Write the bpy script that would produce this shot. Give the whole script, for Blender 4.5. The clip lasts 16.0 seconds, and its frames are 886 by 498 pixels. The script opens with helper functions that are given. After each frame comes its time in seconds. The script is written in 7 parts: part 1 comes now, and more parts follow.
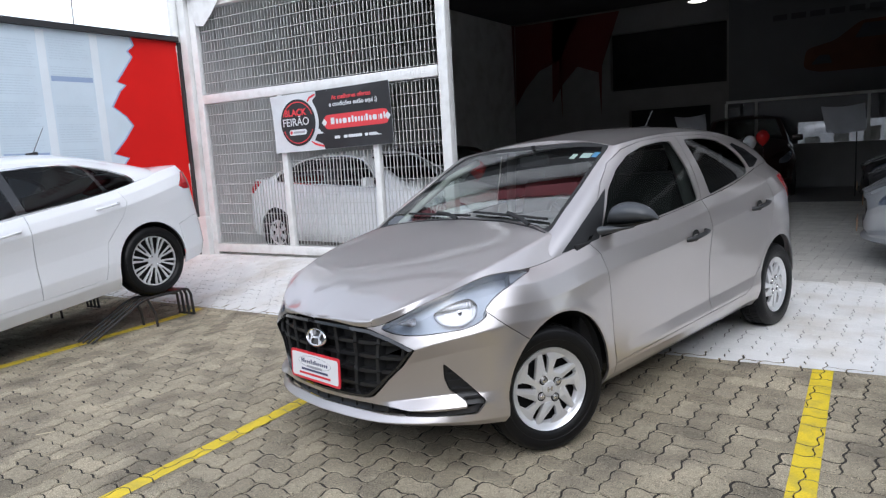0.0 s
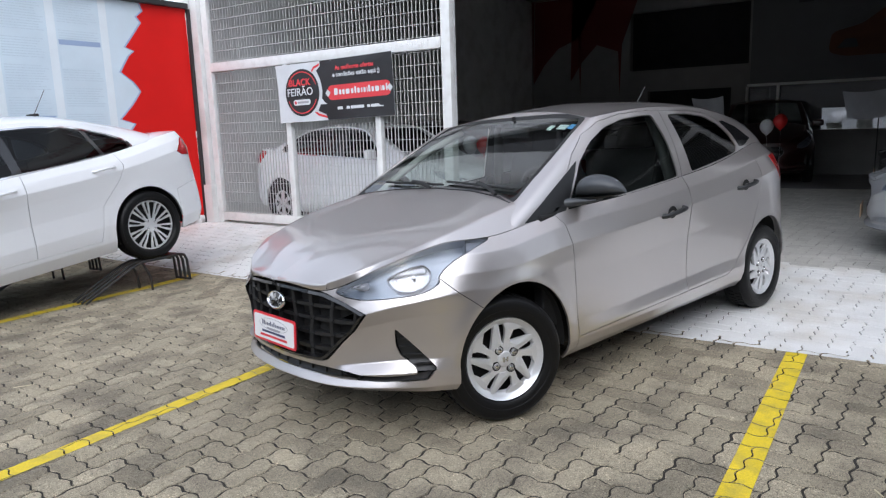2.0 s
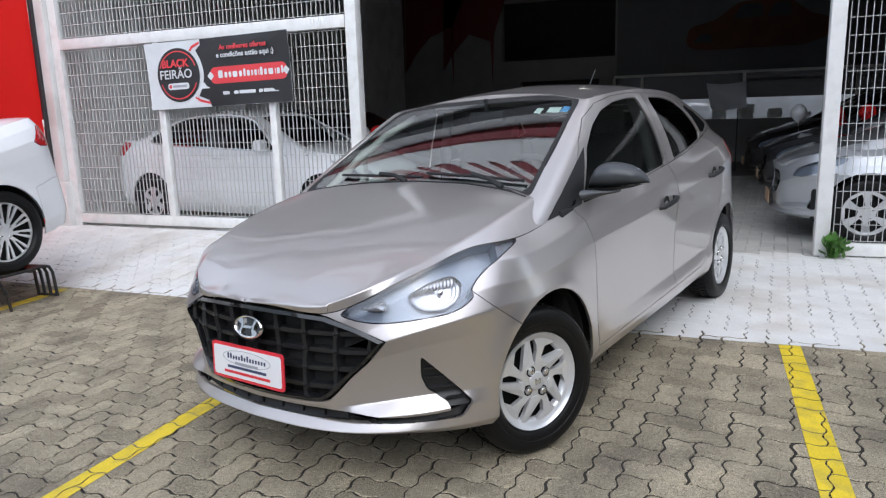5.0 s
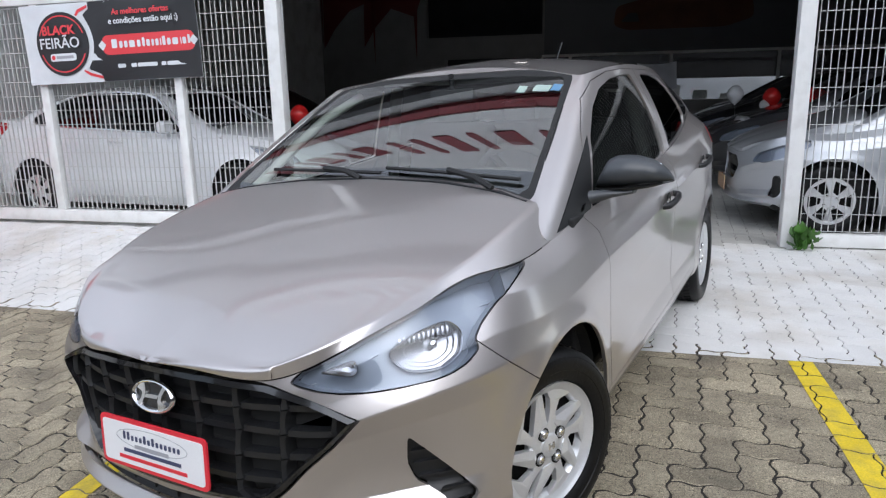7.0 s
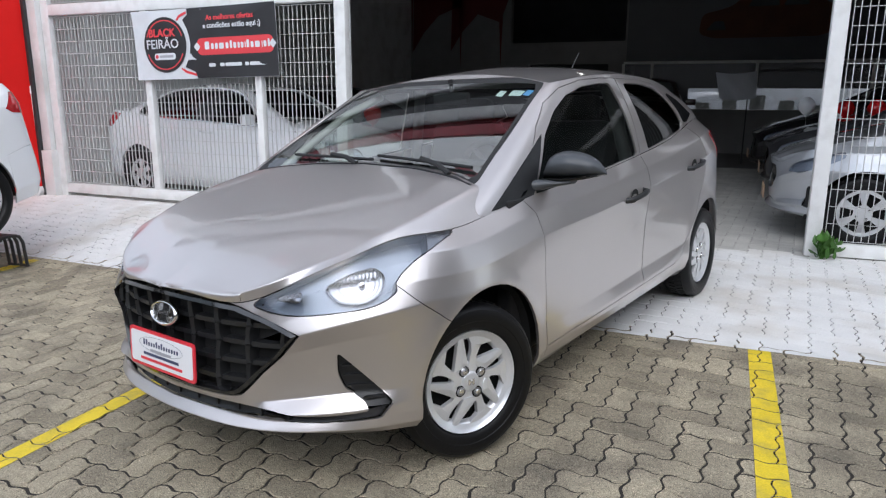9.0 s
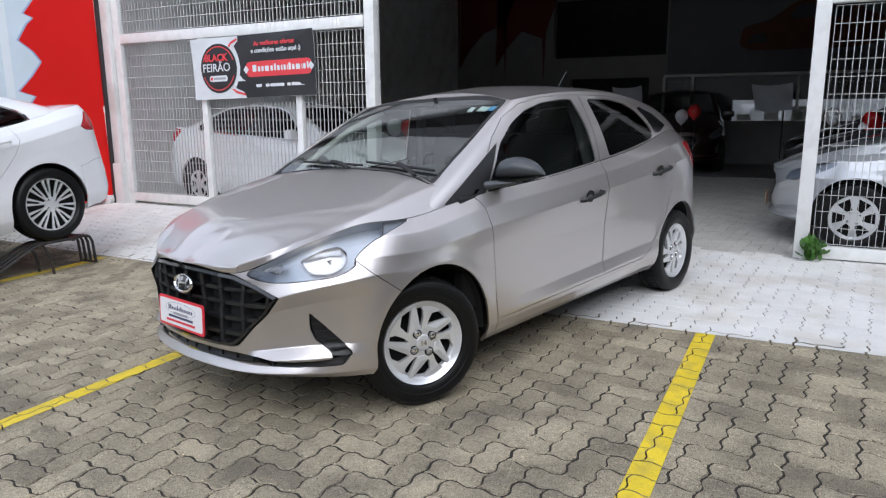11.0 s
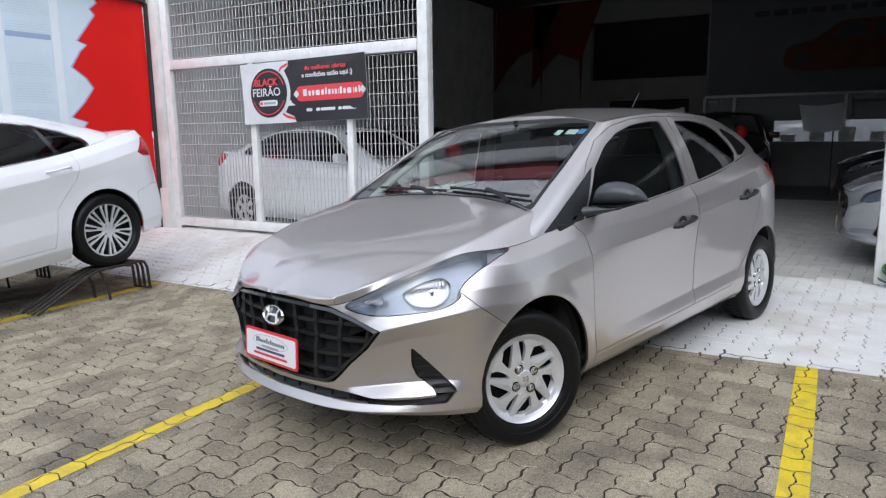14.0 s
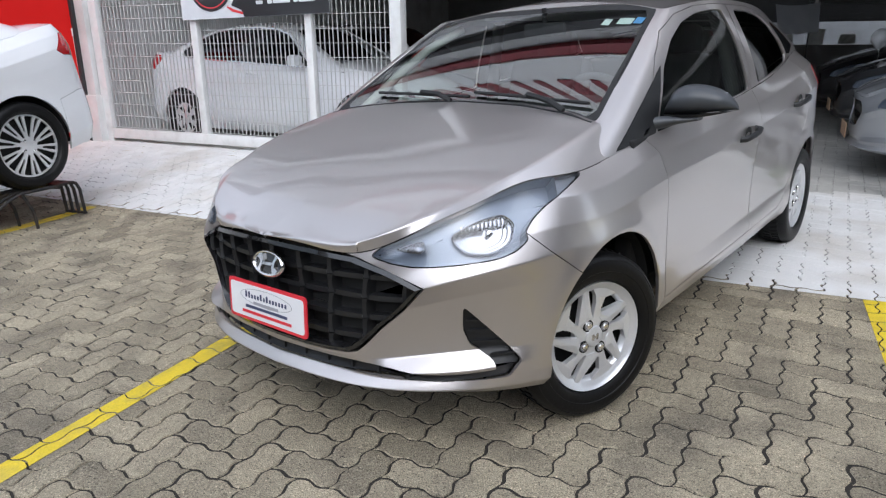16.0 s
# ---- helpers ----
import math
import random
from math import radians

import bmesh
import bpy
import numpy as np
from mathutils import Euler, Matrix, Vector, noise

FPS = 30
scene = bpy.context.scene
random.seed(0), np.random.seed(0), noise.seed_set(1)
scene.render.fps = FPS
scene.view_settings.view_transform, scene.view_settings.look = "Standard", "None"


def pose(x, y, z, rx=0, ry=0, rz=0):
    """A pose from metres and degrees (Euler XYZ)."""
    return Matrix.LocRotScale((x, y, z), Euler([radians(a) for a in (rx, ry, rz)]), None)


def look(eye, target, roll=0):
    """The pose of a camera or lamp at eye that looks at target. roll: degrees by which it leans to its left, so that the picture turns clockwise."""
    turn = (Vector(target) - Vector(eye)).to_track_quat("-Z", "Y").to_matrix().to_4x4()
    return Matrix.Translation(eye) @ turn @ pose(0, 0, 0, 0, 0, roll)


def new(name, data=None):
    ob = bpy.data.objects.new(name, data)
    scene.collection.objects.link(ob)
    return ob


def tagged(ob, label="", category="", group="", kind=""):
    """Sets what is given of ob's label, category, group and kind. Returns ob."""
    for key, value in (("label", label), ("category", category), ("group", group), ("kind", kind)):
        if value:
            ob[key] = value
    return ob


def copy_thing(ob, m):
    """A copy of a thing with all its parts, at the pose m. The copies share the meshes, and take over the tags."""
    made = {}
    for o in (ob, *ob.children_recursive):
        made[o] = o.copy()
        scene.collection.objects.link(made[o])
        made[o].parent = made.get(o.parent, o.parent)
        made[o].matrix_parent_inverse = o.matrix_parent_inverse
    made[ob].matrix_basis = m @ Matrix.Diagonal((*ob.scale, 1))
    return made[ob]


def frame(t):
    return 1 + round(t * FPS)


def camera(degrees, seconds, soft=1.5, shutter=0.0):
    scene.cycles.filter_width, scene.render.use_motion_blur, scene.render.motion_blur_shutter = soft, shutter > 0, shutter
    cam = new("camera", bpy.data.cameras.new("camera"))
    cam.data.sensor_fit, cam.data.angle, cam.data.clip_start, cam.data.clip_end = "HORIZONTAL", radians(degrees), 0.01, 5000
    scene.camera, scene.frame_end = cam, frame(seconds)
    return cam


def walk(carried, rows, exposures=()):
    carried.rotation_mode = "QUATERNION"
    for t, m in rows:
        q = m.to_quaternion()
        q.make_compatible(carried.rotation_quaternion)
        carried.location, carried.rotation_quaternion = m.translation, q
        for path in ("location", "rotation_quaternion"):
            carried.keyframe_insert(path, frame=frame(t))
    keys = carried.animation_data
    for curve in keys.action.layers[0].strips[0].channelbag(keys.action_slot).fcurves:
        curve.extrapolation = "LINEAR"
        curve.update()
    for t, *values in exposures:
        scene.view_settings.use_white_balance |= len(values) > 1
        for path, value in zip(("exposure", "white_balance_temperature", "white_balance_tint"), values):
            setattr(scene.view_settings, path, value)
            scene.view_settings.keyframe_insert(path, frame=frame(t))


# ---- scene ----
cam = camera(65.57, 16.0, soft=1.25)
# seconds, eye, target, roll
PATH = [
    (0, (2.021, -2.982, 1.358), (0.963, -1.304, 1.100), -5.09),
    (0.5, (2.068, -2.976, 1.333), (1.012, -1.291, 1.122), -4.81),
    (1, (2.136, -2.918, 1.315), (1.066, -1.245, 1.072), -4.30),
    (1.5, (2.200, -2.863, 1.299), (1.099, -1.216, 1.028), -4.16),
    (2, (2.250, -2.822, 1.280), (1.139, -1.189, 0.967), -3.53),
    (2.5, (2.233, -2.808, 1.289), (1.183, -1.136, 0.971), -2.43),
    (3, (2.121, -2.845, 1.295), (1.152, -1.130, 0.951), -1.57),
    (3.5, (1.970, -2.879, 1.281), (1.052, -1.138, 0.930), -1.71),
    (3.7, (1.926, -2.880, 1.275), (1.045, -1.122, 0.908), -2.14),
    (5.8, (1.111, -2.314, 1.305), (0.557, -0.424, 0.956), -3.37),
    (6, (1.071, -2.216, 1.327), (0.582, -0.308, 0.979), -3.36),
    (6.5, (1.012, -2.088, 1.332), (0.565, -0.170, 0.984), -3.82),
    (7, (0.982, -2.058, 1.297), (0.478, -0.172, 0.865), -3.20),
    (7.5, (1.010, -2.100, 1.281), (0.400, -0.255, 0.807), -3.07),
    (8, (1.144, -2.238, 1.279), (0.480, -0.410, 0.810), -3.42),
    (8.5, (1.354, -2.330, 1.289), (0.679, -0.500, 0.849), -2.33),
    (9, (1.604, -2.393, 1.270), (0.843, -0.590, 0.857), -1.61),
    (9.5, (1.800, -2.505, 1.254), (0.956, -0.736, 0.854), -3.04),
    (9.7, (1.869, -2.559, 1.242), (1.013, -0.795, 0.846), -2.73),
    (11.8, (2.334, -2.870, 1.263), (1.358, -1.161, 0.907), -2.64),
    (12, (2.334, -2.913, 1.261), (1.343, -1.215, 0.895), -2.77),
    (12.5, (2.303, -2.969, 1.254), (1.292, -1.283, 0.888), -2.68),
    (13, (2.207, -2.902, 1.268), (1.181, -1.220, 0.929), -3.38),
    (13.5, (2.067, -2.800, 1.270), (1.050, -1.106, 0.961), -3.29),
    (14, (1.882, -2.775, 1.276), (0.896, -1.061, 0.974), -2.54),
    (14.5, (1.686, -2.721, 1.284), (0.825, -0.946, 0.956), -3.07),
    (15, (1.530, -2.573, 1.274), (0.744, -0.775, 0.887), -3.64),
    (15.5, (1.410, -2.451, 1.227), (0.613, -0.681, 0.747), -3.56),
    (16, (1.238, -2.342, 1.240), (0.419, -0.607, 0.674), -2.42),
]
walk(cam, [(t, look(eye, target, roll)) for t, eye, target, roll in PATH])

# ---- light: a bright overcast sky over an open forecourt ----
world = bpy.data.worlds.new("sky")
scene.world = world
world.use_nodes = True
wn = world.node_tree
sky = wn.nodes.new("ShaderNodeTexSky")
sky.sky_type, sky.sun_disc = "NISHITA", False
sky.sun_elevation, sky.sun_rotation = radians(49), radians(148)
sky.air_density, sky.dust_density, sky.ozone_density = 1.0, 0.7, 1.5
pale = wn.nodes.new("ShaderNodeHueSaturation")
pale.inputs["Saturation"].default_value = 0.42
wn.links.new(sky.outputs[0], pale.inputs["Color"])
wn.links.new(pale.outputs[0], wn.nodes["Background"].inputs["Color"])
wn.nodes["Background"].inputs["Strength"].default_value = 0.21

sun = new("sun", bpy.data.lights.new("sun", "SUN"))
sun.data.energy, sun.data.angle, sun.data.color = 0.5, radians(70), (0.95, 0.98, 1.0)
sun.matrix_world = look((5, -8, 11), (0, 0, 0))
scene.view_settings.exposure = 0.95


# ---- small tools ----
def part(name, bm, material, parent, label="", smooth=False, m=None):
    """Links a bmesh as one mesh object under a thing or a part."""
    me = bpy.data.meshes.new(name)
    bm.normal_update()
    bm.to_mesh(me)
    bm.free()
    me.materials.append(material)
    if smooth:
        me.shade_smooth()
        if smooth is not True:
            me.set_sharp_from_angle(angle=radians(smooth))
    ob = new(name, me)
    ob.parent = parent
    if m is not None:
        ob.matrix_basis = m
    if label:
        tagged(ob, label)
    return ob


def thing(name, label, category, m=None, group="", kind=""):
    ob = new(name)
    ob.empty_display_size = 0.1
    if m is not None:
        ob.matrix_basis = m
    return tagged(ob, label, category, group, kind)


def single(name, bm, material, label, category, m=None, group="", kind="", smooth=False):
    """A top-level thing that is one mesh."""
    ob = part(name, bm, material, None, "", smooth, m)
    return tagged(ob, label, category, group, kind)


def box(bm, x0, x1, y0, y1, z0, z1, bevel=0.0, m=None):
    made = bmesh.ops.create_cube(bm, size=1)["verts"]
    bmesh.ops.scale(bm, vec=(x1 - x0, y1 - y0, z1 - z0), verts=made)
    bmesh.ops.translate(bm, vec=((x0 + x1) / 2, (y0 + y1) / 2, (z0 + z1) / 2), verts=made)
    if bevel:
        edges = list({e for v in made for e in v.link_edges})
        r = bmesh.ops.bevel(bm, geom=edges, offset=bevel, segments=2, affect="EDGES", profile=0.5)
        made = list({v for f in r["faces"] for v in f.verts} | {v for v in made if v.is_valid})
    if m is not None:
        bmesh.ops.transform(bm, matrix=m, verts=made)
    return made


def rod(bm, a, b, r, n=8, r2=None, caps=True):
    a, b = Vector(a), Vector(b)
    d = b - a
    made = bmesh.ops.create_cone(bm, cap_ends=caps, segments=n, radius1=r, radius2=r if r2 is None else r2, depth=d.length)["verts"]
    bmesh.ops.transform(bm, matrix=Matrix.Translation((a + b) / 2) @ d.to_track_quat("Z", "Y").to_matrix().to_4x4(), verts=made)
    return made


def tube(bm, pts, r, n=8):
    """A bent round tube through points."""
    pts = [Vector(p) for p in pts]
    rings = []
    for i, p in enumerate(pts):
        d = (pts[min(i + 1, len(pts) - 1)] - pts[max(i - 1, 0)]).normalized()
        q = d.to_track_quat("Z", "Y")
        rings.append([bm.verts.new(p + q @ Vector((r * math.cos(k * math.tau / n), r * math.sin(k * math.tau / n), 0))) for k in range(n)])
    for a, b in zip(rings, rings[1:]):
        for k in range(n):
            bm.faces.new((a[k], a[(k + 1) % n], b[(k + 1) % n], b[k]))
    bm.faces.new(rings[0][::-1])
    bm.faces.new(rings[-1])


def lathe(bm, profile, n=32, m=None):
    """Turns (radius, height) pairs about z."""
    rings = []
    for r, h in profile:
        rings.append([bm.verts.new((r * math.cos(k * math.tau / n), r * math.sin(k * math.tau / n), h)) for k in range(n)])
    for a, b in zip(rings, rings[1:]):
        for k in range(n):
            bm.faces.new((a[k], a[(k + 1) % n], b[(k + 1) % n], b[k]))
    if m is not None:
        bmesh.ops.transform(bm, matrix=m, verts=[v for ring in rings for v in ring])
    return rings


def plate(bm, outline, depth, m=None):
    """A flat outline in x and y with a thickness in z, downwards from 0."""
    top = [bm.verts.new((x, y, 0)) for x, y in outline]
    low = [bm.verts.new((x, y, -depth)) for x, y in outline]
    n = len(outline)
    bm.faces.new(top)
    bm.faces.new(low[::-1])
    for i in range(n):
        bm.faces.new((top[i], low[i], low[(i + 1) % n], top[(i + 1) % n]))
    if m is not None:
        bmesh.ops.transform(bm, matrix=m, verts=top + low)
    return top + low


def words(text, size, material, parent, m, name="lettering", extrude=0.001, squeeze=1.0, bold=0.0):
    """Lettering in the built-in font as a mesh, centred on m, facing its +z."""
    cu = bpy.data.curves.new(name, "FONT")
    cu.body, cu.size, cu.extrude, cu.align_x, cu.align_y, cu.offset = text, size, extrude, "CENTER", "CENTER", bold
    tmp = bpy.data.objects.new(name, cu)
    scene.collection.objects.link(tmp)
    me = bpy.data.meshes.new_from_object(tmp.evaluated_get(bpy.context.evaluated_depsgraph_get()))
    bpy.data.objects.remove(tmp)
    me.materials.clear()
    me.materials.append(material)
    ob = new(name, me)
    ob.parent = parent
    ob.matrix_basis = m @ Matrix.Diagonal((squeeze, 1, 1, 1))
    return ob


def rounded(points, r=0.02, n=4):
    """An outline with its corners rounded."""
    out = []
    m = len(points)
    for i in range(m):
        p, a, b = Vector(points[i]), Vector(points[i - 1]), Vector(points[(i + 1) % m])
        da, db = (a - p), (b - p)
        q = min(r, da.length * 0.45, db.length * 0.45)
        s, e = p + da.normalized() * q, p + db.normalized() * q
        for k in range(n + 1):
            u = k / n
            out.append(tuple(s * (1 - u) ** 2 + p * 2 * u * (1 - u) + e * u * u))
    return out


# ---- materials ----
def material(name, colour, rough=0.5, metal=0.0, coat=0.0, grain=0.0, grain_scale=200.0, bump=0.0, blotch=0.0, blotch_scale=3.0,
             per_piece=0.0, dirt=None, dirt_amount=0.0, dirt_scale=6.0, spec=0.5, speckle=0.0, uneven=1.0):
    """A surface with fine grain, larger blotches, and where wanted stains and a change from piece to piece."""
    ma = bpy.data.materials.new(name)
    ma.use_nodes = True
    nt = ma.node_tree
    N, L = nt.nodes, nt.links
    bs = N["Principled BSDF"]
    bs.inputs["Roughness"].default_value, bs.inputs["Metallic"].default_value = rough, metal
    bs.inputs["Specular IOR Level"].default_value = spec
    bs.inputs["Coat Weight"].default_value, bs.inputs["Coat Roughness"].default_value = coat, 0.03
    co = N.new("ShaderNodeTexCoord").outputs["Object"]
    if speckle:  # one pattern that runs on from stone to stone
        co = N.new("ShaderNodeNewGeometry").outputs["Position"]
    value = None

    def wave(scale, amount, detail=4):
        t = N.new("ShaderNodeTexNoise")
        t.inputs["Scale"].default_value, t.inputs["Detail"].default_value = scale, detail
        L.new(co, t.inputs["Vector"])
        r = N.new("ShaderNodeMapRange")
        r.inputs[1].default_value, r.inputs[2].default_value = 0.25, 0.75
        r.inputs[3].default_value, r.inputs[4].default_value = 1 - amount, 1 + amount
        L.new(t.outputs["Fac"], r.inputs[0])
        return t, r

    def times(a, b):
        if a is None:
            return b
        k = N.new("ShaderNodeMath")
        k.operation = "MULTIPLY"
        L.new(a, k.inputs[0]), L.new(b, k.inputs[1])
        return k.outputs[0]

    if grain:
        t, r = wave(grain_scale, grain)
        value = times(value, r.outputs[0])
    if speckle:  # pale chips and dark pits of the aggregate
        for scale, lo, hi, change in ((130.0, 0.60, 0.70, 1 + speckle), (170.0, 0.60, 0.68, 1 - speckle), (75.0, 0.62, 0.70, 1 - 0.75 * speckle), (48.0, 0.35, 0.65, 1 + 0.35 * speckle)):
            t, r = wave(scale, 0.0, 2)
            r.inputs[1].default_value, r.inputs[2].default_value = lo, hi
            r.inputs[3].default_value, r.inputs[4].default_value = 1.0, change
            value = times(value, r.outputs[0])
    if blotch:
        _, r = wave(blotch_scale, blotch, 6)
        value = times(value, r.outputs[0])
    if per_piece:
        info = N.new("ShaderNodeObjectInfo")
        geo = N.new("ShaderNodeNewGeometry")
        add = N.new("ShaderNodeMath")
        add.operation = "ADD"
        L.new(info.outputs["Random"], add.inputs[0]), L.new(geo.outputs["Random Per Island"], add.inputs[1])
        frac = N.new("ShaderNodeMath")
        frac.operation = "FRACT"
        L.new(add.outputs[0], frac.inputs[0])
        skew = N.new("ShaderNodeMath")
        skew.operation, skew.inputs[1].default_value = "POWER", uneven
        L.new(frac.outputs[0], skew.inputs[0])
        frac = skew
        r = N.new("ShaderNodeMapRange")
        r.inputs[3].default_value, r.inputs[4].default_value = 1 - per_piece, 1 + per_piece
        L.new(frac.outputs[0], r.inputs[0])
        value = times(value, r.outputs[0])
    rgb = N.new("ShaderNodeRGB")
    rgb.outputs[0].default_value = (*colour, 1)
    out = rgb.outputs[0]
    if dirt is not None:
        t, _ = wave(dirt_scale, 0.1, 8)
        r = N.new("ShaderNodeMapRange")
        r.inputs[1].default_value, r.inputs[2].default_value = 0.48, 0.66
        r.inputs[4].default_value = dirt_amount
        L.new(t.outputs["Fac"], r.inputs[0])
        mx = N.new("ShaderNodeMixRGB")
        mx.inputs[2].default_value = (*dirt, 1)
        L.new(r.outputs[0], mx.inputs[0]), L.new(out, mx.inputs[1])
        out = mx.outputs[0]
    if value is not None:
        mx = N.new("ShaderNodeVectorMath")
        mx.operation = "SCALE"
        L.new(out, mx.inputs[0]), L.new(value, mx.inputs["Scale"])
        out = mx.outputs[0]
    L.new(out, bs.inputs["Base Color"])
    if bump:
        t = N.new("ShaderNodeTexNoise")
        t.inputs["Scale"].default_value, t.inputs["Detail"].default_value = grain_scale * 0.7, 5
        L.new(co, t.inputs["Vector"])
        b = N.new("ShaderNodeBump")
        b.inputs["Strength"].default_value, b.inputs["Distance"].default_value = 1.0, bump
        L.new(t.outputs["Fac"], b.inputs["Height"])
        L.new(b.outputs[0], bs.inputs["Normal"])
    return ma


def clear(name, tint, gloss_ior=1.5, rough=0.0, slant=5.5):
    """Thin glass: tinted see-through with a mirror gloss that grows at a slant."""
    ma = bpy.data.materials.new(name)
    ma.use_nodes = True
    nt = ma.node_tree
    N, L = nt.nodes, nt.links
    N.remove(N["Principled BSDF"])
    tr, gl, lw, mx = N.new("ShaderNodeBsdfTransparent"), N.new("ShaderNodeBsdfGlossy"), N.new("ShaderNodeLayerWeight"), N.new("ShaderNodeMixShader")
    tr.inputs[0].default_value = (*tint, 1)
    gl.inputs["Roughness"].default_value = rough
    lw.inputs["Blend"].default_value = 0.5
    power, ramp = N.new("ShaderNodeMath"), N.new("ShaderNodeMapRange")
    power.operation, power.inputs[1].default_value = "POWER", slant
    ramp.inputs[3].default_value, ramp.inputs[4].default_value = ((gloss_ior - 1) / (gloss_ior + 1)) ** 2, 1.0
    L.new(lw.outputs["Facing"], power.inputs[0]), L.new(power.outputs[0], ramp.inputs[0])
    L.new(ramp.outputs[0], mx.inputs[0]), L.new(tr.outputs[0], mx.inputs[1]), L.new(gl.outputs[0], mx.inputs[2])
    L.new(mx.outputs[0], N["Material Output"].inputs[0])
    return ma


M_STEEL_WHITE = material("white_painted_steel", (0.78, 0.78, 0.77), 0.45, grain=0.04, blotch=0.06, blotch_scale=4, dirt=(0.5, 0.48, 0.45), dirt_amount=0.25, dirt_scale=9)
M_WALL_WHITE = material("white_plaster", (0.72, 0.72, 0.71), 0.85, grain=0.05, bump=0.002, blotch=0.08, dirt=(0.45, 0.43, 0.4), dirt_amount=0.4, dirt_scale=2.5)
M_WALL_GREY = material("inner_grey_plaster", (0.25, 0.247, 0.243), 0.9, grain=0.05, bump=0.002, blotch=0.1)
M_DARK_FILL = material("dark_inner_panel", (0.06, 0.06, 0.065), 0.8, grain=0.1, blotch=0.15)
M_RED_PANEL = material("red_printed_panel", (0.74, 0.014, 0.012), 0.5, spec=0.2, grain=0.02, blotch=0.05, blotch_scale=1.5)
M_PRINT_BLUE = material("pale_blue_print", (0.66, 0.76, 0.83), 0.4, grain=0.03, blotch=0.06, blotch_scale=2)
M_PRINT_PALE = material("pale_print_column", (0.78, 0.84, 0.88), 0.4, grain=0.03, blotch=0.05, blotch_scale=2)
M_PRINT_LINE = material("faint_print_lines", (0.61, 0.705, 0.775), 0.45, grain=0.1, grain_scale=60)
M_PRINT_HEAD = material("blue_print_heading", (0.34, 0.44, 0.62), 0.45, grain=0.08)
M_BLACK_TRIM = material("black_metal_trim", (0.03, 0.03, 0.032), 0.5, grain=0.1)
M_PAVER = material("worn_concrete_paver", (0.298, 0.256, 0.184), 0.85, grain=0.65, grain_scale=270, bump=0.008, blotch=0.26, blotch_scale=2.2, per_piece=0.30, uneven=0.5, speckle=0.7, dirt=(0.135, 0.116, 0.088), dirt_amount=0.75, dirt_scale=2.6)
M_PAVER_WHITE = material("white_painted_paver", (0.735, 0.73, 0.715), 0.7, grain=0.1, grain_scale=220, bump=0.003, blotch=0.08, per_piece=0.04, dirt=(0.55, 0.51, 0.45), dirt_amount=0.6, dirt_scale=2.0)
M_PAVER_IN = material("inner_grey_paver", (0.48, 0.465, 0.43), 0.75, grain=0.15, grain_scale=220, bump=0.003, blotch=0.12, per_piece=0.08)
M_JOINT = material("dark_sandy_joint", (0.026, 0.022, 0.018), 0.95, grain=0.4, grain_scale=300, bump=0.004)
M_YELLOW = material("yellow_road_paint", (0.74, 0.55, 0.03), 0.6, grain=0.16, grain_scale=180, bump=0.003, blotch=0.12, blotch_scale=5, dirt=(0.30, 0.24, 0.1), dirt_amount=0.35, dirt_scale=11)
M_PLATE_WHITE_BOARD = material("white_board_face", (0.82, 0.82, 0.83), 0.45, grain=0.02, blotch=0.04)
M_GALV = material("dull_white_mesh", (0.58, 0.58, 0.575), 0.5, grain=0.05)


# ---- the place: forecourt, gate line, side wall and showroom ----
# the gate line stands level; the forecourt drops two degrees towards the side wall
GATE = Matrix.Translation((2.197, 3.677, 0)) @ pose(0, 0, 0, 0, 2.0, 0)


def ground_z(x, y):
    """The forecourt is flat by the cars and rises to the level gate line."""
    t = min(max((y - 1.3) / 2.3, 0), 1)
    t = t * t * (3 - 2 * t)
    u = min(max((y - 3.8) / 0.6, 0), 1)
    return -(0.0349 - 0.0099 * u) * (max(x, -12) - 2.197) * t


def slab(name, label, category, mat, x0, x1, y0, y1, dz, step, m=None):
    bm = bmesh.new()
    nx, ny = int((x1 - x0) / step) + 1, int((y1 - y0) / step) + 1
    grid = [[bm.verts.new((x0 + (x1 - x0) * i / nx, y0 + (y1 - y0) * j / ny, 0)) for i in range(nx + 1)] for j in range(ny + 1)]
    for row in grid:
        for v in row:
            v.co.z = ground_z(v.co.x, v.co.y) + dz
    for j in range(ny):
        for i in range(nx):
            bm.faces.new((grid[j][i], grid[j][i + 1], grid[j + 1][i + 1], grid[j + 1][i]))
    return single(name, bm, mat, label, category, m, kind="structure")


bed = slab("ground", "dark sandy bed between the forecourt paving stones", "ground", M_JOINT, -12, 12, -14, 16, -0.0042, 0.1)
bm = bmesh.new()
for x0, x1, y0, y1 in ((-400, 400, -400, -14), (-400, 400, 16, 400), (-400, -12, -14, 16), (12, 400, -14, 16)):
    bm.faces.new([bm.verts.new((x, y, ground_z(x, y) - 0.026 if y < 3 else -0.026)) for x, y in ((x0, y0), (x1, y0), (x1, y1), (x0, y1))])
M_STREET = material("grey_street", (0.11, 0.11, 0.11), 0.9, grain=0.2, grain_scale=40, blotch=0.2, blotch_scale=0.3)
# dark colour of the unseen walls that dim the cars' reflections
M_UNSEEN_WALL = material("weathered_grey_wall", (0.11, 0.10, 0.092), 0.9, grain=0.1, bump=0.003, blotch=0.15, blotch_scale=0.8, dirt=(0.15, 0.14, 0.13), dirt_amount=0.5, dirt_scale=1.2)
single("road", bm, M_STREET, "plain grey street surface round the forecourt", "road", kind="structure")


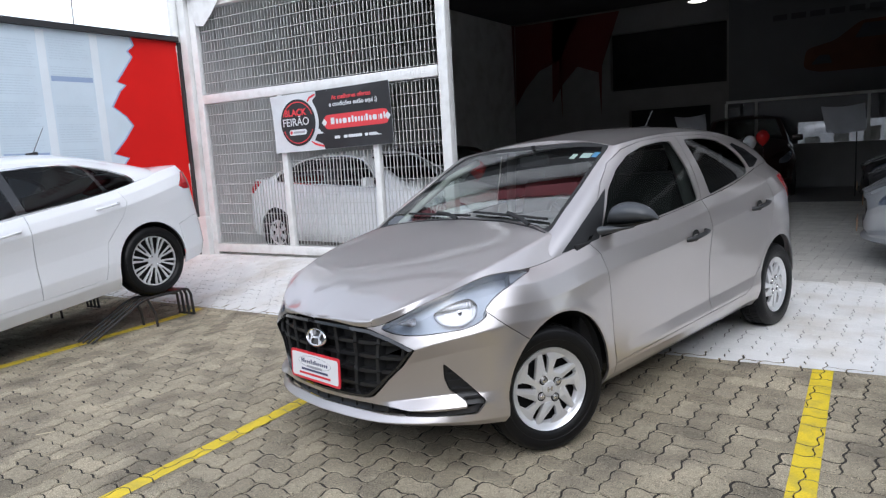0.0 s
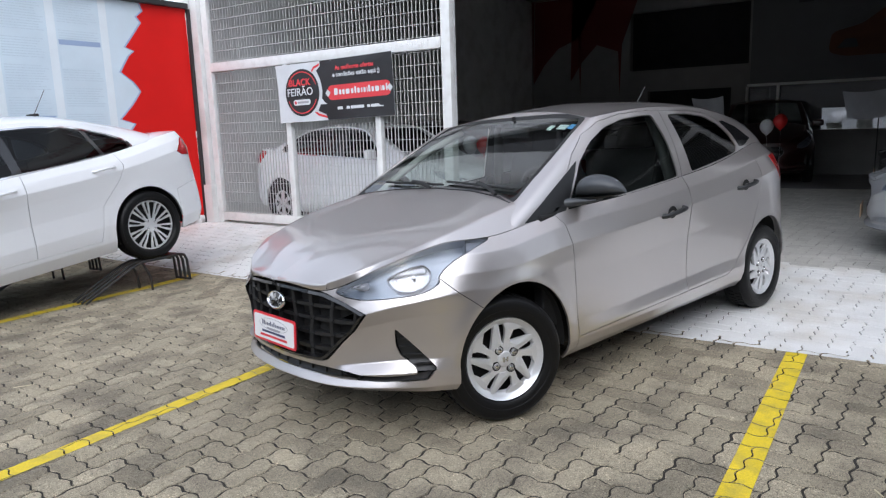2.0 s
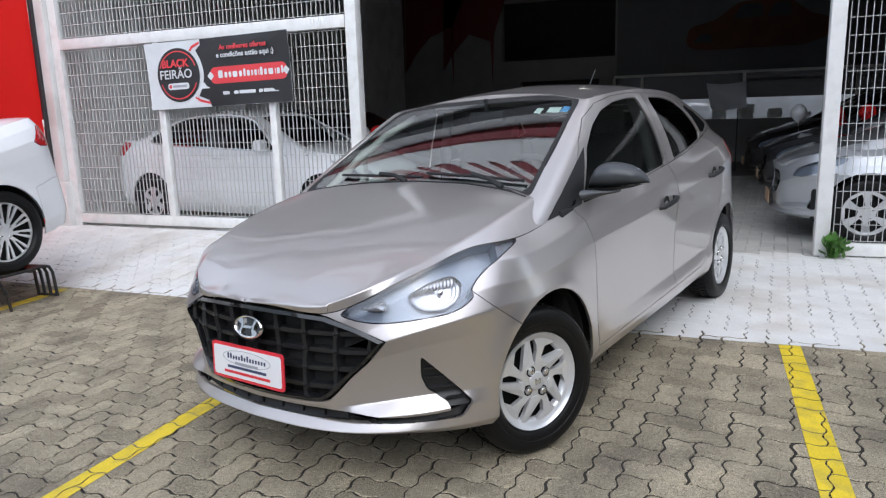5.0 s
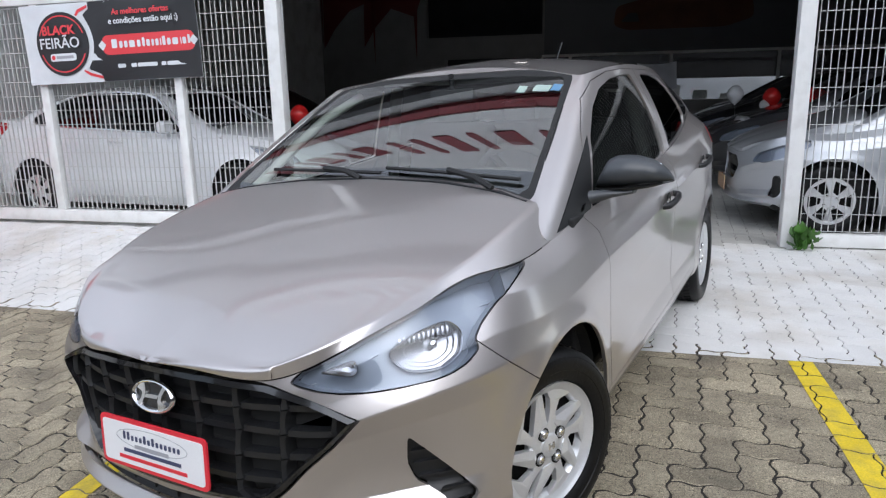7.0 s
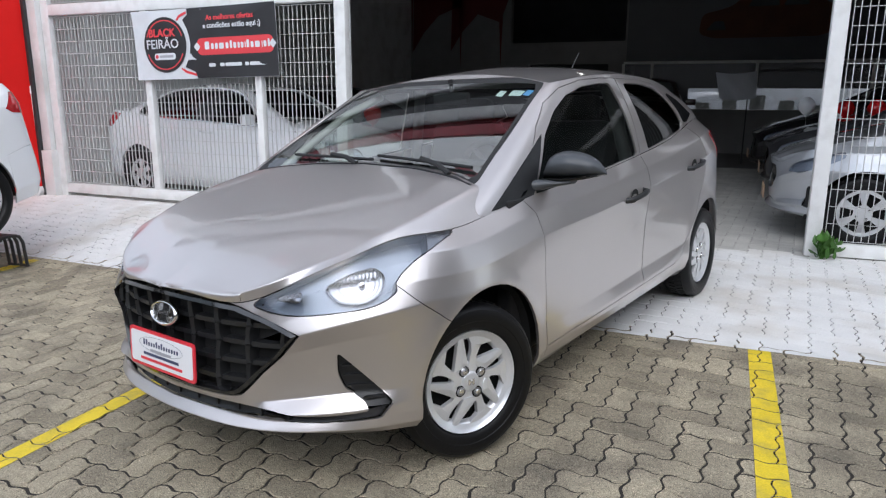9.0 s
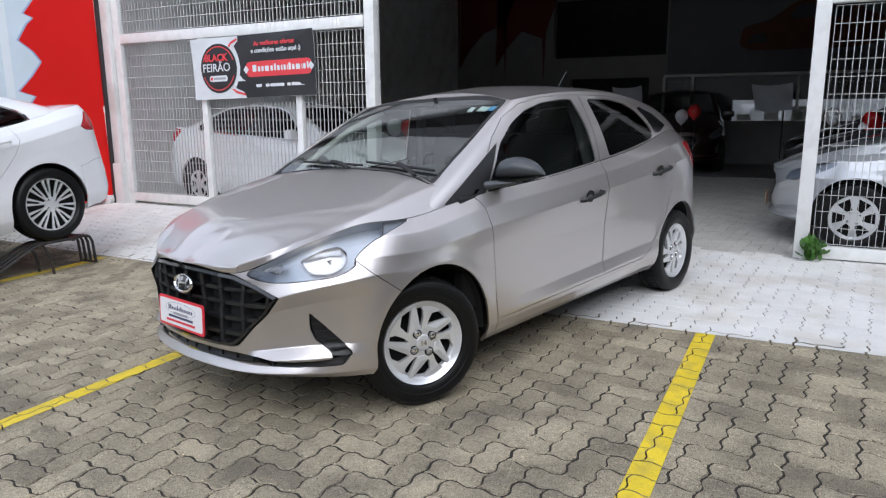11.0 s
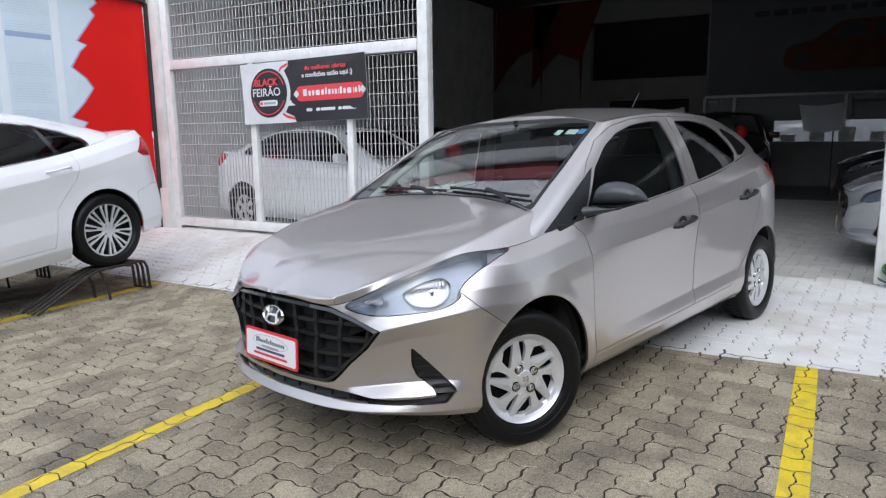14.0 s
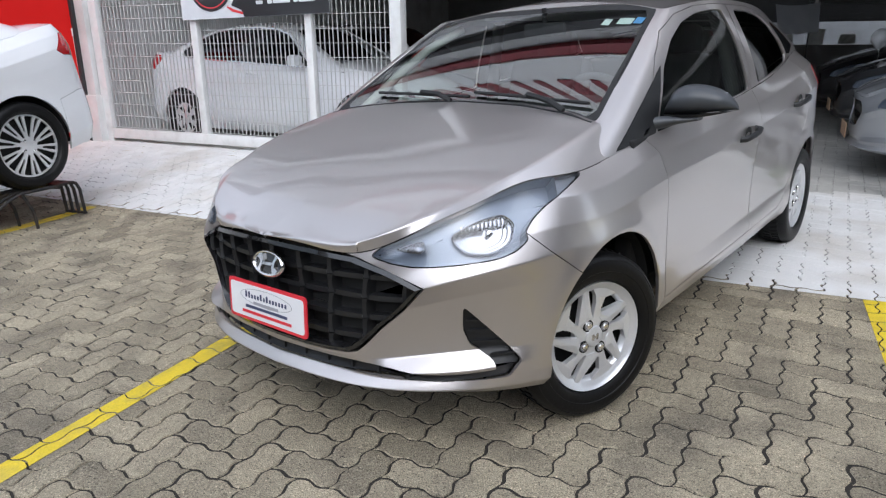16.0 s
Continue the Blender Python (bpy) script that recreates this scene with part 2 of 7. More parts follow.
def gate_box(bm, x0, x1, y0, y1, z0, z1, bevel=0.004):
    box(bm, x0, x1, y0, y1, z0, z1, bevel)


# white steel frame of the fixed and sliding gates
frame_l = thing("gate", "white steel mesh gate with a low sill and mid rail", "gate", GATE, group="mesh gates")


def steel(name, parent, *b, bevel=0.004):
    bm = bmesh.new()
    box(bm, *b, bevel)
    return part(name, bm, M_STEEL_WHITE, parent, smooth=30)


steel("gate_post", frame_l, -4.31, -4.19, 0.0, 0.12, 0.0, 4.1)
steel("gate_stile", frame_l, -8.32, -8.20, 0.0, 0.10, 0.0, 4.1)
steel("mid_rail", frame_l, -8.20, -4.32, 0.0, 0.09, 2.13, 2.25)
steel("sill", frame_l, -8.20, -4.32, 0.0, 0.09, 0.04, 0.15)
steel("gate_post", frame_l, -6.79, -6.70, 0.005, 0.085, 0.15, 2.13)
steel("gate_post", frame_l, -5.285, -5.205, 0.005, 0.085, 0.15, 2.13)
steel("top_rail", frame_l, -8.20, -4.32, 0.0, 0.09, 3.40, 3.55)


def strip_mesh(name, *b):
    bm = bmesh.new()
    box(bm, *b)
    me = bpy.data.meshes.new(name)
    bm.to_mesh(me)
    bm.free()
    me.materials.append(M_GALV)
    return me


def mesh_panel(parent, x0, x1, z0, z1, y=0.05, dx=0.055, dz=0.139):
    """Flat upright bars crossed by thin wires."""
    bar = strip_mesh("mesh_bar", -0.0021, 0.0021, y - 0.007, y + 0.007, z0, z1)
    n = max(1, round((x1 - x0) / dx))
    for i in range(n + 1):
        ob = new("mesh_bar", bar)
        ob.parent, ob.location = parent, (x0 + (x1 - x0) * i / n, 0, 0)
        ob.rotation_euler = (random.uniform(-0.001, 0.001), random.uniform(-0.0015, 0.0015), random.uniform(-0.05, 0.05))
    n = max(1, round((z1 - z0) / dz))
    wire = strip_mesh("mesh_wire", x0, x1, y - 0.012, y - 0.008, -0.0022, 0.0022)
    for i in range(n + 1):
        ob = new("mesh_wire", wire)
        ob.parent, ob.location = parent, (0, 0, z0 + (z1 - z0) * i / n)


mesh_panel(frame_l, -8.18, -6.80, 0.17, 2.11)
mesh_panel(frame_l, -6.68, -5.30, 0.17, 2.11)
mesh_panel(frame_l, -5.19, -4.33, 0.17, 2.11)
mesh_panel(frame_l, -8.18, -4.33, 2.27, 3.38)

frame_r = thing("gate", "white steel mesh gate beside the drive-in opening", "gate", GATE, group="mesh gates")
steel("gate_post", frame_r, -0.02, 0.09, 0.0, 0.12, 0.0, 4.1)
steel("sill", frame_r, 0.09, 4.6, 0.01, 0.09, 0.01, 0.11)
steel("mid_rail", frame_r, 0.09, 4.6, 0.0, 0.09, 2.05, 2.17)
mesh_panel(frame_r, 0.12, 4.58, 0.13, 2.03, dx=0.05)
mesh_panel(frame_r, 0.12, 4.58, 2.19, 3.38)
steel("top_rail", frame_r, 0.09, 4.6, 0.0, 0.09, 3.40, 3.55)


def built(name, mat, label, category, *boxes, bevel=0.0, m=GATE):
    bm = bmesh.new()
    for b in boxes:
        box(bm, *b, bevel)
    return single(name, bm, mat, label, category, m, kind="structure", smooth=30 if bevel else False)


# unseen walls, added to keep low skylight off upright car panels
built("wall_south", M_UNSEEN_WALL, "unseen plain wall added in the south to darken what the cars mirror", "wall", (-40, 30, -19.3, -19.0, -1, 8.0), m=Matrix.Identity(4))
built("wall_east", M_UNSEEN_WALL, "unseen plain wall added in the east to darken the cars' sides", "wall", (9.0, 9.25, -13.8, 3.5, -1, 6.2), m=Matrix.Identity(4))
# showroom shell
M_BEAM = material("grey_painted_beam", (0.46, 0.46, 0.465), 0.5, grain=0.05, blotch=0.1)
built("wall_left", M_WALL_WHITE, "pale inner side wall of the showroom", "wall", (-8.6, -8.40, 0.51, 10.5, -0.4, 4.4))
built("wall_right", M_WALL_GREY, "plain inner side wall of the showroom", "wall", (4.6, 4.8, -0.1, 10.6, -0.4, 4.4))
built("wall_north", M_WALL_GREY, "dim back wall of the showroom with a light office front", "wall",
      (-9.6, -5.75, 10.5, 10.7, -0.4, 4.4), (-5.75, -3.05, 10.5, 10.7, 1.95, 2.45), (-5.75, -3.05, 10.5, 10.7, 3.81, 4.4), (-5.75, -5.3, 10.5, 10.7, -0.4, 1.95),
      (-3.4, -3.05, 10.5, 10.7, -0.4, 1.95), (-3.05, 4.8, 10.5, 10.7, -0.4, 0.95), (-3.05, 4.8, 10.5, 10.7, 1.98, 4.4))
# near-black wall colour stands in for the shade inside this room
built("wall_office", M_DARK_FILL, "room behind the office openings with its shade put into a dark wall colour", "wall", (-9.6, -1.75, 12.6, 12.8, -0.4, 4.4), (-1.75, 3.0, 12.6, 12.8, -0.4, 0.9), (-1.75, 3.0, 12.6, 12.8, 1.42, 4.4), (3.0, 4.8, 12.6, 12.8, -0.4, 4.4), (-9.6, -9.4, 10.7, 12.6, -0.4, 4.4), (4.6, 4.8, 10.7, 12.6, -0.4, 4.4))
built("wall_yard", M_WALL_WHITE, "white yard wall behind the office window", "wall", (-6, 8, 15.0, 15.2, -0.4, 2.6))
built("ceiling", M_DARK_FILL, "dark flat showroom ceiling", "ceiling", (-9.6, 4.8, -0.1, 12.8, 4.4, 4.6))
built("header_beam", M_BEAM, "grey painted steel beam over the gates", "beam", (-8.32, 4.8, -0.08, 0.16, 3.56, 4.1), bevel=0.008)
bm = bmesh.new()
plate(bm, [(-8.2, 3.56), (-7.55, 3.56), (-7.82, 3.30), (-8.0, 3.16), (-8.14, 3.18), (-8.2, 3.3)], 0.012, pose(0, -0.03, 0, 90, 0, 0))
single("bracket", bm, M_STEEL_WHITE, "white steel gusset plate under the beam", "bracket", GATE, kind="structure")

# corner pillar and rain pipe
built("pillar", M_WALL_WHITE, "white corner pillar behind the rain pipe", "pillar", (-8.60, -8.34, 0.1, 0.5, -0.3, 9.5), (-8.47, -8.33, -0.06, 0.098, -0.02, 4.1), (-8.50, -8.30, -0.09, 0.096, -0.02, 0.55), bevel=0.006)
pipe = thing("rain_pipe", "white plastic rain pipe with sleeve joints on the corner pillar", "pipe", GATE)
for z0, z1 in ((0.12, 1.32), (1.3, 2.95), (2.92, 6.0)):
    bm = bmesh.new()
    rod(bm, (-8.57, -0.05, z0), (-8.56, -0.05, z1), 0.072, 20)
    part("pipe_length", bm, M_STEEL_WHITE, pipe, smooth=40)
    bm = bmesh.new()
    rod(bm, (-8.565, -0.05, z1 - 0.09), (-8.565, -0.05, z1), 0.08, 20)
    part("pipe_sleeve", bm, M_STEEL_WHITE, pipe, smooth=40)
bm = bmesh.new()
tube(bm, [(-8.57, -0.05, 0.2), (-8.57, -0.06, 0.09), (-8.56, -0.12, 0.05), (-8.52, -0.22, 0.05)], 0.072, 16)
part("pipe_elbow", bm, M_STEEL_WHITE, pipe, smooth=60)

# facade over the gates, with the name board that the cars mirror
M_CORRUGATED = material("grey_corrugated_sheet", (0.46, 0.46, 0.465), 0.5, grain=0.05, blotch=0.1)
M_SIGN_RED = material("dull_red_sign_print", (0.26, 0.035, 0.045), 0.45, grain=0.03, blotch=0.06)
bm = bmesh.new()
n = 150
for i in range(n):
    x = -8.6 + 13.4 * i / n
    w = 13.4 / n
    box(bm, x, x + w * 0.55, 0.10, 0.16, 4.1, 7.2)
    box(bm, x + w * 0.55, x + w, 0.106, 0.16, 4.1, 7.2)
single("wall_front", bm, M_CORRUGATED, "grey corrugated metal front above the gates", "wall", GATE, kind="structure")
built("wall_upper", M_WALL_WHITE, "plain upper wall of the building", "wall", (-8.6, 4.8, 0.17, 0.4, 4.1, 7.22))
board = thing("name_board", "large white half-oval name board with a red border", "sign", GATE)
SIGN = (-3.4, 8.28, 6.0, 3.2)


def ellipse(cx, cz, a, b, n=72):
    return [(cx + a * math.cos(i * math.tau / n), cz + b * math.sin(i * math.tau / n)) for i in range(n)]


def half_oval(shrink_by, top):
    """The lower bow of the oval under a level top edge."""
    cx, cz, a, b = SIGN
    a, b = a - shrink_by, b - shrink_by
    q = math.asin((cz - top) / b)
    return [(cx + a * math.cos(t), cz + b * math.sin(t)) for t in np.linspace(-math.pi + q, -q, 48)]


bm = bmesh.new()
plate(bm, half_oval(0, 7.22), 0.10, pose(0, 0.02, 0, 90, 0, 0))
part("red_border", bm, M_SIGN_RED, board, "red border")
bm = bmesh.new()
plate(bm, half_oval(0.22, 7.20), 0.03, pose(0, 0.0, 0, 90, 0, 0))
part("white_face", bm, M_PLATE_WHITE_BOARD, board, "white face")
for k, (q, w, hh) in enumerate(((-2.50, 0.34, 0.62), (-2.40, 0.12, 0.62), (-2.32, 0.12, 0.4), (-2.24, 0.28, 0.4), (-2.14, 0.12, 0.4), (-2.05, 0.28, 0.4), (-1.95, 0.12, 0.52), (-1.88, 0.12, 0.56), (-1.80, 0.24, 0.56), (-1.72, 0.12, 0.52), (-1.63, 0.30, 0.4), (-1.53, 0.12, 0.4), (-1.45, 0.24, 0.4), (-1.36, 0.12, 0.4), (-1.28, 0.24, 0.4), (-1.18, 0.28, 0.4), (-1.07, 0.24, 0.4))):
    bm = bmesh.new()
    a, b = SIGN[2] - 0.8, SIGN[3] - 0.8
    lean = math.atan2(b * math.cos(q), -a * math.sin(q))
    plate(bm, rounded([(-w / 2, 0), (w / 2, 0), (w / 2, hh), (-w / 2, hh)], 0.025, 2), 0.02,
          Matrix.Translation((SIGN[0] + a * math.cos(q), -0.02, SIGN[1] + b * math.sin(q))) @ pose(0, 0, 0, 90, 0, 0) @ pose(0, 0, 0, 0, 0, math.degrees(lean)))
    part("red_bar", bm, M_SIGN_RED, board)

# printed side wall: pale newspaper columns torn away to red
side = thing("printed_wall", "tall side wall board printed with pale blue newspaper columns and torn red edge", "wall panel", GATE)
built("wall_west", M_WALL_WHITE, "boundary wall behind the printed board", "wall", (-8.9, -8.62, -12, 0.1, -0.5, 2.98))
TORN = [(-0.80, 3.0), (-0.76, 2.9), (-0.86, 2.82), (-0.80, 2.75), (-0.98, 2.52), (-1.06, 2.42), (-0.94, 2.38), (-1.03, 2.30), (-1.16, 2.10), (-0.99, 1.98), (-0.90, 1.86), (-1.04, 1.68), (-1.22, 1.50), (-1.02, 1.44),
        (-1.14, 1.30), (-1.02, 1.18), (-0.98, 1.0), (-1.08, 0.8), (-0.92, 0.6), (-1.05, 0.3), (-0.95, 0.05)]
up = Matrix(((0, 0, 1, -8.52), (1, 0, 0, 0), (0, 1, 0, 0), (0, 0, 0, 1)))
bm = bmesh.new()
plate(bm, [(-12, 0.05), (-0.3, 0.05), (-0.3, 3.0), (-12, 3.0)], 0.08, up)
part("pale_print", bm, M_PRINT_BLUE, side, "pale blue newspaper print")
bm = bmesh.new()
plate(bm, [(y - 0.025, z) for y, z in TORN] + [(-0.12, 0.05), (-0.12, 3.0)], 0.004, Matrix.Translation((0.003, 0, 0)) @ up)
part("torn_shadow", bm, M_PRINT_HEAD, side, "blue-grey torn edge")
bm = bmesh.new()
plate(bm, TORN + [(-0.10, 0.05), (-0.10, 3.0)], 0.05, Matrix.Translation((0.006, 0, 0)) @ up)
part("red_print", bm, M_RED_PANEL, side, "red printed end of the board")
for c in range(12):
    y1 = -1.28 - 0.66 * c
    bm = bmesh.new()
    plate(bm, [(y1 - 0.10, 0.05), (y1, 0.05), (y1, 2.98), (y1 - 0.10, 2.98)], 0.003, Matrix.Translation((0.0035, 0, 0)) @ up)
    part("print_gutter", bm, M_PRINT_PALE, side)
    bm = bmesh.new()
    z = 2.9 - 0.06 * (c % 3)
    while z > 0.4:
        for _ in range(random.randint(7, 12)):
            w = random.uniform(0.38, 0.5)
            plate(bm, [(y1 - 0.63, z - 0.008), (y1 - 0.63 + w, z - 0.008), (y1 - 0.63 + w, z + 0.004), (y1 - 0.63, z + 0.004)], 0.002, Matrix.Translation((0.003, 0, 0)) @ up)
            z -= 0.03
        z -= 0.07
    part("print_line", bm, M_PRINT_LINE, side, "faint unreadable print lines")
    z = (2.45, 1.55, 2.62, 2.05)[c % 4]
    bm = bmesh.new()
    plate(bm, [(y1 - 0.64, z - 0.06), (y1 - 0.12, z - 0.06), (y1 - 0.12, z), (y1 - 0.64, z)], 0.003, Matrix.Translation((0.005, 0, 0)) @ up)
    part("print_heading", bm, M_PRINT_HEAD, side)
    bm = bmesh.new()
    plate(bm, [(y1 - 0.64, z - 0.34), (y1 - 0.12, z - 0.34), (y1 - 0.12, z - 0.062), (y1 - 0.64, z - 0.062)], 0.003, Matrix.Translation((0.0045, 0, 0)) @ up)
    part("print_box", bm, M_PRINT_BLUE, side)
bm = bmesh.new()
box(bm, -8.62, -8.44, -12, -0.1, 3.0, 3.07, 0.006)
part("top_trim", bm, M_BLACK_TRIM, side, "black metal top trim")
bm = bmesh.new()
box(bm, -8.56, -8.47, -0.10, -0.05, 0.0, 3.0, 0.004)
part("end_trim", bm, M_BLACK_TRIM, side, "black metal end trim")
bm = bmesh.new()
rod(bm, (-8.6, -1.5, 3.05), (-8.6, -1.49, 3.55), 0.008, 6)
rod(bm, (-8.62, -1.49, 3.55), (-8.57, -1.49, 3.56), 0.012, 6)
single("rod", bm, M_WALL_GREY, "thin grey metal rod standing on the side wall", "rod", GATE)


# ---- a system for car bodies: lofted skins, cut into panels along their shut lines ----
class Spline:
    """A smooth curve through rows of numbers, by the stations given or by length along the rows."""

    def __init__(self, rows, stations=None):
        self.p = np.array(rows, float).reshape(len(rows), -1)
        if stations is None:
            stations = np.r_[0, np.cumsum(np.linalg.norm(np.diff(self.p, axis=0), axis=1))]
        self.t = np.array(stations, float)
        n, h = len(self.p), np.diff(self.t)
        A, B = np.zeros((n, n)), np.zeros_like(self.p)
        slope = np.diff(self.p, axis=0) / h[:, None]
        A[0, :2], A[-1, -2:], B[0], B[-1] = (2, 1), (1, 2), 3 * slope[0], 3 * slope[-1]
        for i in range(1, n - 1):
            A[i, i - 1 : i + 2] = h[i], 2 * (h[i - 1] + h[i]), h[i - 1]
            B[i] = 3 * (h[i] * slope[i - 1] + h[i - 1] * slope[i])
        m = np.linalg.solve(A, B)
        self.m = m

    def __call__(self, t):
        t = np.clip(np.asarray(t, float), self.t[0], self.t[-1])
        i = np.clip(np.searchsorted(self.t, t, "right") - 1, 0, len(self.t) - 2)
        h = (self.t[i + 1] - self.t[i])
        u = ((t - self.t[i]) / h)[..., None]
        h = h[..., None]
        a, b, ma, mb = self.p[i], self.p[i + 1], self.m[i], self.m[i + 1]
        return a * (2 * u**3 - 3 * u**2 + 1) + b * (3 * u**2 - 2 * u**3) + h * (ma * (u**3 - 2 * u**2 + u) + mb * (u**3 - u**2))


def grid_mesh(P):
    """A bmesh of the half skin from a grid of points."""
    bm = bmesh.new()
    rows = [[bm.verts.new(p) for p in row] for row in P]
    for a, b in zip(rows, rows[1:]):
        for k in range(len(a) - 1):
            f = (a[k], b[k], b[k + 1], a[k + 1])
            bm.faces.new(f)
    bmesh.ops.remove_doubles(bm, verts=bm.verts, dist=1e-5)
    bm.normal_update()
    return bm


def coons(c0, c1, d0, d1, nu, nv):
    """A patch between c0, c1 (along u, at v = 0 and 1) and d0, d1 (along v, at u = 0 and 1), each a call of 0..1."""
    u, v = np.linspace(0, 1, nu), np.linspace(0, 1, nv)
    A, B, C, D = c0(u), c1(u), d0(v), d1(v)
    U, V = u[:, None, None], v[None, :, None]
    rule = (1 - V) * A[:, None] + V * B[:, None] + (1 - U) * C[None] + U * D[None]
    corner = (1 - U) * (1 - V) * A[0] + U * (1 - V) * A[-1] + (1 - U) * V * B[0] + U * V * B[-1]
    return rule - corner


SIDE = (Vector((0, 1, 0)), Vector((0, 0, 1)))
FRONT = (Vector((1, 0, 0)), Vector((0, 0, 1)))
TOP = (Vector((1, 0, 0)), Vector((0, 1, 0)))
CORNER = (Vector((1, 1, 0)).normalized(), Vector((0, 0, 1)))


def flat(co, view):
    return co.dot(view[0]), co.dot(view[1])


def inside(p, poly):
    x, y = p
    hit = False
    for (x0, y0), (x1, y1) in zip(poly, poly[1:] + poly[:1]):
        if (y0 > y) != (y1 > y) and x < (x1 - x0) * (y - y0) / (y1 - y0) + x0:
            hit = not hit
    return hit


def knife(bm, line, view, closed=True, keep=None):
    """Cuts the faces under a flat outline, seen along view, exactly along it."""
    xs, ys = [p[0] for p in line], [p[1] for p in line]
    lo, hi = (min(xs) - 0.02, min(ys) - 0.02), (max(xs) + 0.02, max(ys) + 0.02)

    def bounds(f):
        q = [flat(v.co, view) for v in f.verts]
        return min(a for a, _ in q), min(b for _, b in q), max(a for a, _ in q), max(b for _, b in q)

    near = set()
    for f in bm.faces:
        if keep is None or keep(f):
            b = bounds(f)
            if b[0] < hi[0] and b[2] > lo[0] and b[1] < hi[1] and b[3] > lo[1]:
                near.add(f)
    pairs = list(zip(line, line[1:] + line[:1])) if closed else list(zip(line, line[1:]))
    for p, q in pairs:
        x0, x1 = sorted((p[0], q[0]))
        y0, y1 = sorted((p[1], q[1]))
        d = Vector((q[0] - p[0], q[1] - p[1]))
        if d.length < 1e-6:
            continue
        n2 = (-d.y / d.length, d.x / d.length)
        sel = []
        for f in near:
            if not f.is_valid:
                continue
            b = bounds(f)
            if b[0] <= x1 and b[2] >= x0 and b[1] <= y1 and b[3] >= y0:
                s = [(v[0] - p[0]) * n2[0] + (v[1] - p[1]) * n2[1] for v in (flat(w.co, view) for w in f.verts)]
                if min(s) < -1e-5 and max(s) > 1e-5:
                    sel.append(f)
        if not sel:
            continue
        geom = list({e for f in sel for e in f.edges}) + list({v for f in sel for v in f.verts}) + sel
        r = bmesh.ops.bisect_plane(bm, geom=geom, dist=2e-4, plane_co=view[0] * p[0] + view[1] * p[1], plane_no=view[0] * n2[0] + view[1] * n2[1])
        near = {f for f in near if f.is_valid} | {f for f in r["geom"] if isinstance(f, bmesh.types.BMFace)}
        for e in r["geom_cut"]:
            if isinstance(e, bmesh.types.BMEdge):
                near |= set(e.link_faces)


class Skin:
    """A half skin whose faces carry the name of the panel that they belong to."""

    def __init__(self, bm, name):
        self.bm, self.names = bm, [name]
        self.layer = bm.faces.layers.int.new("panel")

    def cut(self, name, outline, view, keep=None, only=None):
        knife(self.bm, outline, view, True, keep)
        if name not in self.names:
            self.names.append(name)
        k = self.names.index(name)
        for f in self.bm.faces:
            if (keep is None or keep(f)) and (only is None or self.names[f[self.layer]] in only) and inside(flat(f.calc_center_median(), view), outline):
                f[self.layer] = k

    def faces(self, *names):
        self.bm.normal_update()
        ks = {self.names.index(n) for n in names if n in self.names}
        return [([v.co.copy() for v in f.verts], [v.normal.copy() for v in f.verts]) for f in self.bm.faces if f[self.layer] in ks]


def flipped(faces):
    turn = Vector((-1, 1, 1))
    return [([c * turn for c in reversed(cs)], [n * turn for n in reversed(ns)]) for cs, ns in faces]


def panel(name, faces, mat, parent, label="", inset=0.0016, flange=0.012, lift=0.0, m=None):
    """A panel of a skin: its rim is drawn in a little and folded back, so that shut lines are true gaps."""
    verts, norms, polys, at = [], [], [], {}
    for cs, ns in faces:
        ids = []
        for c, n in zip(cs, ns):
            key = (round(c.x * 4000), round(c.y * 4000), round(c.z * 4000))
            if key not in at:
                at[key] = len(verts)
                verts.append(c.copy())
                norms.append(Vector((0, 0, 0)))
            norms[at[key]] += n
            if not ids or ids[-1] != at[key]:
                ids.append(at[key])
        if len(set(ids)) >= 3 and len(set(ids)) == len(ids):
            polys.append(ids)
    if not polys:
        return None
    for n in norms:
        n.normalize()
    count = {}
    for k, ids in enumerate(polys):
        for a, b in zip(ids, ids[1:] + ids[:1]):
            count.setdefault((min(a, b), max(a, b)), []).append((a, b, k))
    rim = [u[0] for u in count.values() if len(u) == 1]
    push = {}
    for a, b, k in rim:
        mid = sum((verts[i] for i in polys[k]), Vector()) / len(polys[k])
        e = (verts[b] - verts[a]).normalized()
        w = mid - verts[a]
        w = w - e * w.dot(e)
        if w.length > 1e-7:
            w.normalize()
        for i in (a, b):
            push[i] = push.get(i, Vector()) + w
    for i, w in push.items():
        if w.length > 1e-6:
            verts[i] = verts[i] + w.normalized() * inset
    if lift:
        verts = [v + n * lift for v, n in zip(verts, norms)]
    loops = [[norms[i] for i in ids] for ids in polys]
    if flange:
        back = {}
        for i in push:
            back[i] = len(verts)
            verts.append(verts[i] - norms[i] * flange)
            norms.append(norms[i])
        for a, b, k in rim:
            ids = [b, a, back[a], back[b]]
            n = (verts[a] - verts[b]).cross(verts[back[b]] - verts[b])
            n = n.normalized() if n.length > 1e-9 else norms[a]
            polys.append(ids)
            loops.append([n] * 4)
    me = bpy.data.meshes.new(name)
    me.from_pydata(verts, [], polys)
    me.materials.append(mat)
    me.shade_smooth()
    me.normals_split_custom_set([tuple(n) for ns in loops for n in ns])
    ob = new(name, me)
    ob.parent = parent
    if m is not None:
        ob.matrix_basis = m
    if label:
        tagged(ob, label)
    return ob


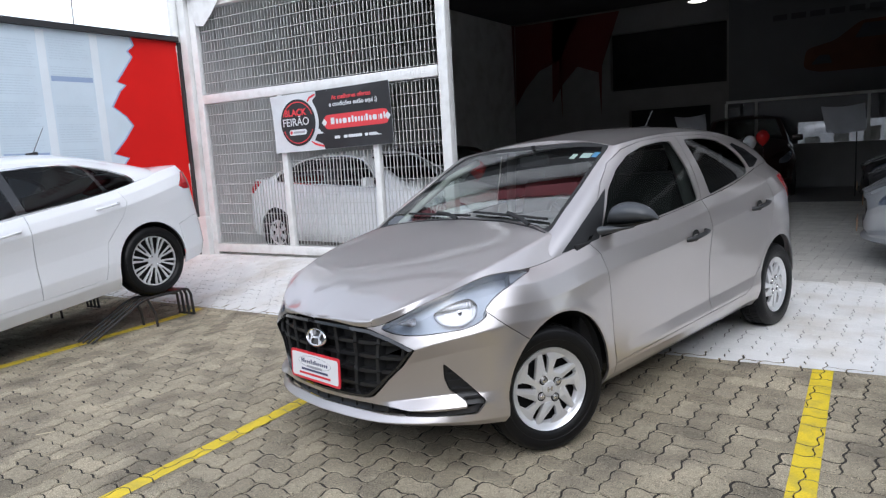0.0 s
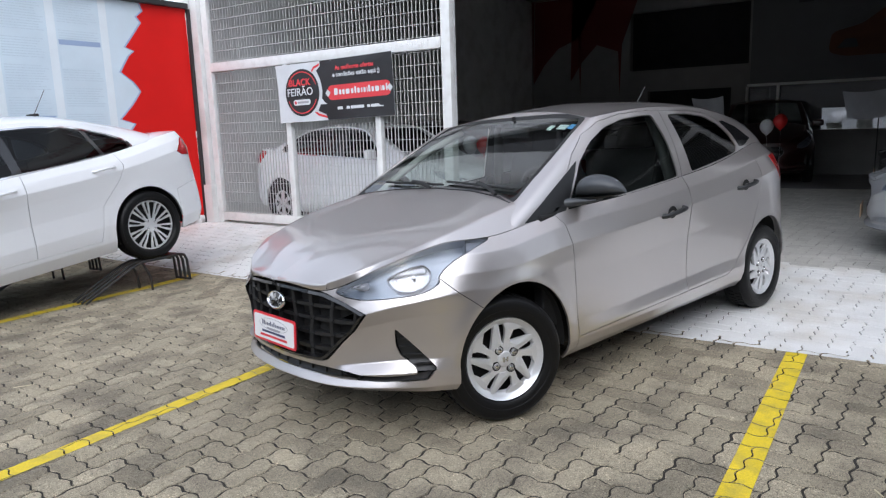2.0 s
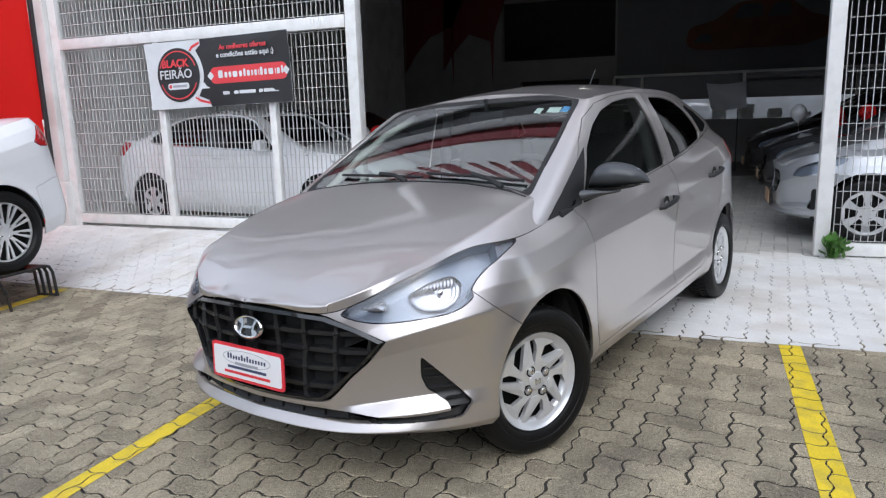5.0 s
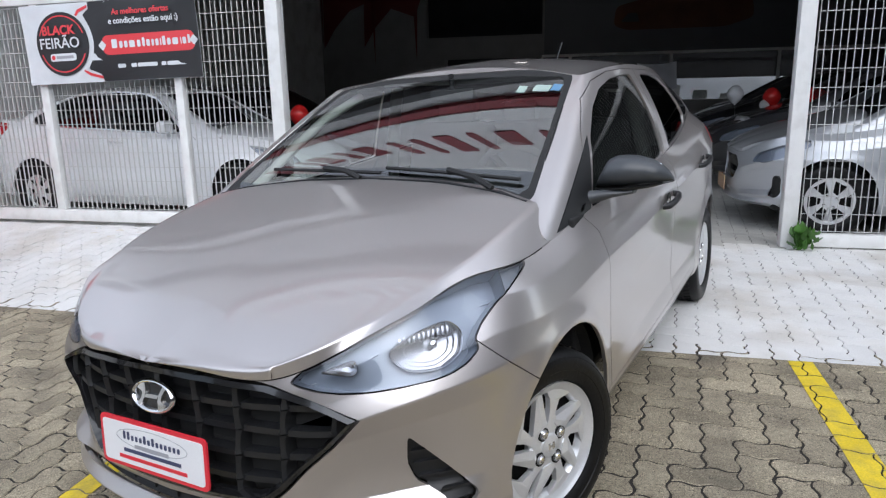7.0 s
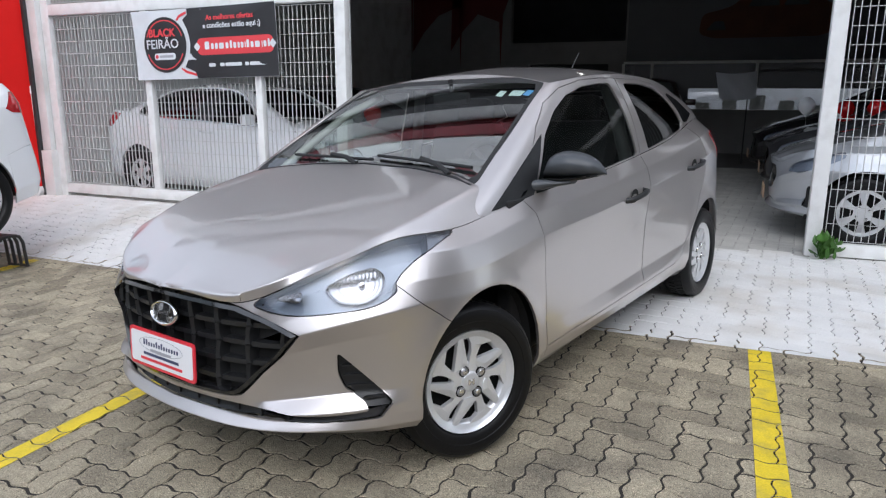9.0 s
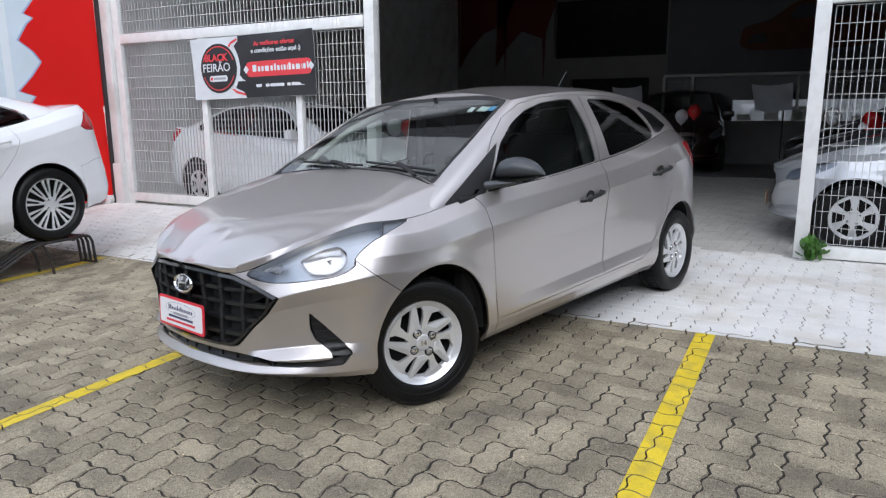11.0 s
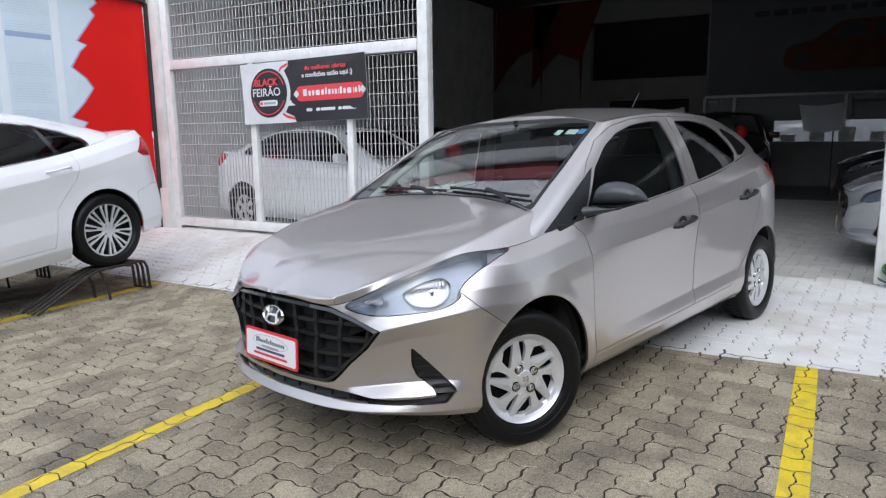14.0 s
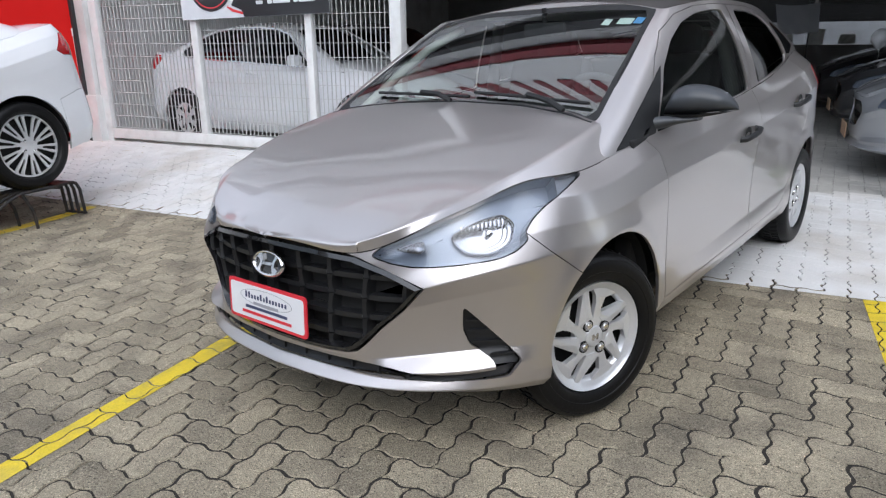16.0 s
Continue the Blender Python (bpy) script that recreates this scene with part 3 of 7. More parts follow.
def body_skins(d, nt=190, nk=34):
    """The half skins of a car: the wall all round, the hood, the upper wall with the windows, and the roof."""
    plan = Spline(d["plan"])
    T = plan.t
    zlow, ztop = Spline([[z] for z in d["low"]], T), Spline([[z] for z in d["top"]], T)
    ks = np.array(d["levels"])
    prof = Spline(d["profiles"], [T[i] for i in d["profile_at"]])
    t = np.linspace(T[0], T[-1], nt)
    xy = plan(t)
    tan = np.gradient(xy, axis=0)
    tan /= np.linalg.norm(tan, axis=1)[:, None]
    tan[0], tan[-1] = (1, 0), (-1, 0)
    nor = np.stack([tan[:, 1], -tan[:, 0]], 1)
    k = np.unique(np.round(np.r_[np.linspace(0, 1, nk), *[np.clip(ks + e, 0, 1) for e in (-0.008, 0, 0.008)]], 5)) if d.get("crisp") else np.linspace(0, 1, nk)
    crisp = d.get("crisp", 0.0)
    off = np.array([Spline(row[:, None], ks)(k)[:, 0] * (1 - crisp) + np.interp(k, ks, row) * crisp for row in prof(t)])
    z = zlow(t) + (ztop(t) - zlow(t)) * k[None]
    P = np.empty((nt, len(k), 3))
    for (hy, hz, hr, flare) in d["arches"]:
        r = np.hypot(xy[:, 1][:, None] - hy, z - hz)
        off = off - flare * np.exp(-(((r - hr - 0.012) / 0.035) ** 2)) * (np.abs(nor[:, 0]) > 0.6)[:, None]
    P[..., 0] = np.maximum(xy[:, 0][:, None] - nor[:, 0][:, None] * off, 0)
    P[..., 1] = xy[:, 1][:, None] - nor[:, 1][:, None] * off
    P[..., 2] = z
    P[0, :, 0] = P[-1, :, 0] = 0
    wall = grid_mesh(P)
    edge = Spline(P[:, -1])

    def place(y0, rear=False):
        """The station of the wall's top edge at a distance along the car."""
        ys = P[:, -1, 1]
        mid = np.argmax(P[:, -1, 0])
        span = range(mid, nt) if rear else range(0, nt)
        i = min(span, key=lambda q: abs(ys[q] - y0) + (0 if P[q, -1, 0] > 0.3 else 9))
        return edge.t[i]

    corner, seam = edge.t[np.argmin(np.abs(P[: nt // 3, -1, 0] - d["hood_corner"]))], place(d["hood_end"])
    cowl = Spline([*d["cowl"], edge(seam)])
    spine = Spline([edge(0.0), *d["hood_spine"], d["cowl"][0]])
    lip = np.array([0, 0, d.get("lip", 0.0)])  # the hood's front edge folds down to the wall, more towards its corners
    crease = Spline([edge(corner) + lip, *d["crease"], d["cowl"][-1]])
    cowl_in = Spline(d["cowl"])
    H = coons(lambda u: edge(u * corner) + u[:, None] * lip, lambda u: cowl_in(u * cowl_in.t[-1]), lambda v: spine(v * spine.t[-1]), lambda v: crease(v * crease.t[-1]), 36, 44)
    v = np.linspace(0, 1, 44)
    if d.get("crowned"):  # one even crown across, from the middle line down to the crease
        q = np.linspace(0, 1, 500)
        mid, side = spine(q * spine.t[-1]), crease(q * crease.t[-1])
        high = np.interp(H[..., 1], mid[:, 1], mid[:, 2])
        reach, low = np.interp(H[..., 1], side[:, 1], side[:, 0]), np.interp(H[..., 1], side[:, 1], side[:, 2])
        even = high - (high - low) * np.clip(H[..., 0] / reach, 0, 1) ** 2
        off_front, off_back = H[:, :1, 2] - even[:, :1], H[:, -1:, 2] - even[:, -1:]
        H[..., 2] = even + off_front * (1 - v[None]) ** 4 + off_back * v[None] ** 6
    rim, ridge = edge(corner + v * (seam - corner)), crease(v * crease.t[-1])
    strip = [ridge * (1 - q) + rim * q for q in np.linspace(0, 1, 7)[1:]]
    top = np.concatenate([H, np.array(strip)])
    if d.get("lip"):
        foot = top[:, :1].copy()
        foot[: len(H)] -= np.linspace(0, 1, len(H))[:, None, None] * lip
        foot[len(H) :] = foot[len(H) - 1]
        fold = foot * 0.45 + top[:, :1] * 0.55 + np.array([0, -0.004, 0.004])
        top = np.concatenate([foot, fold, top], axis=1)
    hood = grid_mesh(top)
    base = [*d["screen"], *[edge(place(y, y > d["half"])) for y in d["belt"]], *(d["rear_screen"] if "rear_screen" in d else [edge(edge.t[-1])])]
    rb, rr = Spline(base, range(len(base))), Spline(d["roof"], range(len(base)))
    n = d.get("upper_n", 170)
    s = np.linspace(0, len(base) - 1, n)
    lo, hi = rb(s), rr(s)
    if "pillar" in d:  # the glass ends in a crease at the pillar
        k = d["pillar"]
        s = np.r_[np.linspace(0, k, 40), np.linspace(k, len(base) - 1, n - 40)[1:]]
        glass_low, glass_high = Spline(base[: k + 1], range(k + 1)), Spline(d["roof"][: k + 1], range(k + 1))
        lo = np.where((s <= k)[:, None], glass_low(s), rb(s))
        hi = np.where((s <= k)[:, None], glass_high(s), rr(s))
    w = np.linspace(0, 1, 26)[None, :, None]
    U = lo[:, None] * (1 - w) + hi[:, None] * w
    tan = np.gradient((lo + hi)[:, :2], axis=0)
    nor = np.stack([tan[:, 1], -tan[:, 0]], 1) / np.linalg.norm(tan, axis=1)[:, None]
    bulge = d.get("bulge", 0.022) * 4 * w[..., 0] * (1 - w[..., 0])
    U[..., 0] += nor[:, 0][:, None] * bulge
    U[..., 1] += nor[:, 1][:, None] * bulge
    U[0, :, 0] = U[-1, :, 0] = 0
    upper = grid_mesh(U)
    a, b = d["roof_corners"]
    top = len(base) - 1
    crown = Spline([d["roof"][0], *d["crown"], d["roof"][-1]])
    roof = grid_mesh(coons(lambda u: rr(u * a), lambda u: rr(top - u * (top - b)), lambda v: crown(v * crown.t[-1]), lambda v: rr(a + v * (b - a)), 26, 44))
    deck = None
    if "rear_screen" in d:
        end = edge.t[np.argmin(np.abs(P[nt * 2 // 3 :, -1, 0] - d["deck_corner"])) + nt * 2 // 3]
        shelf = Spline([*d["rear_screen"][::-1], edge(place(d["belt"][-1], True))])
        tail = Spline([d["rear_screen"][-1], *d["deck_spine"], edge(edge.t[-1])])
        s0 = place(d["belt"][-1], True)
        deck = Skin(grid_mesh(coons(lambda u: shelf(u * shelf.t[-1]), lambda u: edge(edge.t[-1] - u * (edge.t[-1] - end)), lambda v: tail(v * tail.t[-1]), lambda v: edge(s0 + v * (end - s0)), 24, 20)), "deck")
    return Skin(wall, "shell"), Skin(hood, "hood"), Skin(upper, "frame"), Skin(roof, "roof"), deck


def circle(y, z, r, n=40, low=None):
    pts = [(y + r * math.cos(i * math.tau / n), z + r * math.sin(i * math.tau / n)) for i in range(n)]
    return pts if low is None else [(a, b) if b > z else (a, b - low) for a, b in pts]


# ---- the grey-brown hatchback ----
M_PAINT = material("grey_brown_metallic_paint", (0.60, 0.56, 0.545), 0.33, metal=0.88, coat=0.85, grain=0.06, grain_scale=900)
M_PLASTIC = material("grey_black_plastic", (0.014, 0.0145, 0.016), 0.42, grain=0.15, grain_scale=500, bump=0.0006)
M_GLOSS_BLACK = material("gloss_black_trim", (0.01, 0.01, 0.011), 0.12, coat=0.6)
M_SEAL = material("black_rubber_seal", (0.012, 0.012, 0.012), 0.6)
M_TYRE = material("black_tyre_rubber", (0.0065, 0.0065, 0.007), 0.42, spec=0.25, grain=0.15, grain_scale=120, bump=0.0008)
M_ALLOY = material("silver_wheel_paint", (0.74, 0.745, 0.76), 0.28, metal=0.5, coat=0.3, grain=0.04)
M_WELL = material("dark_wheel_well", (0.012, 0.012, 0.012), 0.9)
M_CHROME = material("chrome", (0.82, 0.82, 0.83), 0.08, metal=1.0)
M_SCREEN = clear("windscreen_glass", (0.91, 0.97, 0.94), 2.6, slant=4.0)
M_TINT = clear("dark_tinted_glass", (0.10, 0.11, 0.115), 1.6)
M_SIDE_GLASS = clear("green_tinted_side_glass", (0.44, 0.49, 0.47), 1.33)
M_REAR_GLASS = clear("darker_rear_glass", (0.17, 0.19, 0.185), 1.33)
M_LENS = clear("clear_lamp_lens", (0.92, 0.94, 0.97), 1.8)
M_LAMP_BOX = material("blue_grey_lamp_housing", (0.27, 0.30, 0.345), 0.28, metal=0.5, grain=0.05)
M_LAMP_END = material("smoked_lamp_end", (0.24, 0.25, 0.27), 0.3, metal=0.4)
M_CABIN = material("dark_cabin_cloth", (0.013, 0.013, 0.014), 0.85, grain=0.25, grain_scale=300)
M_CABIN_GREY = material("grey_cabin_lining", (0.46, 0.47, 0.44), 0.8, grain=0.1)
M_CABIN_MID = material("mid_grey_pillar_trim", (0.10, 0.10, 0.097), 0.8, grain=0.1)
M_RED_LENS = material("red_lamp_lens", (0.45, 0.012, 0.015), 0.12, coat=1.0)
M_PLATE_RED = material("red_plate_border", (0.72, 0.03, 0.05), 0.4)
M_PLATE_WHITE = material("white_plate_face", (0.82, 0.82, 0.84), 0.4, grain=0.02)
M_INK_BLUE = material("dark_blue_print", (0.05, 0.06, 0.13), 0.5)
M_INK_GREY = material("grey_print", (0.35, 0.35, 0.38), 0.5)
M_STICK_BLUE = material("blue_sticker", (0.10, 0.35, 0.68), 0.4)
M_STICK_PALE = material("pale_sticker", (0.62, 0.72, 0.68), 0.4)

M_PAINT.node_tree.nodes["Principled BSDF"].inputs["Coat IOR"].default_value = 1.5

HATCH = {
    "plan": [(0, -0.705), (0.18, -0.694), (0.364, -0.662), (0.5, -0.612), (0.62, -0.535), (0.715, -0.44), (0.775, -0.345), (0.815, -0.25), (0.842, -0.13), (0.856, 0.02),
             (0.862, 0.30), (0.866, 0.9), (0.866, 1.5), (0.862, 2.1), (0.856, 2.5), (0.835, 2.75), (0.78, 2.95), (0.66, 3.07), (0.4, 3.13), (0, 3.15)],
    "low": [0.226, 0.226, 0.227, 0.228, 0.228, 0.225, 0.220, 0.216, 0.205, 0.195, 0.190, 0.195, 0.205, 0.215, 0.22, 0.23, 0.25, 0.27, 0.28, 0.28],
    "top": [0.685, 0.681, 0.668, 0.711, 0.767, 0.805, 0.826, 0.841, 0.843, 0.844, 0.884, 0.932, 0.985, 1.046, 1.11, 1.13, 1.10, 1.07, 1.05, 1.045],
    "levels": [0, 0.055, 0.12, 0.17, 0.25, 0.57, 0.68, 0.79, 0.915, 1.0],
    "profile_at": [0, 2, 3, 4, 5, 6, 8, 9, 11, 13, 15, 17, 19],
    "profiles": [[0.045, 0.0, 0.022, 0.03, 0.02, 0.018, 0.018, 0.018, 0.016, 0.013],
                 [0.045, 0.0, 0.022, 0.024, 0.022, 0.018, 0.016, 0.018, 0.024, 0.034],
                 [0.05, 0.0, 0.016, 0.002, 0.038, 0.028, 0.006, 0.024, 0.042, 0.059],
                 [0.05, 0.0, 0.014, -0.006, 0.042, 0.028, 0.003, 0.029, 0.056, 0.080],
                 [0.042, 0.002, 0.006, -0.004, 0.034, 0.022, 0.004, 0.036, 0.074, 0.104],
                 [0.035, 0.004, 0.002, 0.004, 0.014, 0.014, 0.007, 0.042, 0.092, 0.135],
                 [0.045, 0.014, 0.006, 0.005, 0.005, 0.004, 0.009, 0.026, 0.060, 0.118],
                 [0.05, 0.02, 0.008, 0.006, 0.004, 0.003, 0.007, 0.018, 0.050, 0.108],
                 [0.075, 0.03, 0.008, 0.006, 0.016, 0.012, 0.006, 0.0, 0.026, 0.068],
                 [0.075, 0.03, 0.010, 0.008, 0.016, 0.010, 0.005, 0.0, 0.035, 0.10],
                 [0.06, 0.03, 0.012, 0.008, 0.008, 0.004, 0.006, 0.01, 0.06, 0.15],
                 [0.05, 0.01, 0.0, 0.0, 0.01, 0.03, 0.045, 0.06, 0.10, 0.14],
                 [0.05, 0.0, 0.0, 0.0, 0.01, 0.03, 0.045, 0.06, 0.09, 0.12]],
    "arches": [(0.055, 0.30, 0.333, 0.010), (2.53, 0.305, 0.345, 0.010)],
    "hood_corner": 0.364, "hood_end": 0.152,
    "hood_spine": [(0, -0.585, 0.737), (0, -0.42, 0.806), (0, -0.15, 0.888), (0, 0.12, 0.962)],
    "crease": [(0.452, -0.572, 0.735), (0.530, -0.480, 0.775), (0.578, -0.395, 0.803), (0.618, -0.31, 0.833), (0.655, -0.21, 0.863), (0.680, -0.06, 0.901), (0.690, 0.08, 0.932)],
    "lip": 0.034,
    "cowl": [(0, 0.36, 1.022), (0.3, 0.335, 1.014), (0.55, 0.283, 0.992), (0.692, 0.232, 0.962)],
    "screen": [(x, 0.345 - 0.277 * x * x, 1.002 - 0.115 * x * x) for x in np.linspace(0, 0.685, 7)],
    "belt": [0.157, 0.55, 1.0, 1.5, 2.05, 2.5, 2.80, 2.98], "half": 1.2,
    "roof": [*[(x, 1.06 - 0.314 * x * x, 1.412 - 0.18 * x * x) for x in np.linspace(0, 0.578, 7)], (0.617, 1.0, 1.358), (0.632, 1.2, 1.38), (0.638, 1.4, 1.392),
             (0.636, 1.65, 1.395), (0.618, 2.1, 1.375), (0.575, 2.5, 1.325), (0.53, 2.70, 1.302), (0.42, 2.78, 1.31), (0, 2.83, 1.325)],
    "roof_corners": (7, 13),
    "crown": [(0, 1.3, 1.446), (0, 1.7, 1.468), (0, 2.15, 1.463), (0, 2.55, 1.415)],
    "bulge": 0.022, "pillar": 6, "crisp": 0.85, "crowned": True,
}

GRILLE = [(-0.05, 0.70), (0.20, 0.70), (0.366, 0.653), (0.563, 0.577), (0.49, 0.50), (0.425, 0.44), (0.375, 0.385), (0.345, 0.358), (0.315, 0.350), (-0.05, 0.342)]
LAMP = rounded([(-0.155, 0.660), (-0.063, 0.73), (0.034, 0.78), (0.109, 0.81), (0.181, 0.84), (0.275, 0.87), (0.38, 0.885), (0.46, 0.88), (0.527, 0.836), (0.455, 0.809), (0.379, 0.775), (0.328, 0.740),
                (0.303, 0.712), (0.309, 0.690), (0.277, 0.668), (0.226, 0.652), (0.158, 0.645), (0.085, 0.640), (0.019, 0.635), (-0.042, 0.634), (-0.092, 0.640)], 0.02, 3)
VENT = rounded([(0.108, 0.508), (0.106, 0.435), (0.124, 0.388), (0.19, 0.345), (0.20, 0.316), (0.02, 0.306), (0.02, 0.286), (0.238, 0.286), (0.278, 0.334)], 0.012, 3)
INTAKE = [(-0.05, 0.320), (0.30, 0.324), (0.47, 0.316), (0.62, 0.306), (0.62, 0.284), (0.45, 0.286), (-0.05, 0.286)]
WINDOW_F = rounded([(0.505, 0.905), (0.69, 1.128), (0.83, 1.225), (0.98, 1.293), (1.15, 1.333), (1.33, 1.348), (1.435, 1.348), (1.475, 1.19), (1.492, 0.992), (1.0, 0.948)], 0.02, 3)
WINDOW_R = rounded([(1.655, 1.007), (1.625, 1.2), (1.60, 1.350), (1.85, 1.348), (2.05, 1.327), (2.20, 1.278), (2.29, 1.205), (2.35, 1.118), (2.31, 1.085), (2.0, 1.046)], 0.03, 3)
SAIL = [(0.212, 0.874), (0.43, 1.000), (0.672, 1.135), (0.49, 0.899), (0.40, 0.893)]
QUARTER = [(2.385, 1.122), (2.335, 1.205), (2.25, 1.288), (2.31, 1.296), (2.48, 1.250), (2.61, 1.165), (2.47, 1.120)]
DOOR_F = [(0.40, 0.905), (0.66, 1.165), (0.80, 1.262), (0.96, 1.327), (1.15, 1.362), (1.35, 1.374), (1.525, 1.374), (1.535, 1.18), (1.53, 0.985),
          (1.535, 0.889), (1.52, 0.75), (1.50, 0.60), (1.49, 0.45), (1.485, 0.322), (0.90, 0.304), (0.475, 0.288), (0.46, 0.40), (0.455, 0.55), (0.445, 0.70), (0.43, 0.85)]
DOOR_R = [(1.534, 0.985), (1.54, 1.18), (1.53, 1.374), (1.85, 1.37), (2.08, 1.347), (2.24, 1.297), (2.335, 1.205), (2.385, 1.122), (2.425, 1.05), (2.432, 0.96), (2.42, 0.86),
          (2.39, 0.75), (2.30, 0.60), (2.20, 0.48), (2.08, 0.37), (1.98, 0.334), (1.489, 0.322), (1.494, 0.45), (1.504, 0.60), (1.524, 0.75), (1.539, 0.889)]
TAIL = [(2.66, 1.04), (2.80, 1.05), (3.06, 0.98), (3.06, 0.84), (2.86, 0.86), (2.74, 0.93)]


def bladed_cover(hub, R, h):
    """A plastic wheel cover: a ring, a hub boss, five straight spikes and five broad bent blades."""
    turn = pose(0, 0, 0, 0, 90, 0)
    bm = bmesh.new()
    lathe(bm, [(R * 0.80, h * 0.40), (R * 0.835, h * 0.60), (R * 0.86, h * 0.66), (R * 0.93, h * 0.70), (R * 0.975, h * 0.80), (R, h * 0.84), (R * 1.005, h * 0.70)], 72, turn)
    part("cover_ring", bm, M_ALLOY, hub, smooth=35)
    bm = bmesh.new()
    lathe(bm, [(R * 0.40, h * 0.40), (R * 0.40, h * 0.62), (R * 0.37, h * 0.69), (R * 0.20, h * 0.72), (R * 0.185, h * 0.76), (R * 0.16, h * 0.785), (0.0001, h * 0.80)], 48, turn)
    part("cover_boss", bm, M_ALLOY, hub, smooth=35)
    bm = bmesh.new()
    for k in (-1, 1):
        box(bm, h * 0.79, h * 0.815, 0.009 * k - 0.005, 0.009 * k + 0.005, -0.011, 0.011, 0.002)
    box(bm, h * 0.79, h * 0.812, -0.006, 0.006, -0.004, 0.004, 0.001)
    part("hub_badge", bm, M_CHROME, hub)
    shapes = (("cover_spike", [(-0.225, 0.90, 0.66), (-0.125, 0.92, 0.66), (-0.055, 0.36, 0.74), (-0.20, 0.24, 0.74), (-0.36, 0.20, 0.70)], (-0.19, 0.40, 0.80)),
              ("cover_blade", [(-0.03, 0.34, 0.72), (0.045, 0.60, 0.70), (0.05, 0.74, 0.69), (0.0, 0.86, 0.66), (0.15, 0.88, 0.66), (0.34, 0.82, 0.66), (0.52, 0.71, 0.66), (0.50, 0.68, 0.66), (0.27, 0.66, 0.67), (0.15, 0.46, 0.70), (0.17, 0.32, 0.72)], (0.12, 0.70, 0.715)))
    for name, outline, peak in shapes:
        bm = bmesh.new()
        top = [bm.verts.new((h * x, R * y, R * z)) for y, z, x in outline]
        low = [bm.verts.new((h * x - 0.018, R * y, R * z)) for y, z, x in outline]
        tip = bm.verts.new((h * peak[2], R * peak[0], R * peak[1]))
        n = len(outline)
        for i in range(n):
            j = (i + 1) % n
            bm.faces.new((top[i], top[j], tip))
            bm.faces.new((top[i], low[i], low[j], top[j]))
        bmesh.ops.recalc_face_normals(bm, faces=bm.faces)
        first = part(name, bm, M_ALLOY, hub, smooth=12)
        for i in range(1, 5):
            ob = new(name, first.data)
            ob.parent, ob.matrix_basis = hub, pose(0, 0, 0, 72 * i, 0, 0)
    bm = bmesh.new()
    lathe(bm, [(0.021, 0.0), (0.021, 0.004), (0.016, 0.005)], 14, turn)
    ring = part("bolt_recess", bm, M_WELL, hub, smooth=40)
    for i in range(4):
        a = math.tau * (i + 0.35) / 4
        ob = ring if i == 0 else ring.copy()
        if i:
            scene.collection.objects.link(ob)
        ob.location = (h * 0.705, 0.052 * math.cos(a), 0.052 * math.sin(a))


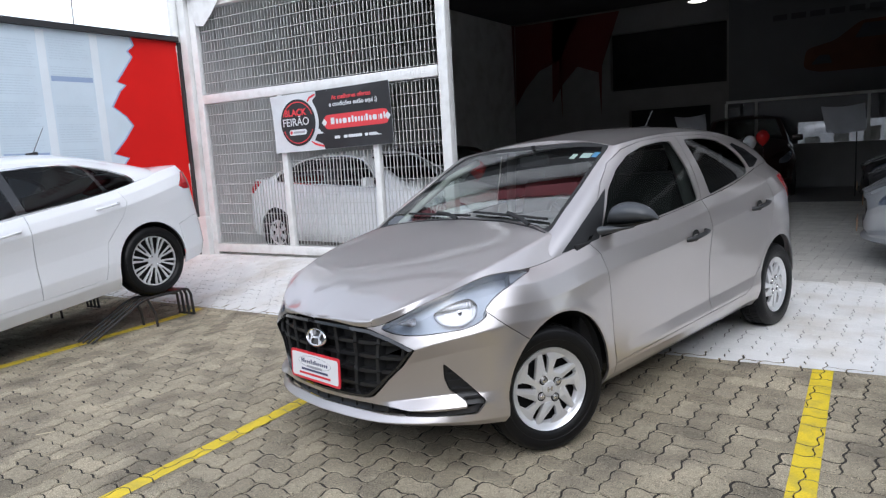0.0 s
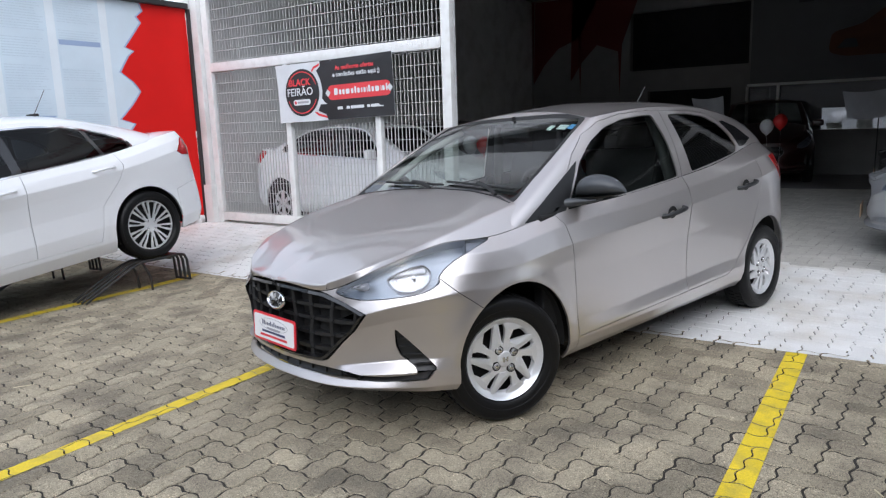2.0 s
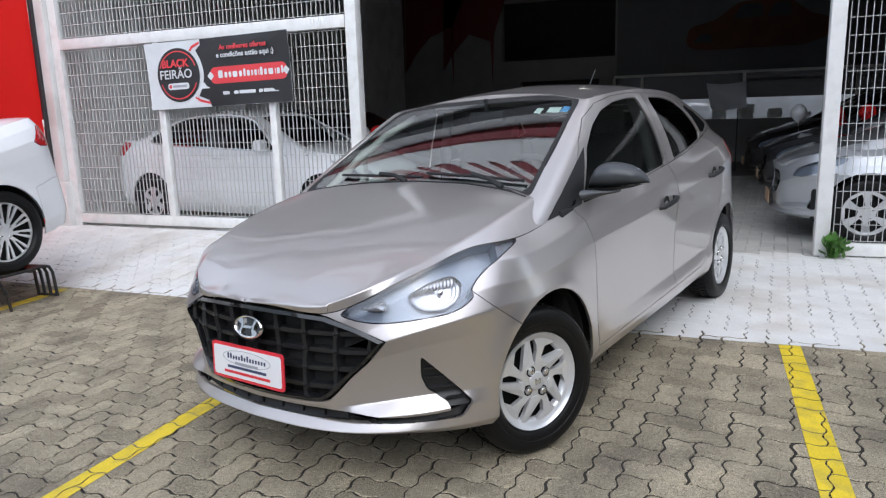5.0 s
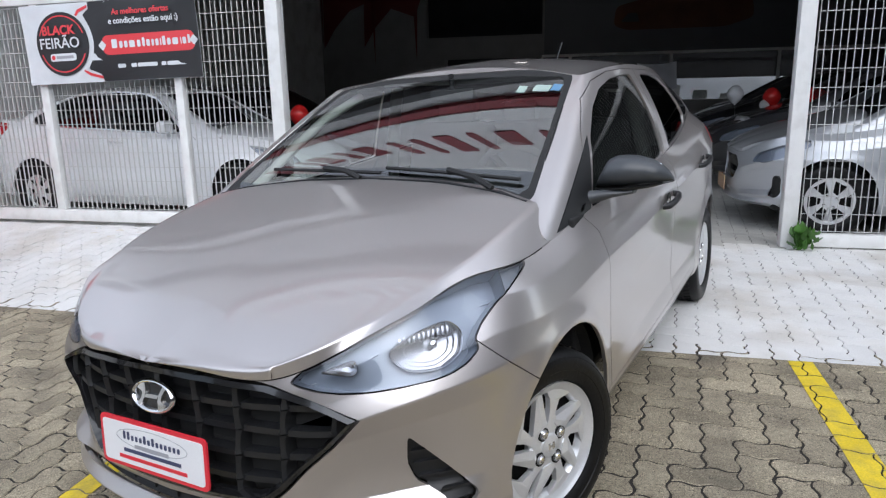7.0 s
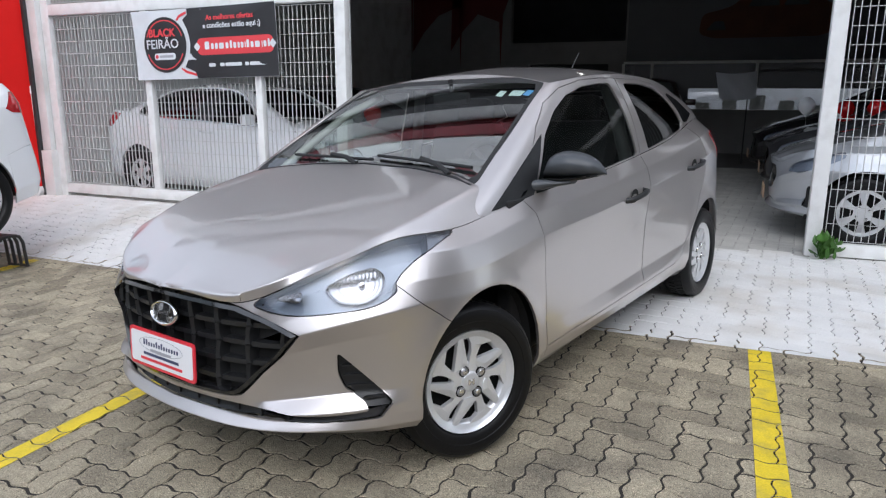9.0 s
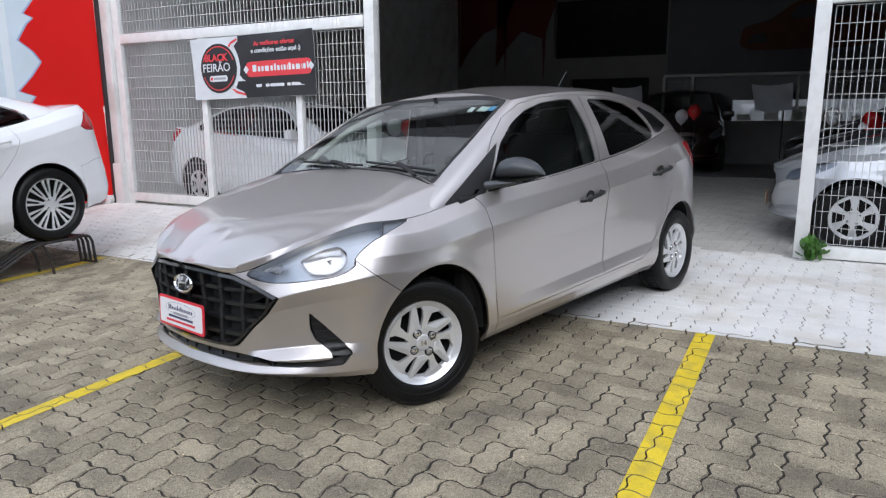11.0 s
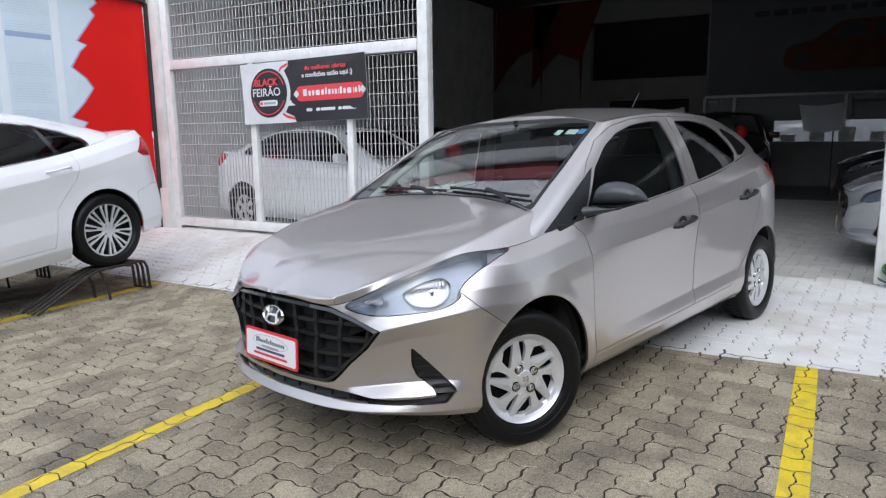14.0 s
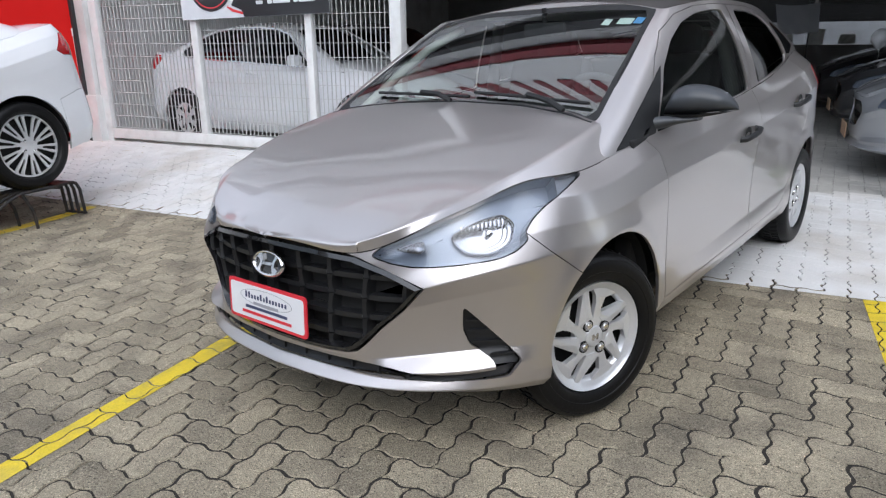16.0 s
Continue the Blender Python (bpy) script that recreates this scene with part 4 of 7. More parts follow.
def wheel(parent, m, radius, rim, width, spokes, name="wheel", label=""):
    """A wheel: tyre, cover or alloy with its openings cut through, hub cap and bolts. It turns about its own x axis, outer side to +x."""
    hub = new(name)
    hub.parent, hub.matrix_basis, hub.empty_display_size = parent, m, 0.05
    if label:
        tagged(hub, label)
    turn = pose(0, 0, 0, 0, 90, 0)
    bm = bmesh.new()
    h = width / 2
    lathe(bm, [(rim, -h * 0.85), (rim + 0.01, -h * 0.96), (radius * 0.87, -h), (radius * 0.955, -h * 0.9), (radius * 0.99, -h * 0.72), (radius, -h * 0.4),
               (radius, h * 0.4), (radius * 0.99, h * 0.72), (radius * 0.955, h * 0.9), (radius * 0.93, h * 0.955), (radius * 0.925, h * 0.945), (radius * 0.90, h * 0.985), (radius * 0.86, h), (radius * 0.80, h * 0.995), (radius * 0.795, h * 0.975), (rim + 0.016, h * 0.97), (rim + 0.004, h * 0.86), (rim, h * 0.6)], 64, turn)
    part("tyre", bm, M_TYRE, hub, smooth=40)
    bm = bmesh.new()
    for i in range(56):
        a = i * math.tau / 56
        for s in (-1, 1):
            box(bm, s * h * 0.28 - 0.018, s * h * 0.28 + 0.018, -0.006, 0.006, radius - 0.004, radius + 0.004, m=pose(0, 0, 0, math.degrees(a) + s * 1.5, 0, 0) @ pose(0, 0, 0, 0, 0, s * 12))
    tagged(part("tread", bm, M_TYRE, hub), kind="stuff")
    bm = bmesh.new()
    lathe(bm, [(0.0001, -0.02), (rim * 0.5, -0.02), (rim, h * 0.1), (rim, h * 0.7)], 48, turn)
    part("wheel_dish", bm, M_WELL, hub, smooth=40)
    R = rim - 0.002
    if spokes is None:
        bladed_cover(hub, R, h)
    else:
        P = []
        for r in np.linspace(0.0, R, 18):
            q = r / R
            x = h * 0.62 + 0.018 * (1 - q**2) + (0.010 if q > 0.93 else 0)
            P.append([(x, r * math.cos(a), r * math.sin(a)) for a in np.linspace(0, math.tau, 73)])
        sk = Skin(grid_mesh(np.array(P)), "face")
        for f in sk.bm.faces:
            if f.normal.x < 0:
                f.normal_flip()
        for poly in spokes:
            sk.cut("slot", poly, SIDE)
        panel("wheel_cover", sk.faces("face"), M_ALLOY, hub, "", inset=0.0, flange=0.014)
    bm = bmesh.new()
    lathe(bm, [(0.013, 0), (0.013, 0.006), (0.010, 0.010), (0.0001, 0.012)], 10, turn)
    bolt = part("wheel_bolt", bm, M_CHROME, hub, "chrome wheel bolt", smooth=40)
    for i in range(4):
        a = math.tau * (i + 0.35) / 4
        ob = bolt if i == 0 else bolt.copy()
        if i:
            scene.collection.objects.link(ob)
        ob.location = (h * 0.62 + (0.010 if spokes is None else 0.016), 0.052 * math.cos(a), 0.052 * math.sin(a))
    return hub


def swirl(n, r0, r1, a0, width, lean, skew=0.0):
    """Openings of a wheel face, n round the hub."""
    out = []
    for i in range(n):
        b = math.tau * i / n + a0
        pts = []
        for r, a in ((r0, -width * 0.55), (r1, -width * 0.5 + lean), (r1, width * 0.5 + lean + skew), (r0 * 1.12, width * 0.5)):
            pts.append((r * math.cos(b + a), r * math.sin(b + a)))
        out.append(rounded(pts, 0.008, 3))
    return out


def build_hatch():
    car = thing("hatchback_car", "grey-brown metallic five-door hatchback parked on the paved forecourt", "car", pose(0, 0, 0, 0, 0, -15))
    wall, hood, upper, roof, _ = body_skins(HATCH)
    side = lambda f: f.normal.x > 0.25
    front = lambda f: f.calc_center_median().y < 0.2
    for y, r in ((0.055, 0.333), (2.53, 0.34)):
        wall.cut("gone", circle(y, 0.302, r), SIDE, side)
        wall.cut("gone", [(y - r, 0.305), (y + r, 0.305), (y + r, 0.1), (y - r, 0.1)], SIDE, side)
    wall.cut("front_bumper", [(-0.6, 0.1), (-0.6, 0.9), (-0.2, 0.9), (0.285, 0.712), (0.305, 0.708), (0.492, 0.556), (0.60, 0.45), (0.60, 0.1)], CORNER, front, ("shell",))
    wall.cut("fender", [(0.10, 0.95), (0.2, 1.0), (0.42, 0.90), (0.43, 0.85), (0.445, 0.70), (0.455, 0.55), (0.46, 0.40), (0.475, 0.15), (-0.5, 0.15), (-0.5, 0.95)], SIDE, side, ("shell",))
    wall.cut("lamp", LAMP, CORNER, front, ("fender", "front_bumper"))
    wall.cut("lamp_end", [(0.41, 0.70), (0.425, 0.90), (0.6, 0.9), (0.6, 0.7)], CORNER, front, ("lamp",))
    wall.cut("grille", GRILLE, FRONT, front, ("front_bumper",))
    wall.cut("vent", VENT, CORNER, front, ("front_bumper",))
    wall.cut("vent", INTAKE, FRONT, front, ("front_bumper",))
    wall.cut("door_f", DOOR_F, SIDE, side, ("shell", "fender"))
    wall.cut("door_r", DOOR_R, SIDE, side, ("shell",))
    wall.cut("tail", TAIL, SIDE, lambda f: f.normal.x > 0.1 and f.calc_center_median().y < 3.0, ("shell",))
    windscreen = rounded([(-0.3, 0.985), (0.4, 0.985), (0.645, 0.955), (0.668, 0.975), (0.628, 1.15), (0.572, 1.34), (0.54, 1.375), (0.3, 1.388), (-0.3, 1.392)], 0.02, 3)
    glass = [(-0.3, 1.012), (0.4, 1.005), (0.61, 0.982), (0.635, 1.0), (0.598, 1.17), (0.548, 1.325), (0.52, 1.352), (0.3, 1.366), (-0.3, 1.372)]
    fore = lambda f: f.calc_center_median().y < 1.12 and f.normal.y < -0.3
    upper.cut("seal", windscreen, FRONT, fore)
    upper.cut("windscreen", glass, FRONT, fore, ("seal",))
    upper.cut("door_f", DOOR_F, SIDE, side, ("frame",))
    upper.cut("door_r", DOOR_R, SIDE, side, ("frame",))
    upper.cut("quarter", QUARTER, SIDE, side, ("frame", "door_r"))
    upper.cut("sail", SAIL, SIDE, side, ("frame", "door_f"))
    upper.cut("window_f", WINDOW_F, SIDE, side, ("door_f", "frame"))
    upper.cut("window_r", WINDOW_R, SIDE, side, ("door_r", "frame"))
    upper.cut("rear_glass", [(-0.3, 1.09), (0.5, 1.09), (0.46, 1.27), (-0.3, 1.28)], FRONT, lambda f: f.normal.y > 0.3, ("frame",))
    both = lambda fs: fs + flipped(fs)
    panel("body_shell", both(wall.faces("shell") + upper.faces("frame")), M_PAINT, car)
    panel("front_bumper", both(wall.faces("front_bumper")), M_PAINT, car)
    panel("hood", both(hood.faces("hood")), M_PAINT, car)
    panel("roof", both(roof.faces("roof")), M_PAINT, car, flange=0.006, inset=0.001)
    panel("cabin_lining", both(upper.faces("frame", "door_f", "door_r")), M_CABIN, car, "dark inner lining", 0, 0, -0.016)
    panel("roof_lining", both(roof.faces("roof")), M_CABIN, car, "dark roof lining", 0.01, 0, -0.022)
    panel("windscreen", both(upper.faces("windscreen")), M_SCREEN, car, "clear windscreen with a reflected sign", 0, 0, -0.003)
    panel("windscreen_seal", both(upper.faces("seal")), M_SEAL, car, "", 0, 0, -0.003)
    panel("rear_window", both(upper.faces("rear_glass")), M_TINT, car, "dark tinted glass", 0, 0, -0.003)
    for turn in (lambda fs: fs, flipped):
        panel("fender", turn(wall.faces("fender")), M_PAINT, car)
        df = panel("front_door", turn(wall.faces("door_f") + upper.faces("door_f")), M_PAINT, car)
        dr = panel("rear_door", turn(wall.faces("door_r") + upper.faces("door_r")), M_PAINT, car)
        panel("side_window", turn(upper.faces("window_f")), M_SIDE_GLASS, df, "faintly green side glass", 0, 0, -0.006)
        panel("side_window", turn(upper.faces("window_r")), M_REAR_GLASS, dr, "faintly green side glass", 0, 0, -0.006)
        panel("mirror_base", turn(upper.faces("sail")), M_PLASTIC, df, "black plastic corner", 0.001, 0.004, 0.001)
        panel("quarter_trim", turn(upper.faces("quarter")), M_GLOSS_BLACK, car, "black corner trim", 0.001, 0.004)
        lamp = panel("headlight", turn(wall.faces("lamp", "lamp_end")), M_LENS, car, "clear headlight lens over a blue-grey housing", 0.002, 0)
        panel("lamp_housing", turn(wall.faces("lamp")), M_LAMP_BOX, lamp, "", 0.003, -0.048, -0.050)
        panel("lamp_end", turn(wall.faces("lamp_end")), M_LAMP_END, lamp, "dark rear end of the lamp", 0.003, -0.016, -0.02)
        panel("tail_light", turn(wall.faces("tail")), M_RED_LENS, car, "red tail light", 0.001, 0.01, 0.003)
    panel("intake", both(wall.faces("vent")), M_PLASTIC, car, "black plastic lower intake", 0, 0, -0.022)
    panel("grille_back", both(wall.faces("grille")), M_WELL, car, "", 0, 0, -0.06)
    return car, wall, upper


hatch, hatch_wall, hatch_upper = build_hatch()


# ---- fittings of the hatchback ----
def surface(skin):
    """A finder of points on a half skin, by a ray."""
    from mathutils.bvhtree import BVHTree
    tree = BVHTree.FromBMesh(skin.bm)

    def at(origin, way):
        p, n, _, _ = tree.ray_cast(Vector(origin), Vector(way))
        return p, n
    return at


on_wall, on_upper = surface(hatch_wall), surface(hatch_upper)
for s in (1, -1):
    for y, steer in ((0.0, -20), (2.53, 0)):
        base = pose(s * 0.748, y + (0 if y else 0.012), 0.290, 0, 0, steer + (0 if s > 0 else 180))
        wheel(hatch, base @ pose(0, 0, 0, 25 if y else 0, 0, 0), 0.288, 0.193, 0.180, None, label="silver wheel cover with ten blades on a black tyre")
        bm = bmesh.new()
        lathe(bm, [(0.345, -0.30), (0.352, -0.05), (0.345, 0.05)], 48, pose(s * 0.80, y + (0 if y else 0.05), 0.305, 0, 90 * s, 0))
        for v in list(bm.verts):
            out = np.interp(v.co.y, [-0.35, -0.30, -0.25, -0.13, 0.02, 2.5, 2.75, 2.95], [0.62, 0.67, 0.73, 0.79, 0.82, 0.826, 0.80, 0.74])
            v.co.x = s * min(abs(v.co.x), out)
            if v.co.z < 0.24:
                bm.verts.remove(v)
        part("wheel_arch_liner", bm, M_WELL, hatch)
bm = bmesh.new()
box(bm, -0.70, 0.70, -0.20, 2.95, 0.20, 0.40, 0.03)
box(bm, -0.48, 0.48, -0.55, -0.20, 0.245, 0.36, 0.02)
part("underbody", bm, M_WELL, hatch, "dark underbody")


def ribbon(points, height, depth, bm):
    """A bar of upright section that follows points."""
    a = [[bm.verts.new(Vector(p) + Vector((0, dy, dz))) for dy, dz in ((0, -height / 2), (0, height / 2), (depth, height / 2), (depth, -height / 2))] for p in points]
    for p, q in zip(a, a[1:]):
        for k in range(4):
            bm.faces.new((p[k], p[(k + 1) % 4], q[(k + 1) % 4], q[k]))
    bm.faces.new(a[0][::-1])
    bm.faces.new(a[-1])


def grille_half(z):
    """How far the grille opening reaches from the middle at a height."""
    xs = [(0.352, 0.30), (0.385, 0.37), (0.44, 0.42), (0.50, 0.485), (0.577, 0.555), (0.60, 0.49), (0.63, 0.415), (0.652, 0.355)]
    return float(np.interp(z, [a for a, _ in xs], [b for _, b in xs]))


def nose(x, z, back=0.0):
    p, n = on_wall((min(abs(x), 0.84), -3, z), (0, 1, 0))
    y = p.y if p else -0.6
    return Vector((x, y + back, z))


bm = bmesh.new()
for z in (0.398, 0.464, 0.530, 0.592):
    w = grille_half(z) - 0.012
    ribbon([nose(x, z, 0.026) for x in np.linspace(-w, w, 25)], 0.016, 0.035, bm)
part("grille_slat", bm, M_PLASTIC, hatch, "black horizontal grille slats", smooth=30)
for k in range(-4, 5):
    x0 = k * 0.122
    for z0, z1 in ((0.352, 0.398), (0.398, 0.464), (0.464, 0.530), (0.530, 0.592), (0.592, 0.655)):
        mid = (z0 + z1) / 2
        if abs(x0) > grille_half(mid) - 0.02:
            continue
        bm = bmesh.new()
        rows = []
        for z, w in ((z0 + 0.002, 0.013), (z0 + 0.016, 0.007), (z1 - 0.016, 0.007), (z1 - 0.002, 0.013)):
            p = nose(x0 * (1 + 0.25 * (z - 0.5)), z, 0.016)
            rows.append([bm.verts.new(p + Vector((dx, dy, 0))) for dx, dy in ((-w, 0.006), (0, -0.004), (w, 0.006), (w, 0.045), (-w, 0.045))])
        for p, q in zip(rows, rows[1:]):
            for i in range(5):
                bm.faces.new((p[i], p[(i + 1) % 5], q[(i + 1) % 5], q[i]))
        part("grille_rib", bm, M_PLASTIC, hatch, smooth=30)
# gloss black surround of the grille
rim = [(0.0, 0.676), (0.20, 0.670), (0.352, 0.655), (0.46, 0.618), (0.556, 0.578), (0.485, 0.503), (0.42, 0.443), (0.368, 0.388), (0.335, 0.362), (0.305, 0.352), (0, 0.344)]
rim = rim + [(-x, z) for x, z in rim[-2:0:-1]]
rim = [tuple(p) for a, b in zip(rim, rim[1:] + rim[:1]) for p in np.linspace(a, b, 5)[:-1]]
bm = bmesh.new()
outer, inner, mid = [], [], []
for x, z in rim:
    c = Vector((x * 0.955, 0, z + (0.50 - z) * (0.13 if z < 0.6 else 0.14)))
    outer.append(bm.verts.new(nose(x, z, -0.001)))
    mid.append(bm.verts.new(nose(c.x * 0.55 + x * 0.45, c.z * 0.55 + z * 0.45, -0.004)))
    inner.append(bm.verts.new(nose(c.x, c.z, 0.026)))
for a, b in ((outer, mid), (mid, inner)):
    for k in range(len(rim)):
        n = (k + 1) % len(rim)
        bm.faces.new((a[k], a[n], b[n], b[k]))
bmesh.ops.recalc_face_normals(bm, faces=bm.faces)
part("grille_surround", bm, M_GLOSS_BLACK, hatch, "gloss black grille surround", smooth=50)

# oval badge with a slanted letter form
badge = new("badge")
badge.parent, badge.matrix_basis = hatch, Matrix.Translation((0, -0.685, 0.590)) @ pose(0, 0, 0, 76, 0, 0)
tagged(badge, "chrome oval badge")
bm = bmesh.new()
ring = []
for i in range(48):
    a = i * math.tau / 48
    c, sn = math.cos(a), math.sin(a)
    ring.append([bm.verts.new((c * (0.080 + dr), sn * (0.044 + dr), dz)) for dr, dz in ((0.0, 0), (-0.001, 0.008), (-0.006, 0.011), (-0.011, 0.008), (-0.012, 0))])
for a, b in zip(ring, ring[1:] + ring[:1]):
    for k in range(4):
        bm.faces.new((a[k], a[k + 1], b[k + 1], b[k]))
bmesh.ops.recalc_face_normals(bm, faces=bm.faces)
part("badge_ring", bm, M_CHROME, badge, smooth=60)
for pts in ([(-0.056, 0.016), (-0.044, 0.029), (-0.030, 0.033), (-0.024, 0.010), (-0.026, -0.006), (-0.040, -0.031), (-0.051, -0.026), (-0.037, -0.006), (-0.036, 0.008)],
            [(0.056, -0.016), (0.044, -0.029), (0.030, -0.033), (0.024, -0.010), (0.026, 0.006), (0.040, 0.031), (0.051, 0.026), (0.037, 0.006), (0.036, -0.008)],
            [(-0.027, -0.006), (0.020, -0.004), (0.027, 0.006), (-0.020, 0.004)]):
    bm = bmesh.new()
    plate(bm, pts, 0.008, Matrix.Translation((0, 0, 0.009)))
    part("badge_stroke", bm, M_CHROME, badge)
bm = bmesh.new()
plate(bm, [(0.074 * math.cos(i * math.tau / 32), 0.038 * math.sin(i * math.tau / 32)) for i in range(32)], 0.01, Matrix.Translation((0, 0, 0.001)))
part("badge_back", bm, M_GLOSS_BLACK, badge)

# dealer plate: red rim, white face; the dealer's name is left as plain shapes
tag = new("number_plate")
tag.parent, tag.matrix_basis = hatch, Matrix.Translation((0.0, -0.716, 0.452)) @ pose(0, 0, 0, 86, 0, 0)
tagged(tag, "white dealer plate with a red border and plain print")
box_out = lambda w, h, r: rounded([(-w / 2, -h / 2), (w / 2, -h / 2), (w / 2, h / 2), (-w / 2, h / 2)], r, 4)
bm = bmesh.new()
plate(bm, box_out(0.405, 0.136, 0.016), 0.006)
part("plate_border", bm, M_PLATE_RED, tag, "red plate border")
bm = bmesh.new()
plate(bm, box_out(0.383, 0.114, 0.012), 0.002, Matrix.Translation((0, 0, 0.0015)))
part("plate_face", bm, M_PLATE_WHITE, tag)
bm = bmesh.new()
for a, b in zip(ellipse(0, 0.020, 0.135, 0.028, 48), ellipse(0, 0.020, 0.135, 0.028, 48)[1:] + [(0.135, 0.020)]):
    rod(bm, (*a, 0.002), (*b, 0.002), 0.0009, 4)
part("oval_outline", bm, M_INK_GREY, tag)
for k in range(14):
    x = -0.104 + k * 0.016
    h = 0.022 if k in (0, 1, 5, 7) else 0.014
    bm = bmesh.new()
    plate(bm, rounded([(x - 0.0045, 0.012), (x + 0.0045, 0.012), (x + 0.0045, 0.012 + h), (x - 0.0045, 0.012 + h)], 0.003, 2), 0.001, Matrix.Translation((0, 0, 0.0026)))
    part("print_bar", bm, M_INK_BLUE, tag)
for z, w, ma in ((-0.018, 0.22, M_INK_BLUE), (-0.038, 0.26, M_PLATE_RED), (-0.002, 0.13, M_INK_GREY)):
    bm = bmesh.new()
    plate(bm, [(-w / 2, z - 0.005), (w / 2, z - 0.005), (w / 2, z + 0.005), (-w / 2, z + 0.005)], 0.001, Matrix.Translation((0, 0, 0.0026)))
    part("print_bar", bm, ma, tag)

# lower intake studs
for x in np.linspace(-0.5, 0.5, 11):
    bm = bmesh.new()
    p = nose(x, 0.297, 0.010)
    box(bm, x - 0.003, x + 0.003, p.y + 0.004, p.y + 0.03, 0.287, 0.316, 0.001)
    part("intake_rib", bm, M_PLASTIC, hatch)

# slats in the side vents
for s in (1, -1):
    for z in (0.352, 0.388, 0.424, 0.458):
        bm = bmesh.new()
        c0, c1 = np.interp(z, [0.35, 0.39, 0.44, 0.50], [0.175, 0.118, 0.104, 0.106]), np.interp(z, [0.34, 0.51], [0.272, 0.112])
        pts = []
        for c in np.linspace(c0, c1, 5):
            p, n = on_wall(Vector((c / 0.70711, 0, z)) + Vector((0.6, -0.6, 0)) * 2, Vector((-1, 1, 0)))
            if p:
                pts.append((s * p.x, p.y + 0.012, z))
        if len(pts) > 1:
            ribbon(pts, 0.006, 0.02, bm)
            part("vent_slat", bm, M_PLASTIC, hatch)
        else:
            bm.free()

# head lamps: reflector bowl, bulb shield, side lamp prism
M_REFLECTOR = material("bright_lamp_reflector", (0.46, 0.46, 0.48), 0.2, metal=1.0)
M_PRISM = clear("lamp_prism", (0.95, 0.96, 0.98), 1.5, 0.15)
lamps = [o for o in hatch.children if o.name.startswith("headlight")]
for ob, s in zip(lamps, (1, -1)):
    out = Vector((0.55, -0.80, 0.15)).normalized()
    for c, size, name in ((Vector((0.650, -0.385, 0.713)), 1.0, "reflector"), (Vector((0.487, -0.520, 0.684)), 0.5, "side_lamp")):
        hit, n = on_wall(c + out, -out)
        n = n if n.dot(out) > 0 else -n
        hit, n = hit - n * 0.014, (n * 0.75 + out * 0.25).normalized()
        turn = n.to_track_quat("Z", "Y").to_matrix().to_4x4()
        hit.x, turn = hit.x * s, (turn if s > 0 else Matrix.Diagonal((-1, 1, 1, 1)) @ turn)
        m = Matrix.Translation(hit) @ turn
        shape = [(-0.106, 0.004), (-0.066, -0.050), (0.02, -0.060), (0.082, -0.028), (0.096, 0.026), (0.062, 0.060), (-0.01, 0.046)] if size == 1.0 else [(-0.06, -0.008), (0.02, -0.020), (0.036, -0.008), (0.030, 0.022), (-0.01, 0.010)]
        rim = rounded(shape, 0.03 * size, 4)
        bm = bmesh.new()
        rings = []
        for q, dz in ((1.03, -0.010), (1.0, 0.0), (0.96, -0.002), (0.90, -0.016), (0.80, -0.018), (0.76, -0.025), (0.64, -0.027), (0.60, -0.032), (0.40, -0.034), (0.05, -0.035)):
            rings.append([bm.verts.new(m @ Vector((x * q + 0.012 * size * (1 - q), y * q + 0.004 * (1 - q), dz * (0.6 + 0.4 * size)))) for x, y in rim])
        for p, q in zip(rings, rings[1:]):
            for i in range(len(rim)):
                j = (i + 1) % len(rim)
                bm.faces.new((p[i], p[j], q[j], q[i]))
        bmesh.ops.recalc_face_normals(bm, faces=bm.faces)
        part(name, bm, M_REFLECTOR, ob, "bright faceted reflector bowl", smooth=20)
        if size < 1:
            continue
        bm = bmesh.new()
        for i in range(11):
            q = -0.062 + 0.0125 * i
            box(bm, q - 0.0045, q + 0.0045, 0.016 + 0.03 * (0.03 + q), 0.036 + 0.12 * (0.03 + q), -0.022, -0.014, 0.002, m)
        part("reflector_facet", bm, M_REFLECTOR, ob, smooth=30)
        bm = bmesh.new()
        lathe(bm, [(0.0001, -0.004), (0.008, -0.006), (0.011, -0.014), (0.011, -0.034)], 16, m @ Matrix.Translation((0.018, 0.006, 0)))
        part("bulb_shield", bm, M_CHROME, ob, smooth=40)

